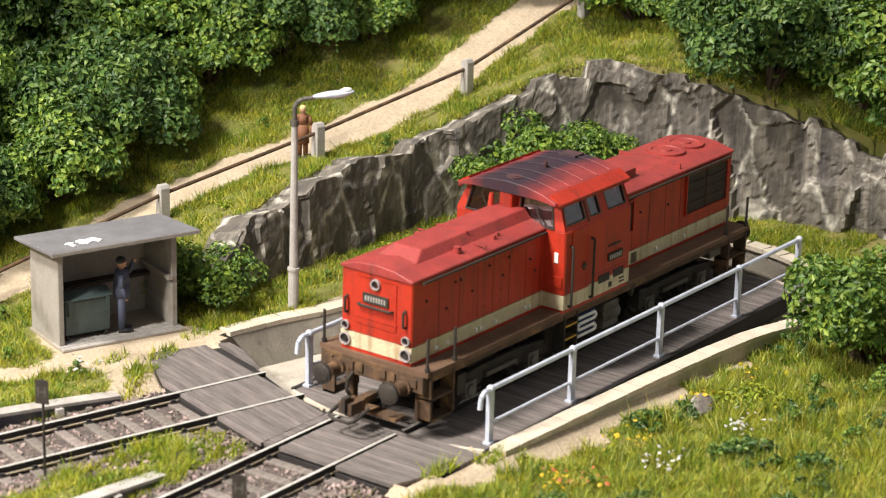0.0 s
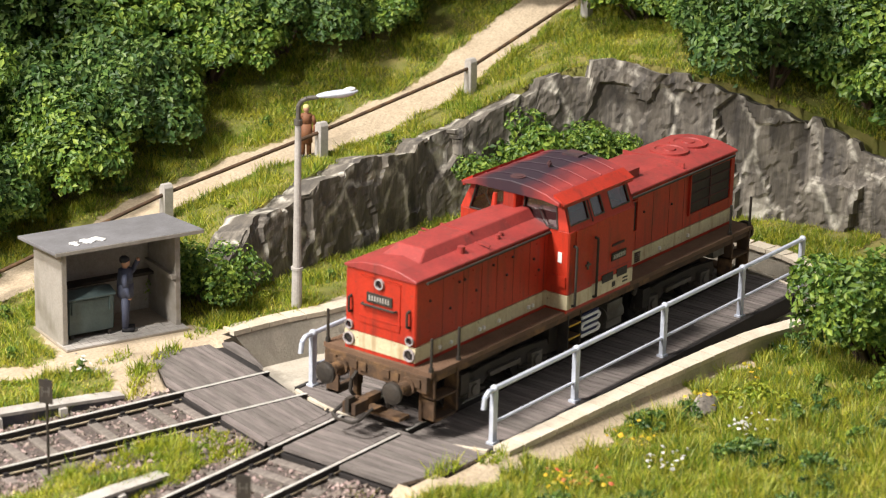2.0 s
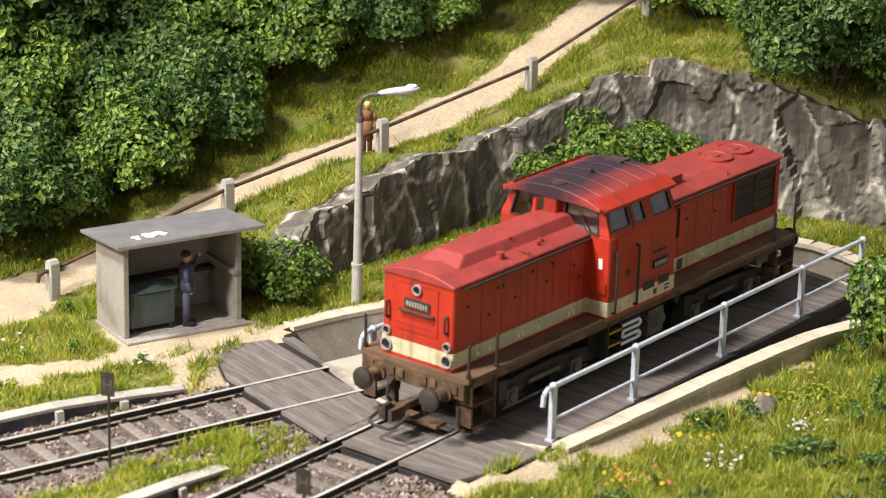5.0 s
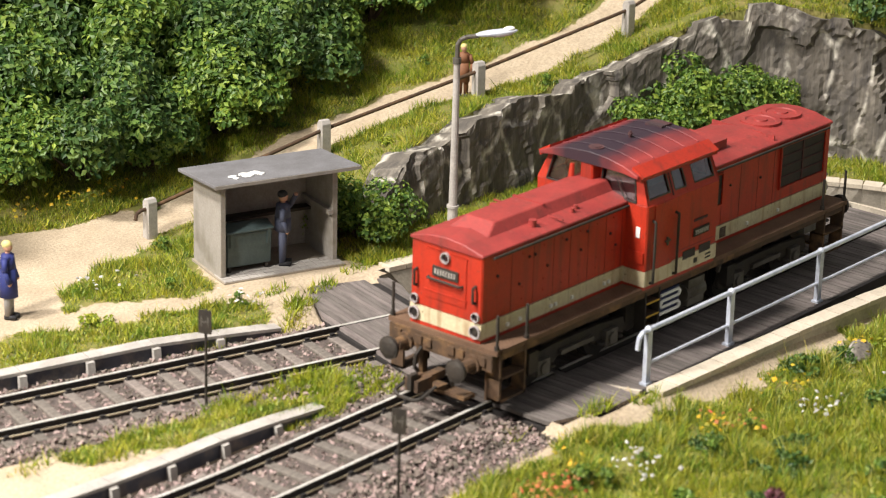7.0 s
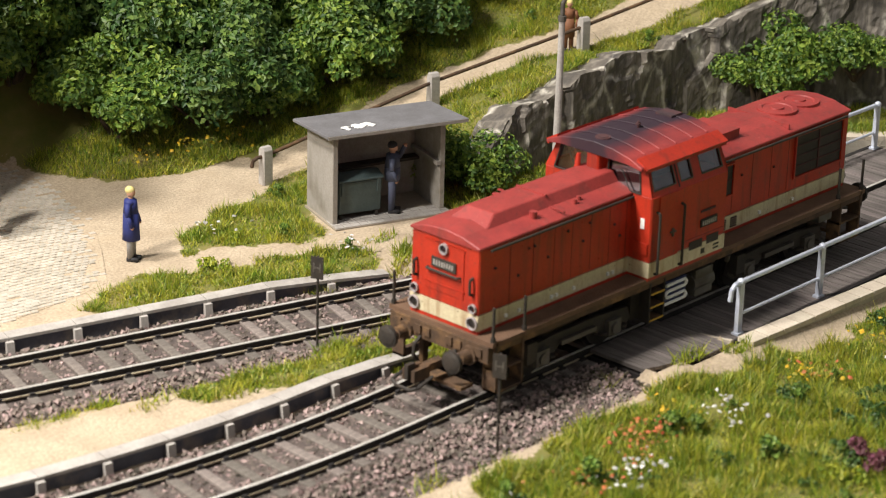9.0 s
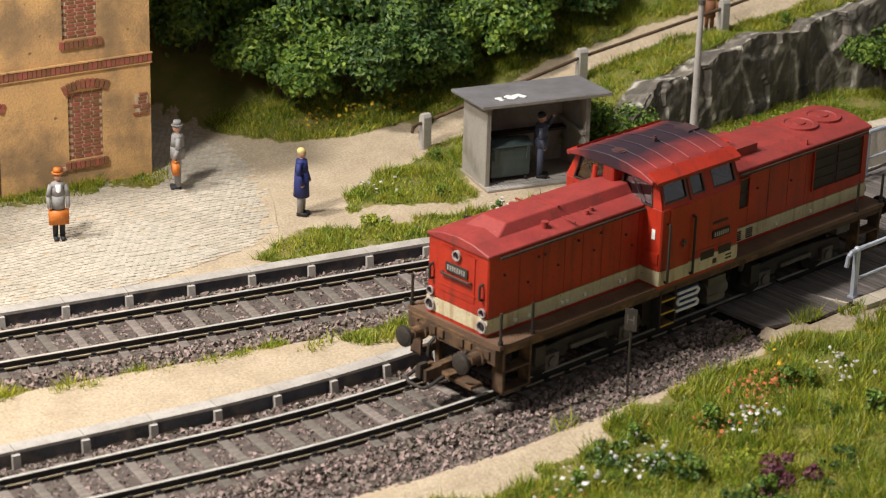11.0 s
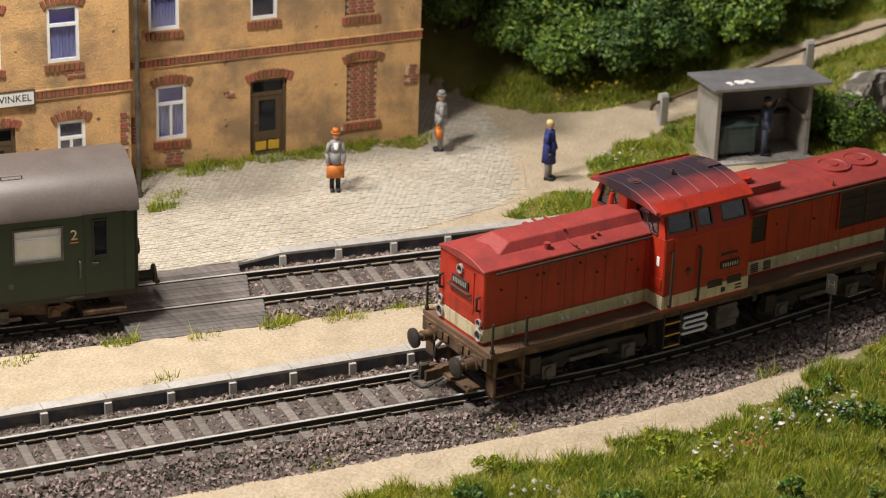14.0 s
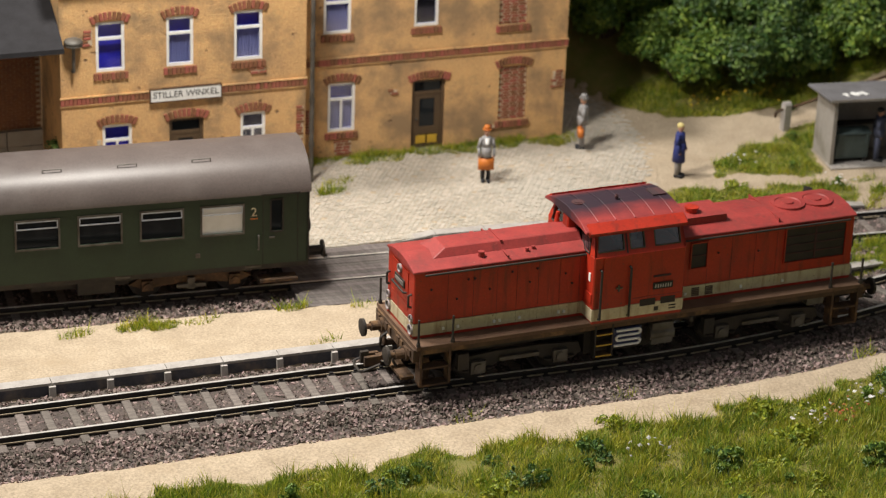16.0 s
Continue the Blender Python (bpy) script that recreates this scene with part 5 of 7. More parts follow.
        part("step_stringer", B((0.96, 1.0, *sorted((s * 1.15, s * 1.42)), 0.38, 1.3), (1.45, 1.49, *sorted((s * 1.15, s * 1.42)), 0.38, 1.3)), "black", loco)
        part("lever", rod(bmesh.new(), (-1.35, s * 1.3, 1.02), (-1.28, s * 1.38, 1.2), 0.06), "dirty_steel", loco)
        part("battery_box", B((-5.3, -4.8, *sorted((s * 1.1, s * 1.32)), 0.98, 1.2)), "dirty_steel", loco, bevel=0.02)
    # bogies
    wheels = []
    for bx in (3.5, -3.5):
        bg = part("bogie", B((bx - 1.75, bx + 1.75, -0.6, 0.6, 0.45, 0.85)), "black", loco, "black grimy bogie", bevel=0.03)
        for s in (-1, 1):
            prof = [(bx - 1.8, 0.5), (bx - 1.6, 0.36), (bx - 0.8, 0.36), (bx - 0.5, 0.58), (bx + 0.5, 0.58), (bx + 0.8, 0.36), (bx + 1.6, 0.36), (bx + 1.8, 0.5), (bx + 1.7, 0.78), (bx + 0.7, 0.86), (bx - 0.7, 0.86), (bx - 1.7, 0.78)]
            part("side_frame", fixed(prism(bmesh.new(), prof, 1, s * 0.98, s * 1.1)), "black", bg, bevel=0.012)
            for ax in (bx - 1.15, bx + 1.15):
                part("axle_box", rod(B((ax - 0.2, ax + 0.2, *sorted((s * 1.08, s * 1.22)), 0.34, 0.68)), (ax, s * 1.2, 0.5), (ax, s * 1.27, 0.5), 0.13, 12), "dirty_steel", bg)
                for d in (-0.32, 0.32):
                    part("spring", pipe(bmesh.new(), [(ax + d, s * 1.14, 0.42 + 0.05 * k + 0.0) for k in range(2)], 0.1, 10), "black", bg)
            part("brake_rod", B((bx - 0.55, bx + 0.55, *sorted((s * 1.12, s * 1.2)), 0.6, 0.7)), "dirty_steel", bg)
            part("sand_box", B((bx + 1.45, bx + 1.75, *sorted((s * 1.1, s * 1.3)), 0.55, 1.0)), "black", bg, bevel=0.03)
        for ax in (bx - 1.15, bx + 1.15):
            w = rod(bmesh.new(), (0, -0.62, 0), (0, 0.62, 0), 0.08, 12)
            for s in (-1, 1):
                rod(w, (0, s * 0.67, 0), (0, s * 0.82, 0), 0.49, 28)
                rod(w, (0, s * 0.64, 0), (0, s * 0.69, 0), 0.53, 28)
                for k in range(5):
                    a = k * 2 * math.pi / 5
                    rod(w, (0.27 * math.cos(a), s * 0.81, 0.27 * math.sin(a)), (0.27 * math.cos(a), s * 0.835, 0.27 * math.sin(a)), 0.08, 8)
            wheels.append((part("wheelset", w, "rail", loco, "grimy brown wheelset", m=P(ax, 0, 0.49)), ax))
    return loco, wheels


loco, wheels = build_loco()

# seconds and how far the locomotive's middle has come along the track
RUN = [(0, 0), (3.5, 0), (3.9, 0), (4.4, 0.22), (5.0, 0.74), (5.5, 1.2), (6, 1.72), (6.5, 2.27), (7, 2.88), (7.5, 3.6), (8, 4.47), (8.5, 5.22), (9, 6.0), (9.75, 7.38), (10.5, 8.84), (11.5, 10.84), (12, 11.86), (12.5, 12.83), (13, 13.9),
       (13.5, 14.92), (14, 15.97), (14.5, 17.12), (15, 18.38), (15.5, 19.65), (16, 21.0)]


def motions():
    rows = []
    for t, x in RUN:
        ya, yb = track_1(x + 3.5), track_1(x - 3.5)
        rows.append((t, P(x, (ya + yb) / 2, 0, 0, 0, math.degrees(math.atan2(ya - yb, 7.0)))))
    walk(loco, rows)
    ts, xs = zip(*RUN)
    for w, ax in wheels:
        wr = []
        for k in range(0, 65):
            t = k / 4
            turn = math.degrees(float(np.interp(t, ts, xs)) / 0.49)
            wr.append((t, P(ax, 0, 0.49, 0, turn, 0)))
        walk(w, wr)

# ---- the station house ----
HOUSE = P(13.64, -14.03, 0, 0, 0, -12.95)


def wall_with_openings(x0, x1, z0, z1, y0, y1, holes):
    """A wall slab cut through by rectangular openings (xa, xb, za, zb)."""
    xs = sorted({x0, x1, *[h[0] for h in holes], *[h[1] for h in holes]})
    zs = sorted({z0, z1, *[h[2] for h in holes], *[h[3] for h in holes]})
    bm = bmesh.new()
    for xa, xb in zip(xs, xs[1:]):
        za = None
        for a, b in zip(zs, zs[1:]):
            hole = any(h[0] <= xa and xb <= h[1] and h[2] <= a and b <= h[3] for h in holes)
            if not hole and za is None:
                za = a
            if hole and za is not None:
                box(bm, xa, xb, y0, y1, za, a)
                za = None
        if za is not None:
            box(bm, xa, xb, y0, y1, za, z1)
    bmesh.ops.remove_doubles(bm, verts=bm.verts, dist=0.0005)
    return bm


def shared(name, bm, mat):
    bmesh.ops.scale(bm, vec=(U, U, U), verts=bm.verts)
    me = bpy.data.meshes.new(name)
    bm.to_mesh(me)
    bm.free()
    me.materials.append(M[mat])
    return me


def brick_box(l, d, h):
    bm = B((-l / 2, l / 2, 0, d, -h / 2, h / 2))
    bmesh.ops.bevel(bm, geom=bm.edges[:], offset=0.008, segments=1, affect="EDGES")
    return bm


HEADER = shared("brick", brick_box(0.105, 0.08, 0.24), "brick")
STRETCH = shared("brick", brick_box(0.24, 0.05, 0.075), "brick")
ROLLOCK = shared("brick", brick_box(0.11, 0.09, 0.2), "brick")


def arch(parent, xa, xb, z, y, rise=0.13):
    """A segmental arch of upright bricks over an opening."""
    xa, xb = xa - 0.1, xb + 0.1
    w = xb - xa
    r = (w * w / 4 + rise * rise) / (2 * rise)
    cx, cz = (xa + xb) / 2, z + rise - r
    half = math.asin(w / 2 / r)
    n = int(2 * half * r / 0.118)
    for i in range(n):
        a = -half + 2 * half * (i + 0.5) / n
        again("brick", HEADER, parent, P(cx + (r + 0.1) * math.sin(a), y, cz + (r + 0.1) * math.cos(a), 0, math.degrees(a), 0))


def brick_row(parent, xa, xb, z, y, mesh=None, pitch=0.122):
    n = max(1, int((xb - xa) / pitch))
    for i in range(n):
        again("brick", mesh or ROLLOCK, parent, P(xa + (xb - xa) * (i + 0.5) / n, y, z + random.uniform(-0.005, 0.005), 0, random.uniform(-1.5, 1.5), 0))


def window(house, n, xa, xb, za, zb, y, sash=True, room="curtain"):
    """White timber window in its opening: frame, mullion, transom, panes, curtain behind."""
    # flat backing sheet; the near-black one paints in the darkness of the room
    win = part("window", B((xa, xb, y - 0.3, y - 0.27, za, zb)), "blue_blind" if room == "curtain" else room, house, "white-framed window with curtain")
    f = 0.085
    part("window_frame", B((xa, xa + f, y - 0.12, y - 0.03, za, zb), (xb - f, xb, y - 0.12, y - 0.03, za, zb), (xa + f, xb - f, y - 0.12, y - 0.03, za, za + f), (xa + f, xb - f, y - 0.12, y - 0.03, zb - f, zb)), "white", win, bevel=0.008)
    zt = za + (zb - za) * 0.66
    part("transom", B((xa + f, xb - f, y - 0.115, y - 0.02, zt - 0.04, zt + 0.04)), "white", win)
    if sash:
        xm = (xa + xb) / 2
        part("mullion", B((xm - 0.035, xm + 0.035, y - 0.115, y - 0.025, za + f, zt - 0.04)), "white", win)
    if room == "curtain":
        n = 9
        bm = bmesh.new()
        top, low = [], []
        for i in range(n * 2 + 1):
            x, d = xa + f * 0.5 + (xb - xa - f) * i / (n * 2), (0.012 if i % 2 else -0.012)
            top.append(bm.verts.new((x, y - 0.17 + d, zt + 0.02)))
            low.append(bm.verts.new((x, y - 0.17 + d, za + f * 0.5)))
        for i in range(n * 2):
            bm.faces.new((low[i], low[i + 1], top[i + 1], top[i]))
        bmesh.ops.solidify(bm, geom=bm.faces[:], thickness=0.008)
        part("curtain", bm, "curtain", win, "pale pleated net curtain")
    for a, b in ((za + f, zt), (zt, zb - f)):
        part("pane", B((xa + f, xb - f, y - 0.08, y - 0.075, a, b)), "pane", win)
    return win


def house_door(house, xa, xb, zb, y, panels):
    d = part("door", B((xa, xb, y - 0.24, y - 0.2, 0.02, zb)), "brown_wood", house, "brown wooden house door with glazed upper panel")
    f = 0.1
    part("door_frame", B((xa, xa + f, y - 0.2, y - 0.08, 0.0, zb), (xb - f, xb, y - 0.2, y - 0.08, 0.0, zb), (xa + f, xb - f, y - 0.2, y - 0.08, zb - 0.09, zb), (xa + f, xb - f, y - 0.2, y - 0.1, zb - 0.52, zb - 0.42)), "brown_wood", d, bevel=0.01)
    part("fanlight", B((xa + f, xb - f, y - 0.17, y - 0.16, zb - 0.42, zb - 0.09)), "dark_glass", d, "dark fanlight")
    part("door_leaf", B((xa + f, xa + f + 0.2, y - 0.18, y - 0.12, 0.05, zb - 0.52), (xb - f - 0.2, xb - f, y - 0.18, y - 0.12, 0.05, zb - 0.52), (xa + f + 0.2, xb - f - 0.2, y - 0.18, y - 0.12, 0.05, 0.16), (xa + f + 0.2, xb - f - 0.2, y - 0.18, y - 0.12, 0.5, 0.75), (xa + f + 0.2, xb - f - 0.2, y - 0.18, y - 0.12, zb - 0.66, zb - 0.52)), "brown_wood", d, bevel=0.01)
    part("door_glass", B((xa + f + 0.2, xb - f - 0.2, y - 0.16, y - 0.15, 0.75, zb - 0.66)), "dark_glass", d, "dark door glass")
    if panels:
        xm = (xa + xb) / 2
        for a, b in ((xa + f + 0.1, xm - 0.03), (xm + 0.03, xb - f - 0.1)):
            part("door_panel", B((a, b, y - 0.13, y - 0.1, 0.2, 0.46)), "yellow", d, "yellow lower door panel", bevel=0.012)
    part("door_knob", ball(bmesh.new(), (xb - 0.2, y - 0.09, 1.02), 0.04, 1), "dirty_steel", d)
    return d


M["pane"] = thin_glass("house_window_glass", (0.78, 0.8, 0.95), 0.1)
M["blue_blind"] = material("deep_blue_blind", (0.07, 0.06, 0.60), (0.04, 0.04, 0.40), rough=0.7, size=0.5, fine=0.05)


def brick_field(parent, xa, xb, za, zb, y, ragged=0.0, seed=1):
    """Courses of bricks filling an opening or showing where plaster has fallen."""
    rnd = random.Random(seed)
    rows = int((zb - za) / 0.092)
    part("mortar_bed", B((xa + ragged * 0.5, xb - ragged * 0.5, y - 0.06, y - 0.012, za + ragged * 0.3, zb - ragged * 0.3)), "mortar", parent)
    for j in range(rows):
        z = za + (j + 0.5) * (zb - za) / rows
        inset = rnd.uniform(0, ragged)
        x = xa + inset + (0.06 if j % 2 else 0)
        while x + 0.12 < xb - rnd.uniform(0, ragged):
            l = min(0.24, xb - x)
            ob = again("brick", STRETCH, parent, P(x + l / 2, y - 0.045, z))
            ob.scale = (l / 0.255, 1, 1)
            x += 0.255


def build_house():
    h = thing("station_house", HOUSE, "two-storey ochre plastered station house with red brick trim", "house")
    H = 7.0
    # east wing
    holes = [(4.05, 5.15, 0.0, 2.35), (7.02, 7.9, 0.9, 2.5), (1.3, 2.25, 0.76, 2.55), (7.2, 8.08, 4.1, 5.6), (4.36, 5.16, 4.12, 5.6), (1.4, 2.34, 3.95, 5.5)]
    part("wall", wall_with_openings(0, 8.9, -0.1, H, -0.4, 0, holes), "plaster", h, "ochre plaster with stains and patches")
    part("wall", B((0, 0.4, -7, -0.4, -0.1, H), (0.4, 9.0, -7, -6.6, -0.1, H)), "plaster", h)
    house_door(h, 4.05, 5.15, 2.35, 0, True)
    arch(h, 4.05, 5.15, 2.3, -0.03)
    for n, (xa, xb, za, zb, sash, room) in enumerate(((7.02, 7.9, 0.9, 2.5, True, "curtain"), (7.2, 8.08, 4.1, 5.6, False, "curtain"), (4.36, 5.16, 4.12, 5.6, False, "room_shade"))):
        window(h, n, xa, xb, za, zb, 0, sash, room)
        arch(h, xa, xb, zb - 0.04, -0.03)
        brick_row(h, xa - 0.1, xb + 0.1, za - 0.13, -0.02)
    for xa, xb, za, zb in ((1.3, 2.25, 0.76, 2.55), (1.4, 2.34, 3.95, 5.5)):
        brick_field(h, xa, xb, za, zb, -0.06, 0.02, 5)
        arch(h, xa, xb, zb - 0.02, -0.03)
        brick_row(h, xa - 0.1, xb + 0.1, za - 0.13, -0.02)
    brick_row(h, -0.03, 8.6, 3.2, -0.03)
    part("string_course", B((-0.04, 8.62, -0.02, 0.075, 3.31, 3.345), (-0.04, 8.62, -0.02, 0.05, 3.06, 3.09)), "plaster", h)
    brick_field(h, 0.02, 0.5, 1.7, 2.3, 0.045, 0.14, 9)
    brick_field(h, 7.05, 7.75, 0.12, 0.62, 0.045, 0.16, 11)
    brick_field(h, 2.3, 2.6, 0.45, 0.65, 0.045, 0.1, 13)
    brick_field(h, 5.6, 5.95, 1.95, 2.15, 0.045, 0.12, 14)
    brick_field(h, 8.3, 8.62, 0.9, 1.7, 0.045, 0.1, 15)
    # west wing stands forward
    y = 1.55
    holes = [(12.25, 13.3, 0.0, 2.42), (14.42, 15.3, 0.95, 2.42), (10.35, 11.12, 0.95, 2.42), (14.6, 15.45, 4.08, 5.6), (12.55, 13.36, 4.08, 5.6), (10.45, 11.32, 4.08, 5.62)]
    part("wall", wall_with_openings(9.1, 16.5, -0.1, H, y - 0.4, y, holes), "plaster", h, "ochre plaster with stains and patches")
    part("wall", B((9.1, 9.5, -7, y - 0.4, -0.1, H), (16.1, 16.5, -7, y - 0.4, -0.1, H)), "plaster", h)
    house_door(h, 12.25, 13.3, 2.42, y, False)
    arch(h, 12.25, 13.3, 2.38, y - 0.03)
    for n, (xa, xb, za, zb, sash, room) in enumerate(((14.42, 15.3, 0.95, 2.42, True, "blue_blind"), (10.35, 11.12, 0.95, 2.42, True, "room_shade"), (14.6, 15.45, 4.08, 5.6, False, "blue_blind"), (12.55, 13.36, 4.08, 5.6, False, "curtain"), (10.45, 11.32, 4.08, 5.62, False, "curtain"))):
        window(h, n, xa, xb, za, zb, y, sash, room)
        arch(h, xa, xb, zb - 0.04, y - 0.03)
        brick_row(h, xa - 0.1, xb + 0.1, za - 0.13, y - 0.02)
    brick_row(h, 9.07, 16.53, 3.24, y - 0.03)
    part("string_course", B((9.05, 16.55, y - 0.02, y + 0.075, 3.35, 3.385), (9.05, 16.55, y - 0.02, y + 0.05, 3.1, 3.13)), "plaster", h)
    brick_field(h, 10.3, 10.9, 3.62, 3.85, y + 0.045, 0.16, 21)
    brick_field(h, 15.5, 15.85, 4.9, 5.4, y + 0.045, 0.12, 22)
    brick_field(h, 9.12, 9.4, 0.6, 2.5, y + 0.045, 0.1, 23)
    brick_field(h, 15.32, 15.5, 1.2, 2.0, y + 0.045, 0.06, 24)
    # roofs, above the picture
    for xa, xb, yf in ((-0.3, 9.0, 0.4), (9.05, 16.8, y + 0.4)):
        part("roof", fixed(prism(bmesh.new(), [(yf, H - 0.05), (yf, H + 0.08), (-3.3, H + 2.6), (-7.3, H + 0.08), (-7.3, H - 0.05)], 0, xa, xb)), "slate", h, "dark slate roof")
    # rain pipe
    PX, PY = 8.95, 1.72
    bm = pipe(bmesh.new(), [(PX, PY, 0.05), (PX, PY, 6.9)], 0.07, 10)
    for z in (1.2, 2.6, 4.4):
        rod(bm, (PX, PY, z), (PX, PY, z + 0.14), 0.09, 10)
    part("downpipe", bm, "dirty_steel", h, "grey metal rain pipe")
    return h


build_house()

sign = thing("station_sign", HOUSE @ P(12.81, 1.66, 3.24), "white station name board with black letters", "sign")
part("board", B((-1.06, 1.06, -0.05, 0.0, -0.19, 0.19)), "white", sign, bevel=0.01)
part("board_frame", B((-1.09, 1.09, -0.06, 0.015, 0.19, 0.22), (-1.09, 1.09, -0.06, 0.015, -0.22, -0.19), (-1.09, -1.06, -0.06, 0.015, -0.22, 0.22), (1.06, 1.09, -0.06, 0.015, -0.22, 0.22)), "rust", sign, "rusty sign frame")
text("STILLER WINKEL", 0.27, "black", sign, P(0, 0.006, 0, 90, 0, 180))

wl = thing("wall_lamp", HOUSE @ P(16.15, 1.56, 4.2), "grey mushroom lamp on the house wall", "lamp")
part("stem", pipe(bmesh.new(), [(0, 0.02, 0), (0, 0.2, 0.05), (0, 0.22, 0.85)], 0.05, 8), "dirty_steel", wl)
part("shade", rod(ball(bmesh.new(), (0, 0.22, 0.95), 0.28, 3, (1, 1, 0.45)), (0, 0.22, 0.84), (0, 0.22, 0.9), 0.27, 16), "dirty_steel", wl, "domed grey metal shade")


def build_goods_shed():
    g = thing("goods_shed", HOUSE @ P(16.6, 0, 0), "dark goods shed with slate roof over a brick wall", "shed")
    part("wall", B((0.0, 8, -1.2, -0.9, 0, 6.3)), "mortar", g)
    part("wall", B((8, 8.3, -1.2, 1.8, 0, 5.1)), "mortar", g)
    bm = bmesh.new()
    for j in range(34):
        z = 1.62 + j * 0.088
        for i in range(32):
            x = 0.05 + i * 0.25 + (0.12 if j % 2 else 0)
            box(bm, x, x + 0.235, -0.91, -0.87, z, z + 0.074)
    part("brickwork", bm, "brick", g, "dark red brickwork", kind="stuff")
    for i in range(7):
        part("plinth_stone", B((0.02 + i * 1.1, 1.09 + i * 1.1, -0.95, -0.75, 1.1, 1.58), (0.02 + i * 1.1, 1.09 + i * 1.1, -0.95, -0.75, 0.0, 1.08)), "shed_wall", g, bevel=0.02)
    part("roof", fixed(prism(bmesh.new(), [(2.3, 5.0), (2.3, 5.15), (-4.0, 8.2), (-4.0, 8.0)], 0, -0.08, 9)), "slate", g, "dark overhanging slate roof")


build_goods_shed()


# ---- the carriage ----
def build_carriage():
    a = math.degrees(math.atan(-0.30))
    x = 26.35
    c = thing("passenger_carriage", P(x, track_2(x), 0, 0, 0, a), "dark green passenger carriage with grey-brown roof", "railway carriage")
    L, W = 18.5, 1.42
    wins = [(1.83, 2.94)] + [(3.48 + 1.66 * k, 4.58 + 1.66 * k) for k in range(8)]
    holes = [(xa, xb, 1.95, 2.74) for xa, xb in wins] + [(0.74, 1.04, 1.92, 2.82)]
    for s in (-1, 1):
        ya, yb = sorted((s * W, s * (W - 0.08)))
        part("side_wall", wall_with_openings(0.02, L, 0.95, 3.02, ya, yb, holes), "green_car", c, "dark green painted side")
        y = s * W
        f = lambda d: (min(y, y + s * d), max(y, y + s * d))
        for k, (xa, xb) in enumerate(wins):
            w = part("carriage_window", B((xa, xb, *sorted((y - s * 0.05, y - s * 0.04)), 1.95, 2.74)), "white" if k == 0 else "dark_glass", c, "frosted white window" if k == 0 else "dark window with folding top light")
            fr = 0.05
            part("window_frame", B((xa - fr, xa, *f(0.025), 1.9, 2.79), (xb, xb + fr, *f(0.025), 1.9, 2.79), (xa, xb, *f(0.025), 1.9, 1.95), (xa, xb, *f(0.025), 2.74, 2.79)), "dirty_steel", w, "grey metal window frame", bevel=0.01)
            part("top_light", B((xa, xb, *f(0.012), 2.5, 2.535), (xa, xb, *f(0.012), 2.70, 2.74), (xa, xa + 0.03, *f(0.012), 2.5, 2.74), (xb - 0.03, xb, *f(0.012), 2.5, 2.74)), "zinc", w, "bright metal top light")
        d = part("carriage_door", B((0.3, 0.315, *f(0.012), 1.0, 2.98), (1.26, 1.275, *f(0.012), 1.0, 2.98), (0.25, 1.33, *f(0.06), 2.99, 3.04)), "black", c, "door edges and rain strip")
        part("door_glass", B((0.74, 1.04, *sorted((y - s * 0.05, y - s * 0.04)), 1.92, 2.82)), "dark_glass", d)
        part("window_frame", B((0.70, 0.74, *f(0.025), 1.9, 2.85), (1.04, 1.08, *f(0.025), 1.9, 2.85), (0.74, 1.04, *f(0.025), 1.88, 1.92), (0.74, 1.04, *f(0.025), 2.82, 2.86)), "black", d)
        part("grab_rail", pipe(bmesh.new(), [(1.4, y, 1.4), (1.4, y + s * 0.07, 1.42), (1.4, y + s * 0.07, 1.8), (1.4, y, 1.82)], 0.025), "dirty_steel", d)
        part("door_handle", B((0.95, 1.1, *f(0.06), 1.72, 1.76)), "dirty_steel", d)
        part("sill_beam", B((0.0, L, *sorted((s * 1.2, s * 1.36)), 0.78, 0.95)), "black", c)
        part("chalk_mark", B((1.3, 1.75, *sorted((s * 1.36, s * 1.37)), 0.84, 0.9), (4.9, 5.3, *sorted((s * 1.36, s * 1.37)), 0.84, 0.9)), "dirty_steel", c)
        part("class_bar", B((1.42, 1.62, *f(0.008), 2.30, 2.33)), "orange", c)
        part("footboard", B((0.3, 1.35, *sorted((s * 1.1, s * 1.5)), 0.42, 0.5)), "rust", c, "rusty footboard", bevel=0.01)
        part("socket", B((3.0, 3.12, *f(0.03), 1.3, 1.42)), "dirty_steel", c)
    text("2", 0.36, "cream", c, P(1.52, W + 0.006, 2.5, 90, 0, 180), "class_number")
    part("end_wall", B((-0.02, 0.06, -W, W, 0.95, 3.1)), "black", c, bevel=0.02)
    part("end_wall", B((L - 0.06, L, -W, W, 0.95, 3.1)), "black", c)
    roof = [(-1.46, 3.0), (-1.45, 3.12), (-1.28, 3.5), (-0.95, 3.8), (-0.5, 3.98), (0, 4.04), (0.5, 3.98), (0.95, 3.8), (1.28, 3.5), (1.45, 3.12), (1.46, 3.0)]
    bm = bmesh.new()
    rows = []
    for xx, k, dz in ((-0.06, 1, 0), (0.25, 1, 0.0), (L, 1, 0)):
        rows.append([bm.verts.new((xx, yy * k, 3.0 + (zz - 3.0) * k)) for yy, zz in roof])
    for p, q in zip(rows, rows[1:]):
        for i in range(len(roof) - 1):
            bm.faces.new((p[i], q[i], q[i + 1], p[i + 1]))
    bm.faces.new(rows[0]); bm.faces.new(rows[-1][::-1])
    part("roof", fixed(bm), "car_roof", c, "dull grey-brown rounded roof with wear", smooth=True).data.set_sharp_from_angle(angle=radians(50))
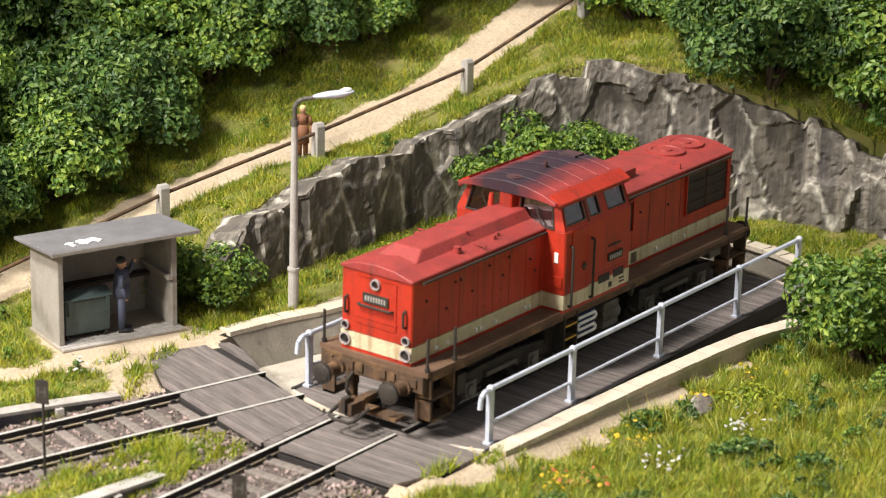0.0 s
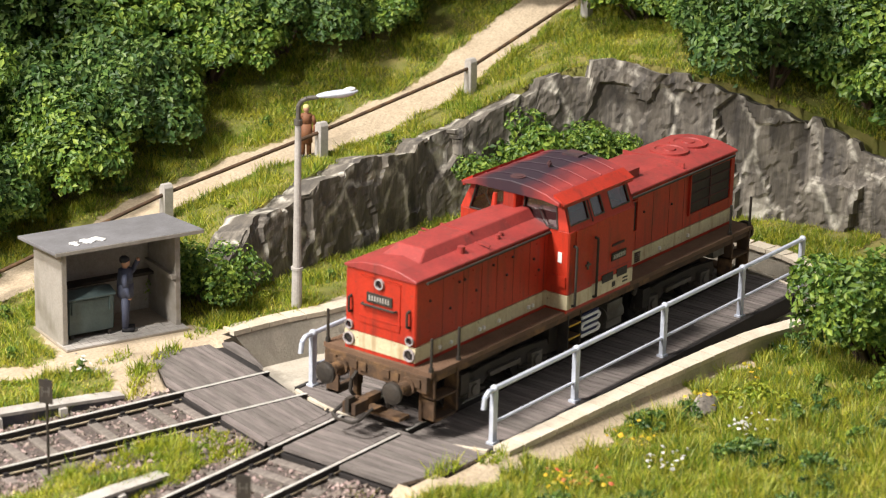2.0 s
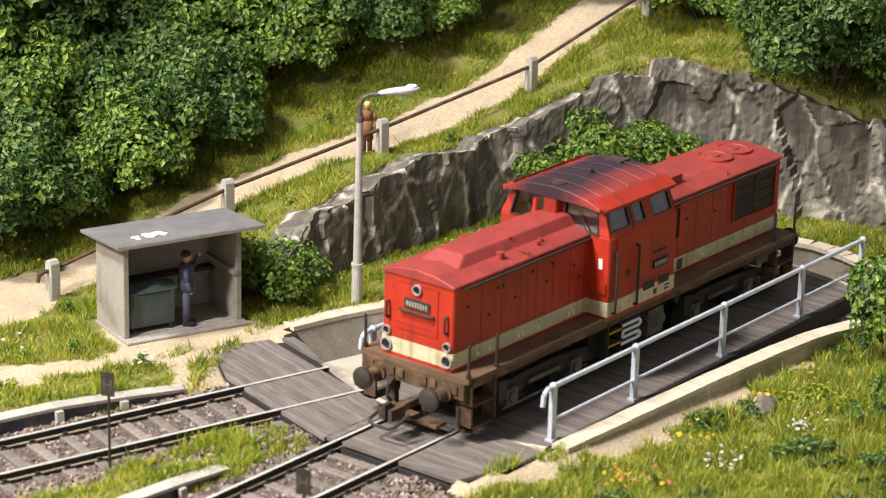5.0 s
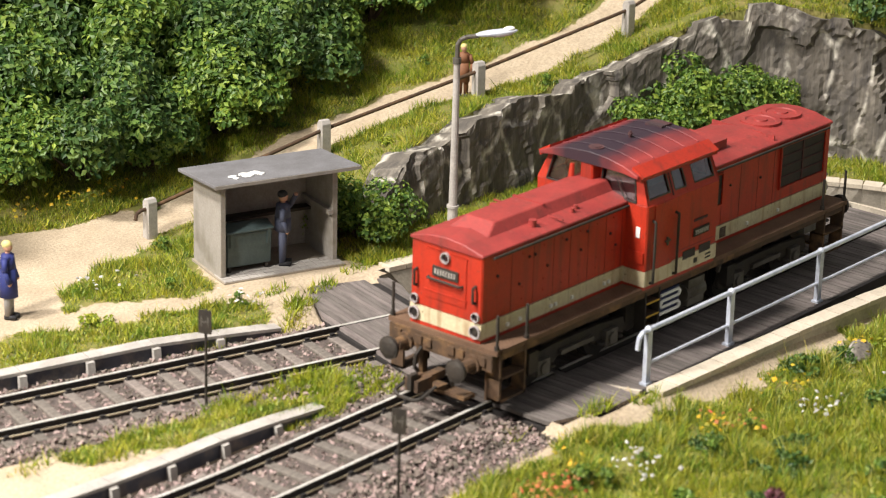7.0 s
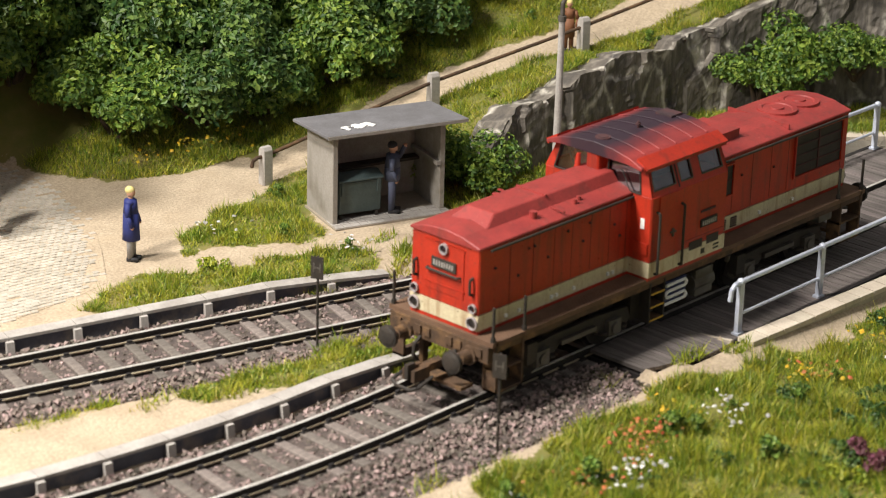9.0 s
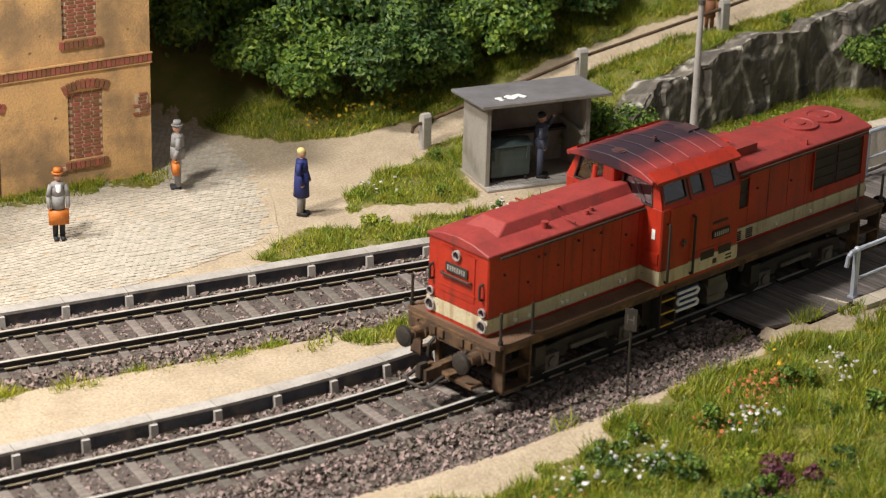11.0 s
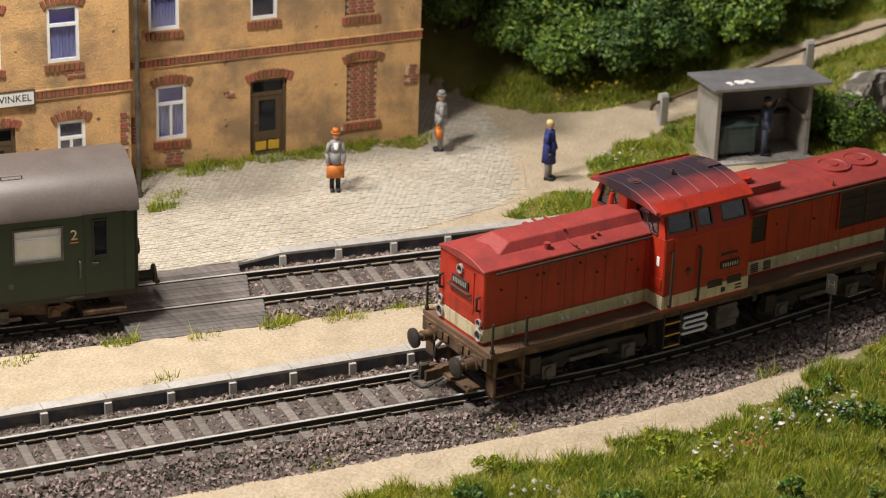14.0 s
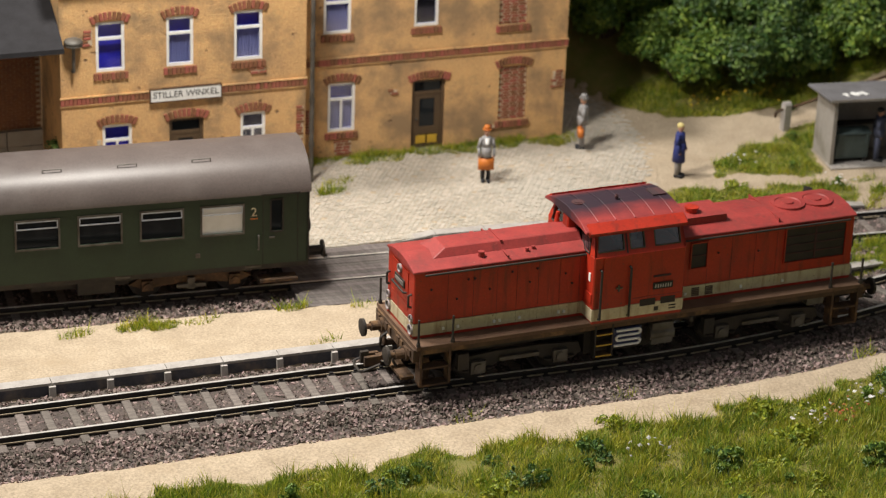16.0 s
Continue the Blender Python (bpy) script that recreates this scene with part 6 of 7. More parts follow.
    for xx in (2.6, 4.6, 6.6, 9.5, 12.5):
        part("roof_hatch", pipe(bmesh.new(), [(xx, 0.85, 3.86), (xx, 0.85, 3.93), (xx + 0.5, 0.85, 3.93), (xx + 0.5, 0.85, 3.86)], 0.015), "dirty_steel", c)
    part("underframe", B((0.1, L - 0.1, -1.1, 1.1, 0.7, 0.95), (4.0, 7.5, -0.9, 0.9, 0.45, 0.72)), "black", c)
    part("battery_box", B((5.3, 6.3, 0.9, 1.25, 0.4, 0.78)), "black", c, bevel=0.03)
    for bx in (3.2, 15.3):
        bg = part("bogie", B((bx - 1.7, bx + 1.7, -0.95, 0.95, 0.42, 0.72)), "black", c, "rust-brown bogie")
        for s in (-1, 1):
            part("side_frame", fixed(prism(bmesh.new(), [(bx - 1.7, 0.5), (bx - 1.3, 0.34), (bx - 0.5, 0.42), (bx + 0.5, 0.42), (bx + 1.3, 0.34), (bx + 1.7, 0.5), (bx + 1.3, 0.72), (bx - 1.3, 0.72)], 1, s * 0.98, s * 1.08)), "rust", bg, bevel=0.01)
            part("leaf_spring", B((bx - 0.4, bx + 0.4, *sorted((s * 1.08, s * 1.2)), 0.34, 0.44), (bx - 0.1, bx + 0.1, *sorted((s * 1.08, s * 1.2)), 0.3, 0.62)), "dirty_steel", bg, bevel=0.02)
            for ax in (bx - 1.2, bx + 1.2):
                part("axle_box", rod(B((ax - 0.15, ax + 0.15, *sorted((s * 1.06, s * 1.2)), 0.33, 0.62)), (ax, s * 1.2, 0.46), (ax, s * 1.25, 0.46), 0.11, 10), "rust", bg)
                part("wheel", rod(bmesh.new(), (ax, s * 0.67, 0.46), (ax, s * 0.82, 0.46), 0.46, 24), "rail", bg)
    for yy in (-0.875, 0.875):
        part("buffer", rod(rod(bmesh.new(), (0, yy, 1.05), (-0.5, yy, 1.05), 0.09, 12), (-0.5, yy, 1.05), (-0.56, yy, 1.05), 0.23, 18), "black", c)
    part("coupling", B((-0.75, 0.1, -0.12, 0.12, 0.5, 0.66), (-0.8, -0.7, -0.34, 0.34, 0.5, 0.6)), "black", c)


build_carriage()


# ---- shelter, container, lamp, fence, signs ----
SHELTER = P(7.67, -7.89, 0.0, 0, 0, 159.6)


def build_shelter():
    s = thing("open_shelter", SHELTER, "grey concrete open-fronted shelter with felt roof", "shelter")
    part("side_wall", fixed(prism(bmesh.new(), [(0, -0.1), (1.5, -0.1), (1.5, 2.1), (0, 2.24)], 0, 0, 0.13)), "shed_wall", s, bevel=0.012)
    part("side_wall", fixed(prism(bmesh.new(), [(-0.02, -0.1), (1.5, -0.1), (1.5, 2.1), (0.0, 2.24)], 0, 2.79, 2.92)), "shed_wall", s, bevel=0.012)
    part("back_wall", B((0.13, 2.79, 1.38, 1.5, -0.1, 2.1)), "shed_wall", s)
    part("roof", fixed(prism(bmesh.new(), [(-0.32, 2.29), (1.72, 2.1), (1.72, 2.18), (-0.32, 2.375)], 0, -0.28, 3.35)), "felt", s, "grey felt-covered slab roof", bevel=0.012)
    part("roof_edge", fixed(prism(bmesh.new(), [(-0.335, 2.28), (-0.32, 2.28), (-0.32, 2.36), (-0.335, 2.36)], 0, -0.28, 3.35)), "shed_wall", s)
    part("crossbeam", B((2.68, 2.79, -0.05, 1.4, 1.18, 1.28)), "shed_wall", s)
    part("bench_board", B((0.2, 2.79, 1.1, 1.38, 0.95, 1.02)), "black", s)
    part("floor_slab", B((-0.05, 3.0, -0.3, 1.5, -0.1, 0.035)), "sett_joint", s)
    for i in range(14):
        for j in range(3):
            part("paver", B((-0.02 + i * 0.215, 0.18 + i * 0.215, -0.28 + j * 0.2, -0.1 + j * 0.2, 0.03, 0.055)), "concrete", s)
    for x, y, r in ((0.45, 0.12, 0.12), (0.72, 0.18, 0.17), (0.98, 0.2, 0.15)):
        bm = bmesh.new()
        for k in range(5):
            ball(bm, (x + random.uniform(-0.1, 0.1), y + random.uniform(-0.08, 0.08), 2.36 - y * 0.05), r * random.uniform(0.4, 0.75), 1, (1.2, 1, 0.35))
        tagged(part("white_patch", bm, "white", s), "chalky white droppings on the roof")


build_shelter()
bin_ = thing("waste_container", SHELTER @ P(0.22, 0.12, 0.06), "grey-green steel waste container with lid", "container")
part("body", fixed(prism(bmesh.new(), [(0.06, 0.12), (0.52, 0.12), (0.62, 0.95), (0.0, 0.95)], 0, 0.0, 1.12)), "bin", bin_, bevel=0.03)
part("lid", fixed(prism(bmesh.new(), [(-0.04, 0.95), (0.66, 0.95), (0.66, 1.0), (0.3, 1.1), (-0.04, 1.0)], 0, -0.03, 1.15)), "bin", bin_, bevel=0.02)
for x in (0.06, 0.98):
    part("corner_post", B((x, x + 0.08, -0.03, 0.06, 0.62, 0.98)), "bin", bin_, bevel=0.01)
    part("castor", rod(bmesh.new(), (x, 0.12, 0.06), (x + 0.06, 0.12, 0.06), 0.07, 10), "black", bin_)
    part("castor", rod(bmesh.new(), (x, 0.5, 0.06), (x + 0.06, 0.5, 0.06), 0.07, 10), "black", bin_)


def build_lamp():
    l = thing("street_lamp", P(2.2, -5.72, 0), "grey concrete street lamp with curved arm and flat head", "street lamp")
    part("post", rod(bmesh.new(), (0, 0, -0.1), (0, 0, 4.5), 0.11, 14, 0.075), "concrete", l)
    part("base_sleeve", rod(rod(bmesh.new(), (0, 0, -0.1), (0, 0, 0.95), 0.13, 14, 0.12), (0, 0, 0.93), (0, 0, 0.99), 0.145, 14), "concrete", l)
    part("collar", rod(bmesh.new(), (0, 0, 4.42), (0, 0, 4.55), 0.1, 12), "dirty_steel", l)
    part("arm", pipe(bmesh.new(), [(0, 0, 4.5), (0, 0, 4.86), (-0.04, 0.05, 4.98), (-0.12, 0.15, 5.05), (-0.3, 0.36, 5.09)], 0.055, 10), "dirty_steel", l)
    m = P(-0.28, 0.33, 5.08, 0, -8, math.degrees(math.atan2(0.75, -0.62)))
    part("head", ball(bmesh.new(), (0.45, 0, 0.03), 0.5, 3, (1, 0.28, 0.16)), "zinc", l, "flat grey lamp head", m=m, smooth=True)
    part("diffuser", ball(bmesh.new(), (0.55, 0, -0.02), 0.3, 3, (1, 0.4, 0.2)), "pale_rim", l, "pale lamp glass", m=m, smooth=True)
    part("white_patch", ball(bmesh.new(), (0.75, 0.0, 0.09), 0.12, 2, (1.2, 0.8, 0.5)), "white", l, "white droppings", m=m)


build_lamp()

FENCE = [(6.8, -11.1), (1.65, -10.35), (-2.85, -9.17), (-7.85, -8.18), (-12.6, -7.7)]


def build_fence():
    zs = [float(ground_height(np.array(x), np.array(y))) for x, y in FENCE]
    f = thing("path_fence", P(0, 0, 0), "concrete posts with one rusty pipe rail beside the path", "fence")
    for (x, y), z, (x2, y2) in zip(FENCE, zs, FENCE[1:] + [(-17, -7.5)]):
        a = math.degrees(math.atan2(y2 - y, x2 - x))
        bm = prism(bmesh.new(), [(-0.13, -0.2), (0.13, -0.2), (0.12, 0.88), (0.06, 0.97), (-0.06, 0.97), (-0.12, 0.88)], 0, -0.13, 0.13)
        part("fence_post", fixed(bm), "concrete", f, "weathered concrete post", m=P(x, y, z, 0, 0, a), bevel=0.012)
    p = [(x, y, z + 0.72) for (x, y), z in zip(FENCE, zs)]
    x, y, z = p[0]
    p = [(x + 0.42, y - 0.05, z - 0.22), (x + 0.38, y - 0.05, z - 0.06), (x + 0.25, y - 0.03, z)] + p
    for a, b in zip(p, p[1:]):
        part("pipe_rail", rod(bmesh.new(), a, b, 0.048, 10), "rust", f, "rusty brown pipe rail")


build_fence()


def build_marker(x, y, z, top, turn, label):
    s = thing("halt_board", P(x, y, z, 0, 0, turn), label, "sign", group="halt boards")
    part("post", R(((0, 0, -0.05), (0, 0, top), 0.03)), "black", s)
    part("board", B((0.03, 0.055, -0.14, 0.14, top - 0.5, top)), "black", s, "black board", bevel=0.006)
    text("H", 0.3, "dirty_steel", s, P(0.058, 0, top - 0.26, 90, 0, 90))
    return s


build_marker(12.43, -3.52, -0.2, 2.05, 22, "thin black post with small H board in the grass")
build_marker(13.4, 2.46, -0.2, 2.06, 22, "thin black post with small H board in the ballast")


# ---- painted miniature figures, each one plain mesh ----
def figure(name, m, label, coat, legs, head, long_coat=False, bag=None, arm_up=False, hat=None, shirt=False, bag_at=(0.0, 0.0, 1.0)):
    bm = bmesh.new()
    mats = ["dark_cloth", legs, coat, "skin", head, bag or "orange", "white"]

    def add(i, fn):
        old = set(bm.faces)
        fn()
        for f in bm.faces:
            if f not in old:
                f.material_index = i
    for s in (-1, 1):
        add(0, lambda: box(bm, -0.08, 0.2, s * 0.1 - 0.055, s * 0.1 + 0.055, 0, 0.09))
        add(1, lambda: rod(bm, (0, s * 0.1, 0.08), (0, s * 0.09, 0.86), 0.075, 10, 0.1))
    low = 0.5 if long_coat else 0.82
    add(2, lambda: rod(bm, (0, 0, low), (0, 0, 1.15), 0.22 if long_coat else 0.19, 12, 0.19))
    add(2, lambda: rod(bm, (0, 0, 1.15), (0, 0, 1.46), 0.19, 12, 0.15))
    add(2, lambda: ball(bm, (0, 0, 1.4), 0.2, 2, (0.7, 1.1, 0.5)))
    for s in (-1, 1):
        hand = (0.28, s * 0.2, 1.62) if (arm_up and s > 0) else (0.12, s * 0.26, 0.86)
        elbow = (0.14, s * 0.32, 1.3) if (arm_up and s > 0) else (0.02, s * 0.28, 1.12)
        add(2, lambda: rod(bm, (0, s * 0.2, 1.4), elbow, 0.07, 8))
        add(2, lambda: rod(bm, elbow, hand, 0.06, 8))
        add(3, lambda: ball(bm, hand, 0.06, 1))
    add(3, lambda: rod(bm, (0, 0, 1.44), (0, 0, 1.56), 0.06, 8))
    add(3, lambda: ball(bm, (0.01, 0, 1.63), 0.115, 2, (1, 0.9, 1.15)))
    add(4, lambda: ball(bm, (-0.01, 0, 1.68), 0.125, 2, (1, 0.95, 0.8)))
    if hat:
        add(4, lambda: rod(bm, (0, 0, 1.70), (0, 0, 1.725), 0.16, 14))
        add(4, lambda: rod(bm, (0, 0, 1.72), (0, 0, 1.83), 0.12, 12, 0.1))
    if shirt:
        add(6, lambda: rod(bm, (0.06, 0, 0.95), (0.07, 0, 1.45), 0.13, 10, 0.1))
    if bag:
        bx, by, k = bag_at
        add(5, lambda: box(bm, bx - 0.02, bx + 0.16, by - 0.28 * k, by + 0.28 * k, 0.78 - 0.36 * k, 0.78))
        add(5, lambda: box(bm, bx + 0.04, bx + 0.1, by - 0.08, by + 0.08, 0.78, 0.84))
    bmesh.ops.scale(bm, vec=(U, U, U), verts=bm.verts)
    me = bpy.data.meshes.new(name)
    bm.to_mesh(me)
    bm.free()
    for k in mats:
        me.materials.append(M[k])
    me.shade_smooth()
    ob = new(name, me)
    ob.matrix_basis = m
    tagged(ob, label, "figurine", "miniature figures")


figure("figurine", P(12.42, -9.53, 0.0, 0, 0, 118) @ Matrix.Diagonal((0.95, 0.85, 1, 1)), "painted figurine in long navy coat on the paving", "navy", "grey_cloth", "cream_head", long_coat=True)
figure("figurine", P(17.97, -11.97, 0.02, 0, 0, 62) @ Matrix.Diagonal((0.9, 0.85, 1, 1)), "painted figurine in grey jacket and white shirt holding an orange suitcase", "grey_cloth", "dark_cloth", "orange", bag="orange", hat=True, shirt=True)
figure("figurine", P(13.72, -12.84, 0.02, 0, 0, 330) @ Matrix.Diagonal((0.95, 0.85, 1, 1)), "painted figurine in grey suit with orange bag by the house", "grey_cloth", "grey_cloth", "grey_cloth", bag="orange", hat=True, bag_at=(0.02, 0.3, 0.75))
figure("figurine", SHELTER @ P(1.66, 0.25, 0.06, 0, 0, -30), "painted figurine in blue work clothes raising an arm in the shelter", "work_blue", "work_blue", "dark_cloth", arm_up=True)
figure("figurine", P(-2.75, -9.6, float(ground_height(np.array(-2.75), np.array(-9.6))), 0, 0, 40) @ Matrix.Diagonal((0.78, 0.78, 0.78, 1)), "painted figurine in brown coat walking on the path", "brown_coat", "brown_coat", "cream_head", long_coat=True)

# ---- plants ----
def leaf_cloud(name, n, lumps, size, mat, seed, flat=1.0):
    """Leaves on the outsides of many lumps: each a bent quad of its own."""
    rs = np.random.RandomState(seed)
    c = np.array([l[:3] for l in lumps])
    r = np.array([l[3] for l in lumps])
    k = rs.choice(len(lumps), n, p=r ** 2 / (r ** 2).sum())
    d = rs.normal(size=(n, 3))
    d[:, 2] = np.abs(d[:, 2]) * 0.9 - 0.25
    d /= np.linalg.norm(d, axis=1)[:, None]
    rad = r[k] * (0.72 + 0.33 * rs.rand(n))
    p = c[k] + d * rad[:, None]
    nrm = d + rs.normal(size=(n, 3)) * 0.55 + [0, 0, 0.35]
    nrm /= np.linalg.norm(nrm, axis=1)[:, None]
    u = np.cross(nrm, rs.normal(size=(n, 3)))
    u /= np.linalg.norm(u, axis=1)[:, None]
    v = np.cross(nrm, u)
    s = size * (0.6 + 0.7 * rs.rand(n))[:, None]
    pts = np.stack([p - u * s * 0.5, p - v * s * 0.3 + nrm * s * 0.08, p + u * s * 0.5 - nrm * s * 0.1, p + v * s * 0.3 + nrm * s * 0.08], 1).reshape(-1, 3) * U
    i = np.arange(n) * 4
    faces = np.stack([i, i + 1, i + 2, i + 3], 1)
    me = bpy.data.meshes.new(name)
    me.from_pydata(pts.tolist(), [], faces.tolist())
    me.materials.append(M[mat])
    return me


def make_bush(seed, radius, height, leaves, mat, label, leaf=0.19):
    """A shrub: short branching stems and a lumpy leafy crown."""
    rnd = random.Random(seed)
    b = thing("bush", P(0, 0, -50), label, "bush", group="hillside bushes")
    bm = bmesh.new()
    lumps = []
    for k in range(26):
        a, q = rnd.uniform(0, 6.283), math.sqrt(rnd.random())
        rr = radius * q * 0.85
        z = height * (0.22 + 0.62 * rnd.random() * (1 - 0.55 * q * q))
        lumps.append((rr * math.cos(a), rr * math.sin(a), z, radius * rnd.uniform(0.2, 0.4)))
        if k < 9:
            rod(bm, (0, 0, -0.3), (lumps[-1][0] * 0.6, lumps[-1][1] * 0.6, z * 0.8), 0.07, 6, 0.02)
    part("stem", bm, "bark", b)
    ob = new("crown", leaf_cloud("crown", leaves, lumps, leaf, mat, seed))
    ob.parent = b
    tagged(ob, "dense small green leaves", kind="stuff")
    return b


def make_weed(seed, radius, height, leaves, mat, label):
    """A low sprawling plant: narrow leaves leaning out from a few stems."""
    rnd = random.Random(seed)
    b = thing("meadow_plant", P(0, 0, -50), label, "plant", group="meadow plants")
    lumps, bm = [], bmesh.new()
    for k in range(12):
        a, q = rnd.uniform(0, 6.283), rnd.random()
        lumps.append((radius * q * math.cos(a), radius * q * math.sin(a), height * rnd.uniform(0.1, 0.85) * (1.1 - 0.6 * q), radius * rnd.uniform(0.12, 0.3)))
        rod(bm, (0, 0, -0.1), lumps[-1][:3], 0.02, 5, 0.01)
    part("stem", bm, "leaf_dark", b)
    ob = new("leaves", leaf_cloud("leaves", leaves, lumps, 0.12, mat, seed))
    ob.parent = b
    tagged(ob, "small narrow leaves", kind="stuff")
    return b


def put(src, x, y, turn, scale, dz=0.0):
    z = float(ground_height(np.array(x), np.array(y))) + dz
    o = copy_thing(src, P(x, y, z, 0, 0, turn) @ Matrix.Diagonal((scale, scale, scale, 1)))
    return o


def build_bushes():
    kinds = [make_bush(31, 2.0, 2.9, 9500, "leaf", "dense green shrub on the grassy hillside"), make_bush(32, 2.2, 3.4, 10500, "leaf_dark", "deep green shrub on the hillside"),
             make_bush(33, 1.8, 2.5, 8500, "leaf", "bright green shrub on the hillside")]
    spots = []
    for x, y in ((9.1, -14.9), (7.2, -13.9), (5.2, -13.6), (3.3, -13.4), (1.4, -13.9), (-0.5, -14.3), (-2.7, -14.1), (-4.9, -13.2), (-7.2, -12.2), (-9.7, -11.4), (-12.0, -10.8)):
        x, y = x - 1.2, y - (0.1 if -8 < x < 2 else 0.6)
        spots += [(x, y, 0.95), (x - 1.0, y - 2.3, 1.2), (x - 2.4, y - 5.0, 1.5)]
    spots += [(9.4, -18.5, 1.1), (9.9, -21.5, 1.3), (8, -20.5, 1.4), (10.6, -25, 1.5)]
    for x, y in ((-13.6, -8.3), (-13.3, -6.1), (-12.9, -3.6), (-12.4, -1.4), (-12.9, 0.5), (-13.2, 2.6), (-13.6, 5.0), (-13.8, 7.4)):
        x += 0.1
        spots += [(x, y, 1.0 if y < -2 else 1.2), (x - 2.4, y - 0.6, 1.35), (x - 5.4, y - 1.2, 1.6)]
    for i, (x, y, s) in enumerate(spots):
        put(kinds[(i * 7 + i // 3) % 3], x + random.uniform(-0.4, 0.4), y + random.uniform(-0.3, 0.3), random.uniform(0, 360), s * random.uniform(0.9, 1.1))
    small = make_bush(41, 1.0, 1.5, 4200, "leaf", "bright green bush at the foot of the rock", 0.11)
    put(small, 3.3, -7.5, 40, 1.25)
    put(small, 3.9, -8.3, 100, 0.8)
    put(small, -7.6, -5.5, 10, 1.55, 0.9)
    put(small, -6.6, -6.1, 200, 1.3, 0.5)
    put(small, -8.6, -4.4, 80, 1.0, 1.2)
    near = make_bush(42, 1.3, 2.0, 7000, "leaf", "blue-green bush in the near grass", 0.11)
    put(near, -4.0, 6.2, 0, 1.65)
    put(near, -5.4, 7.7, 90, 1.9)
    put(near, -1.7, 8.6, 200, 0.8)
    low = make_bush(43, 0.6, 0.5, 700, "leaf_dark", "low leafy plant in the meadow", 0.13)
    weeds = [make_weed(51, 0.50, 0.40, 300, "leaf_dark", "dark leafy weed in the meadow"), make_weed(52, 0.42, 0.55, 260, "leaf", "bright leafy weed in the meadow"), make_weed(53, 0.6, 0.3, 320, "grass", "sprawling yellow-green weed in the meadow")]
    heather = make_weed(54, 0.75, 0.7, 700, "heather", "purple-red heather clump in the meadow")
    put(heather, 14.3, 7.4, 0, 1.0)
    put(heather, 9.1, 8.4, 120, 1.0)
    rnd = random.Random(77)
    for i in range(110):
        x = rnd.uniform(-4, 33)
        y = track_1(x) + rnd.uniform(3.9, 9.5)
        if bool(turf_amount(np.array([x]), np.array([y]))[0]):
            put(weeds[rnd.choice((0, 0, 1, 1, 2))], x, y, rnd.uniform(0, 360), rnd.uniform(0.55, 1.25))
    for x, y in ((8.4, -6.6), (9.8, -8.9), (8.9, -8.3), (11.5, -7.9), (7.2, -10.2), (2.2, -6.6), (0.2, -6.4), (-2.5, -6.5), (-9.4, 2.4), (5.6, -12.1), (1.0, -12.6), (-3.6, -11.6), (0.8, -9.0), (-4.5, -8.3)):
        put(weeds[rnd.choice((1, 2))], x, y, rnd.uniform(0, 360), rnd.uniform(0.5, 0.8))
    put(low, 29.6, -17.0, 0, 0.9, 1.4)
    for k in kinds + [small, near, low, heather] + weeds:
        for o in (k, *k.children_recursive):
            bpy.data.objects.remove(o)


build_bushes()


def build_boulder():
    bm = ball(bmesh.new(), (0, 0, 0), 0.42, 3, (1.25, 0.7, 0.6))
    for v in bm.verts:
        v.co *= 1 + 0.35 * noise.noise(v.co * 3.1)
    z = float(ground_height(np.array(0.58), np.array(4.45)))
    tagged(part("boulder", bm, "rock", m=P(0.58, 4.45, z + 0.08, 0, 0, 20)), "grey boulder half sunk in the meadow grass", "stone")


build_boulder()


def grass_mesh(name, pts, height, mat, seed, label, width=0.016, lean=1.1):
    """Blades: each a thin bent strip with a point."""
    rs = np.random.RandomState(seed)
    n = len(pts)
    a = rs.rand(n) * 6.283
    px, py = np.asarray(pts)[:, 0], np.asarray(pts)[:, 1]
    lump = np.sin(3.1 * px + 2.2 * np.sin(1.9 * py)) + np.sin(3.7 * py + 1.7 * np.sin(2.3 * px)) + 0.6 * np.sin(8.3 * px + 3 * np.sin(5.1 * py))
    h = height * (0.4 + 0.8 * rs.rand(n)) * np.clip(1.0 + 0.33 * lump, 0.35, 2.0)
    w = width * (0.7 + 0.6 * rs.rand(n))
    side = np.stack([np.cos(a), np.sin(a), np.zeros(n)], 1) * w[:, None]
    b = rs.rand(n) * 6.283
    out = np.stack([np.cos(b), np.sin(b), np.zeros(n)], 1) * (h * lean * rs.rand(n))[:, None]
    up = np.array([0, 0, 1.0])
    p = np.asarray(pts)
    tip = p + up * (h * 0.95)[:, None] + out
    v = np.stack([p - side, p + side, tip], 1).reshape(-1, 3) * U
    i = np.arange(n) * 3
    f = np.stack([i, i + 1, i + 2], 1)
    me = bpy.data.meshes.new(name)
    me.from_pydata(v.tolist(), [], f.tolist())
    me.materials.append(M[mat])
    tagged(new(name, me), label, "grass", kind="stuff")


def scatter(n, x0, x1, y0, y1, seed, clump=0.0, keep=None):
    rs = np.random.RandomState(seed)
    x, y = rs.uniform(x0, x1, n), rs.uniform(y0, y1, n)
    if clump:
        t = rs.uniform(0, 6.283, n)
        x, y = x + clump * np.cos(t) * rs.rand(n), y + clump * np.sin(t) * rs.rand(n)
    ok = turf_amount(x, y) & ~inside(x, y, PIT) & ~inside(x, y, APPROACH_A) & ~inside(x, y, APPROACH_B)
    ok &= ~(inside(x, y, [(8.1, -7.7), (7.4, -9.6), (4.2, -8.4), (4.8, -6.4)]))
    if keep is not None:
        ok &= keep(x, y)
    x, y = x[ok], y[ok]
    return np.stack([x, y, ground_height(x, y) - 0.02], 1)


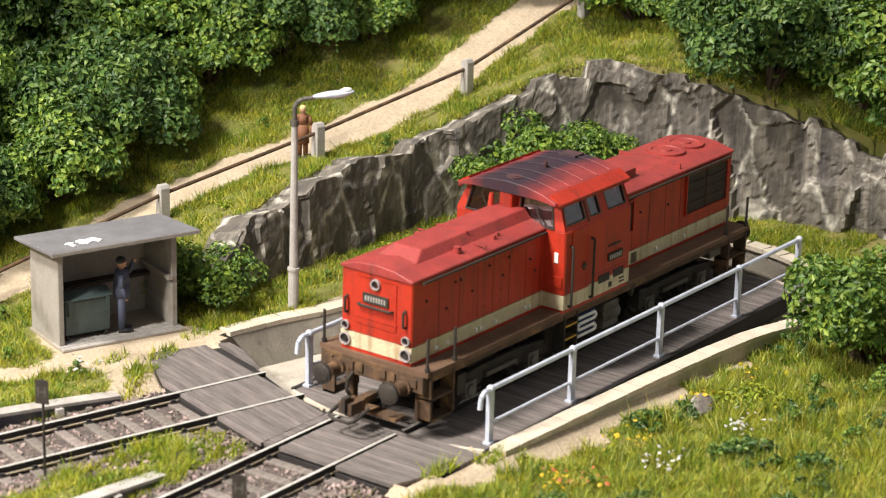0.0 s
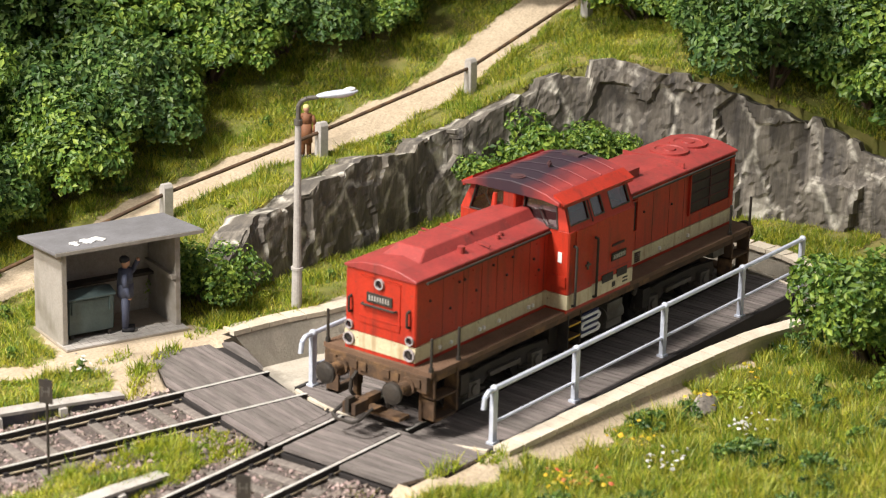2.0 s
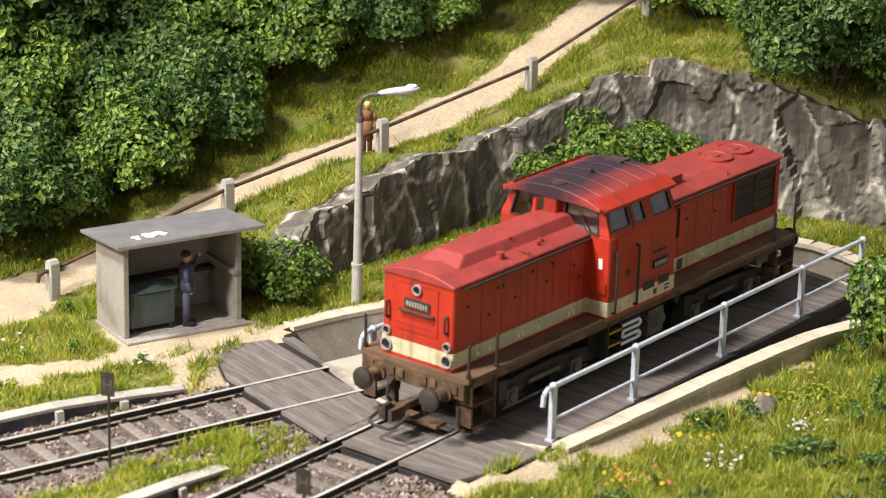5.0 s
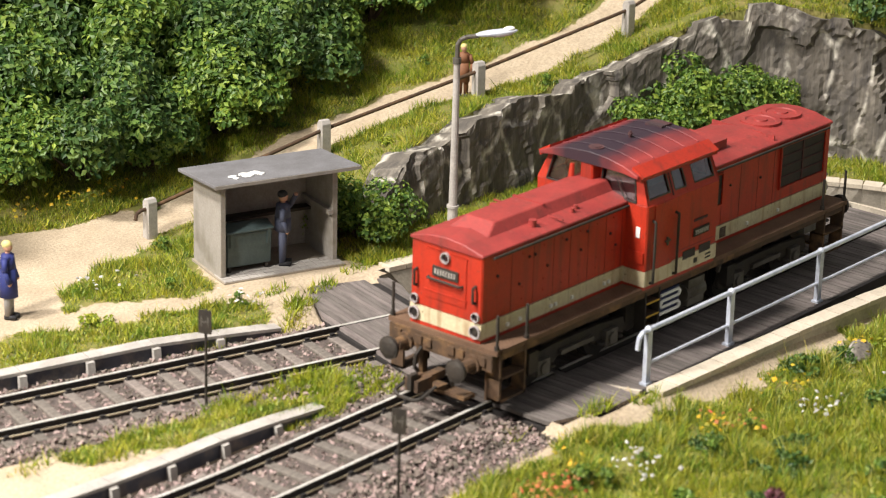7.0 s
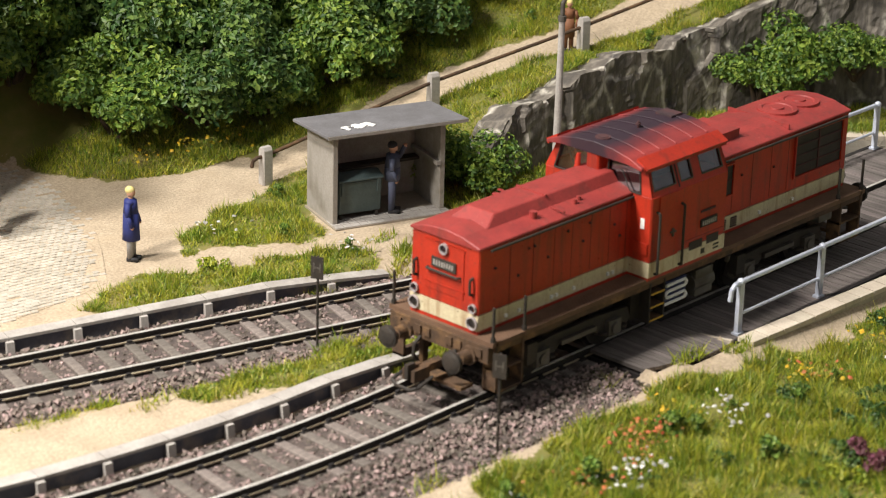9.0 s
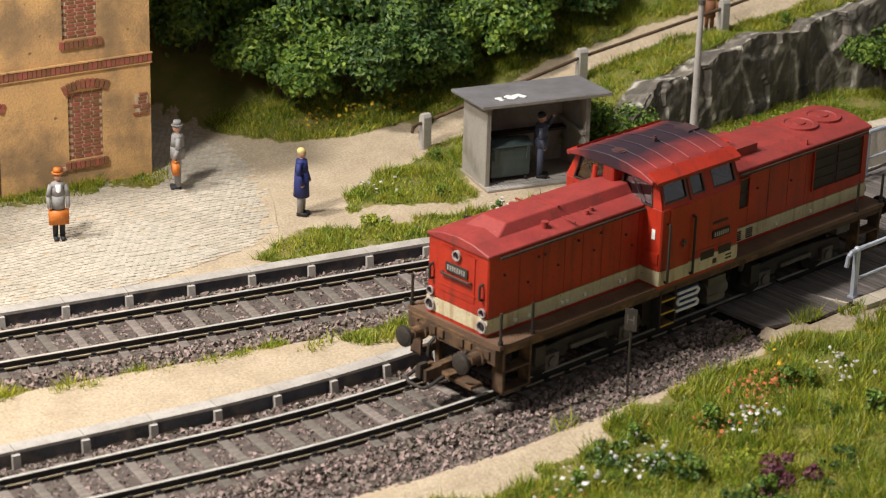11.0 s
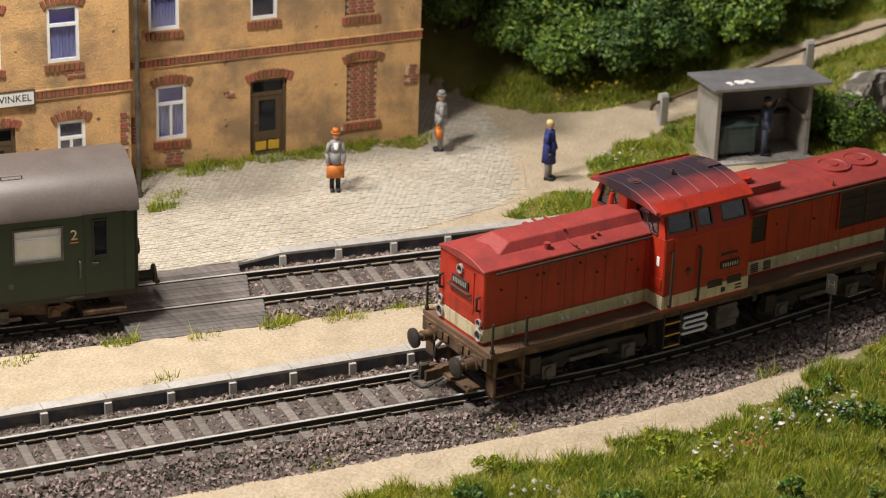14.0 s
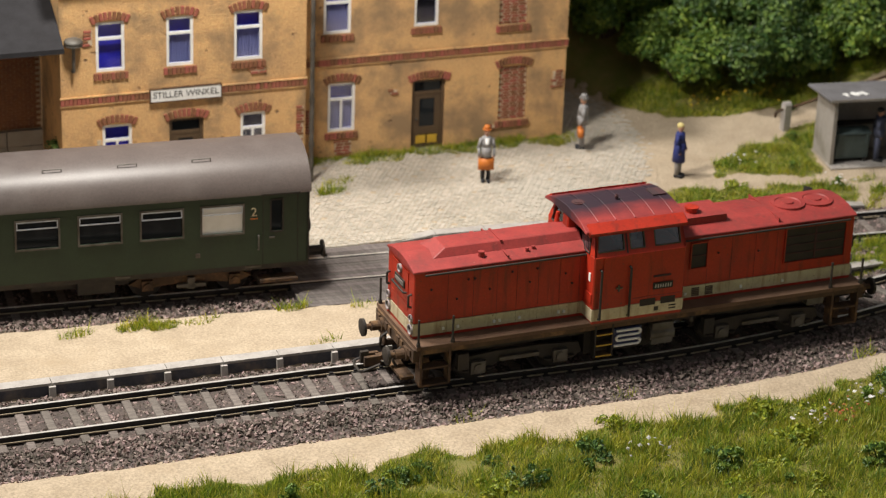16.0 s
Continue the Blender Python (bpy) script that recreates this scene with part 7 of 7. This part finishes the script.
def patchy(x, y):
    return np.sin(1.3 * x + np.sin(0.9 * y) * 2) + np.sin(1.7 * y + 1.1 * np.sin(x)) + np.random.RandomState(5).normal(0, 0.8, len(x)) > -0.9


def build_grass():
    front = lambda x, y: (y - T1(x) > 2.3)
    behind = lambda x, y: (y - T1(x) < 2.3)
    grass_mesh("meadow_grass", scatter(420000, -10, 46, -3, 12, 1, keep=front), 0.27, "grass", 11, "tall fresh green meadow grass")
    grass_mesh("meadow_dark_grass", scatter(230000, -10, 46, -3, 12, 8, keep=lambda x, y: front(x, y) & patchy(x, y)), 0.24, "leaf", 18, "darker green meadow grass")
    grass_mesh("meadow_dry_grass", scatter(130000, -10, 46, -3, 12, 2, keep=front), 0.25, "straw", 12, "dry straw-coloured stalks in the meadow")
    grass_mesh("bank_grass", scatter(420000, -14, 24, -16, 5, 3, keep=behind), 0.19, "grass", 13, "short fresh grass on the bank")
    grass_mesh("bank_dry_grass", scatter(130000, -14, 24, -16, 5, 4, keep=behind), 0.17, "straw", 14, "dry yellow grass on the bank")
    grass_mesh("bank_dark_grass", scatter(170000, -14, 24, -16, 5, 6, keep=lambda x, y: behind(x, y) & patchy(x, y)), 0.17, "leaf", 19, "darker green grass on the bank")
    grass_mesh("tall_stalks", scatter(9000, -10, 46, -3, 12, 7, keep=front), 0.5, "straw", 20, "tall thin dry stalks standing in the meadow", 0.012, 0.5)
    # tufts on the sand and in the ballast
    rs = np.random.RandomState(9)
    pts = []
    def tuft(x, y, n, r, z=None):
        t, q = rs.uniform(0, 6.283, n), r * np.sqrt(rs.rand(n))
        xx, yy = x + q * np.cos(t) * 1.5, y + q * np.sin(t) * 0.7
        zz = ground_height(xx, yy) if z is None else np.full(n, z)
        pts.append(np.stack([xx, yy, zz - 0.02], 1))
    for x in np.arange(17.2, 23.5, 0.8):
        px, py = beside(track_2, x, 2.35 + rs.uniform(-0.15, 0.2))
        tuft(px, py, rs.randint(70, 260), 0.28, -0.1)
    for x, y, n in ((31.2, -7.5, 420), (32.0, -7.8, 300), (30.2, -7.3, 120), (27.6, -6.9, 160), (33.5, -8.1, 120), (25.8, -6.1, 60), (24.0, -5.7, 160), (17.2, -3.4, 60), (15.4, -2.6, 90), (27.9, -4.6, 50), (22.0, -14.0, 200), (22.6, -13.4, 260),
                    (6.4, -6.0, 140), (7.4, -6.6, 160), (5.0, -6.2, 90), (3.9, -6.0, 120), (7.5, -5.6, 240), (8.0, -5.2, 200), (6.3, 2.95, 160), (7.6, 2.6, 120), (22.5, 1.4, 40), (26.8, 0.5, 50), (15.5, 2.6, 60), (9.6, 1.9, 80)):
        tuft(x, y, n, 0.33)
    for x in np.arange(0.2, 8.6, 0.22):
        q = HOUSE @ Vector((x * U, 0.12 * U, 0)) / U
        if not 4.0 < x < 5.2:
            tuft(q.x, q.y, rs.randint(30, 110), 0.16, 0.0)
    for _ in range(46):
        x = rs.uniform(8.9, 13.2)
        tuft(x, rs.uniform(-1.5 - 0.09 * (x - 9), -2.75 - 0.12 * (x - 9)), rs.randint(60, 170), 0.3, -0.2)
    grass_mesh("grass_tufts", np.concatenate(pts), 0.24, "grass", 15, "small bright grass tufts on sand and ballast")
    for name, mat, spots, seed, label in (
            ("white_flowers", "petal", ((16.2, 5.3), (15.4, 5.0), (17.5, 4.9), (13.2, 5.6), (12.4, 5.2), (19.3, 5.2), (24, 4.6), (9.3, 4.9), (4, 5.6), (1.5, 6.0), (8.6, -6.5), (10.1, -9.2)), 21, "white meadow flowers"),
            ("orange_flowers", "petal_red", ((11.4, 4.2), (12.0, 4.7), (10.9, 4.4), (13.5, 4.9), (6.3, 5.0), (18.5, 5.5)), 22, "orange meadow flowers"),
            ("yellow_flowers", "petal_yellow", ((6.5, 4.8), (3.4, 4.4), (0.4, 4.4), (-1.6, 4.6), (9.8, 4.0), (8.0, -13.9), (7.0, -13.6), (5.9, -13.4)), 23, "yellow meadow flowers")):
        vs, fs = [], []
        r2 = random.Random(seed)
        for x, y in spots:
            for _ in range(r2.randint(12, 26)):
                px, py = x + r2.gauss(0, 0.35), y + r2.gauss(0, 0.3)
                z = float(ground_height(np.array(px), np.array(py))) + r2.uniform(0.2, 0.42)
                s = r2.uniform(0.025, 0.05)
                k = len(vs)
                e = Euler((r2.uniform(-0.7, 0.7), r2.uniform(-0.7, 0.7), r2.uniform(0, 6))).to_matrix()
                vs += [tuple((Vector((px, py, z)) + e @ Vector(q)) * U) for q in ((-s, -s, 0), (s, -s, 0.01), (s, s, 0), (-s, s, 0.01), (0, 0, 0.03))]
                fs += [(k, k + 1, k + 4), (k + 1, k + 2, k + 4), (k + 2, k + 3, k + 4), (k + 3, k, k + 4)]
        me = bpy.data.meshes.new(name)
        me.from_pydata(vs, [], fs)
        me.materials.append(M[mat])
        tagged(new(name, me), label, "flowers", kind="stuff")


build_grass()


# ---- paved yard: small granite setts in courses ----
YARD_SETTS = [(27.5, -10.75), (27.5, -17.5), (22.3, -16.3), (13.6, -14.1), (12.9, -18), (10.9, -18), (10.5, -15.0), (11.3, -12.4), (12.5, -10.5), (13.7, -8.85), (14.6, -8.7), (17.4, -8.55), (22.7, -9.4), (24.9, -9.98)]


def build_setts():
    y = thing("paved_yard", P(0, 0, 0), "pale granite setts laid in courses with sandy joints", "paving", kind="structure")
    part("bedding", fixed(prism(bmesh.new(), YARD_SETTS, 2, -0.08, 0.012)), "earth", y)
    a = radians(-12.95)
    ca, sa = math.cos(a), math.sin(a)
    me = shared("sett", brick_box(0.158, 0.05, 0.13), "sett")
    vs, fs, kept = [], [], 0
    rs = random.Random(8)
    for i in range(-26, 165):
        for j in range(-115, 64):
            u, v = i * 0.17 - 6 + (0.08 if j % 2 else 0), j * 0.142 + 0.06 * math.sin(i * 0.28)
            x, yy = 17 + ca * u - sa * v, -12 + sa * u + ca * v
            if not inside(np.array(x), np.array(yy), YARD_SETTS) or (x < 14.5 and not inside(np.array(x - abs(rs.gauss(0, 0.45))), np.array(yy), YARD_SETTS)):
                continue
            dz = rs.uniform(-0.012, 0.008)
            if rs.random() < 0.02:
                continue
            if 15.5 < x < 19.5 and -11.6 < yy < -8.9 and kept < 300:
                kept += 1
                again("sett", me, y, P(x, yy, -0.012 + dz, 90, 0, -12.95 + rs.uniform(-4, 4)) @ P(0, 0, 0, 0, 0, 0))
            else:
                k = len(vs)
                t = a + rs.uniform(-0.07, 0.07)
                c, s = math.cos(t), math.sin(t)
                for hx, hy, z in ((0.079, 0.065, -0.02), (0.069, 0.055, 0.032)):
                    for sx, sy in ((-1, -1), (1, -1), (1, 1), (-1, 1)):
                        vs.append(((x + c * sx * hx - s * sy * hy) * U, (yy + s * sx * hx + c * sy * hy) * U, (z + dz) * U))
                fs += [(k + 4, k + 5, k + 6, k + 7)] + [(k + m, k + (m + 1) % 4, k + 4 + (m + 1) % 4, k + 4 + m) for m in range(4)]
    m2 = bpy.data.meshes.new("sett_field")
    m2.from_pydata(vs, [], fs)
    m2.materials.append(M["sett"])
    ob = new("sett_field", m2)
    ob.parent = y
    tagged(ob, "pale worn granite setts", kind="stuff")


build_setts()


motions()
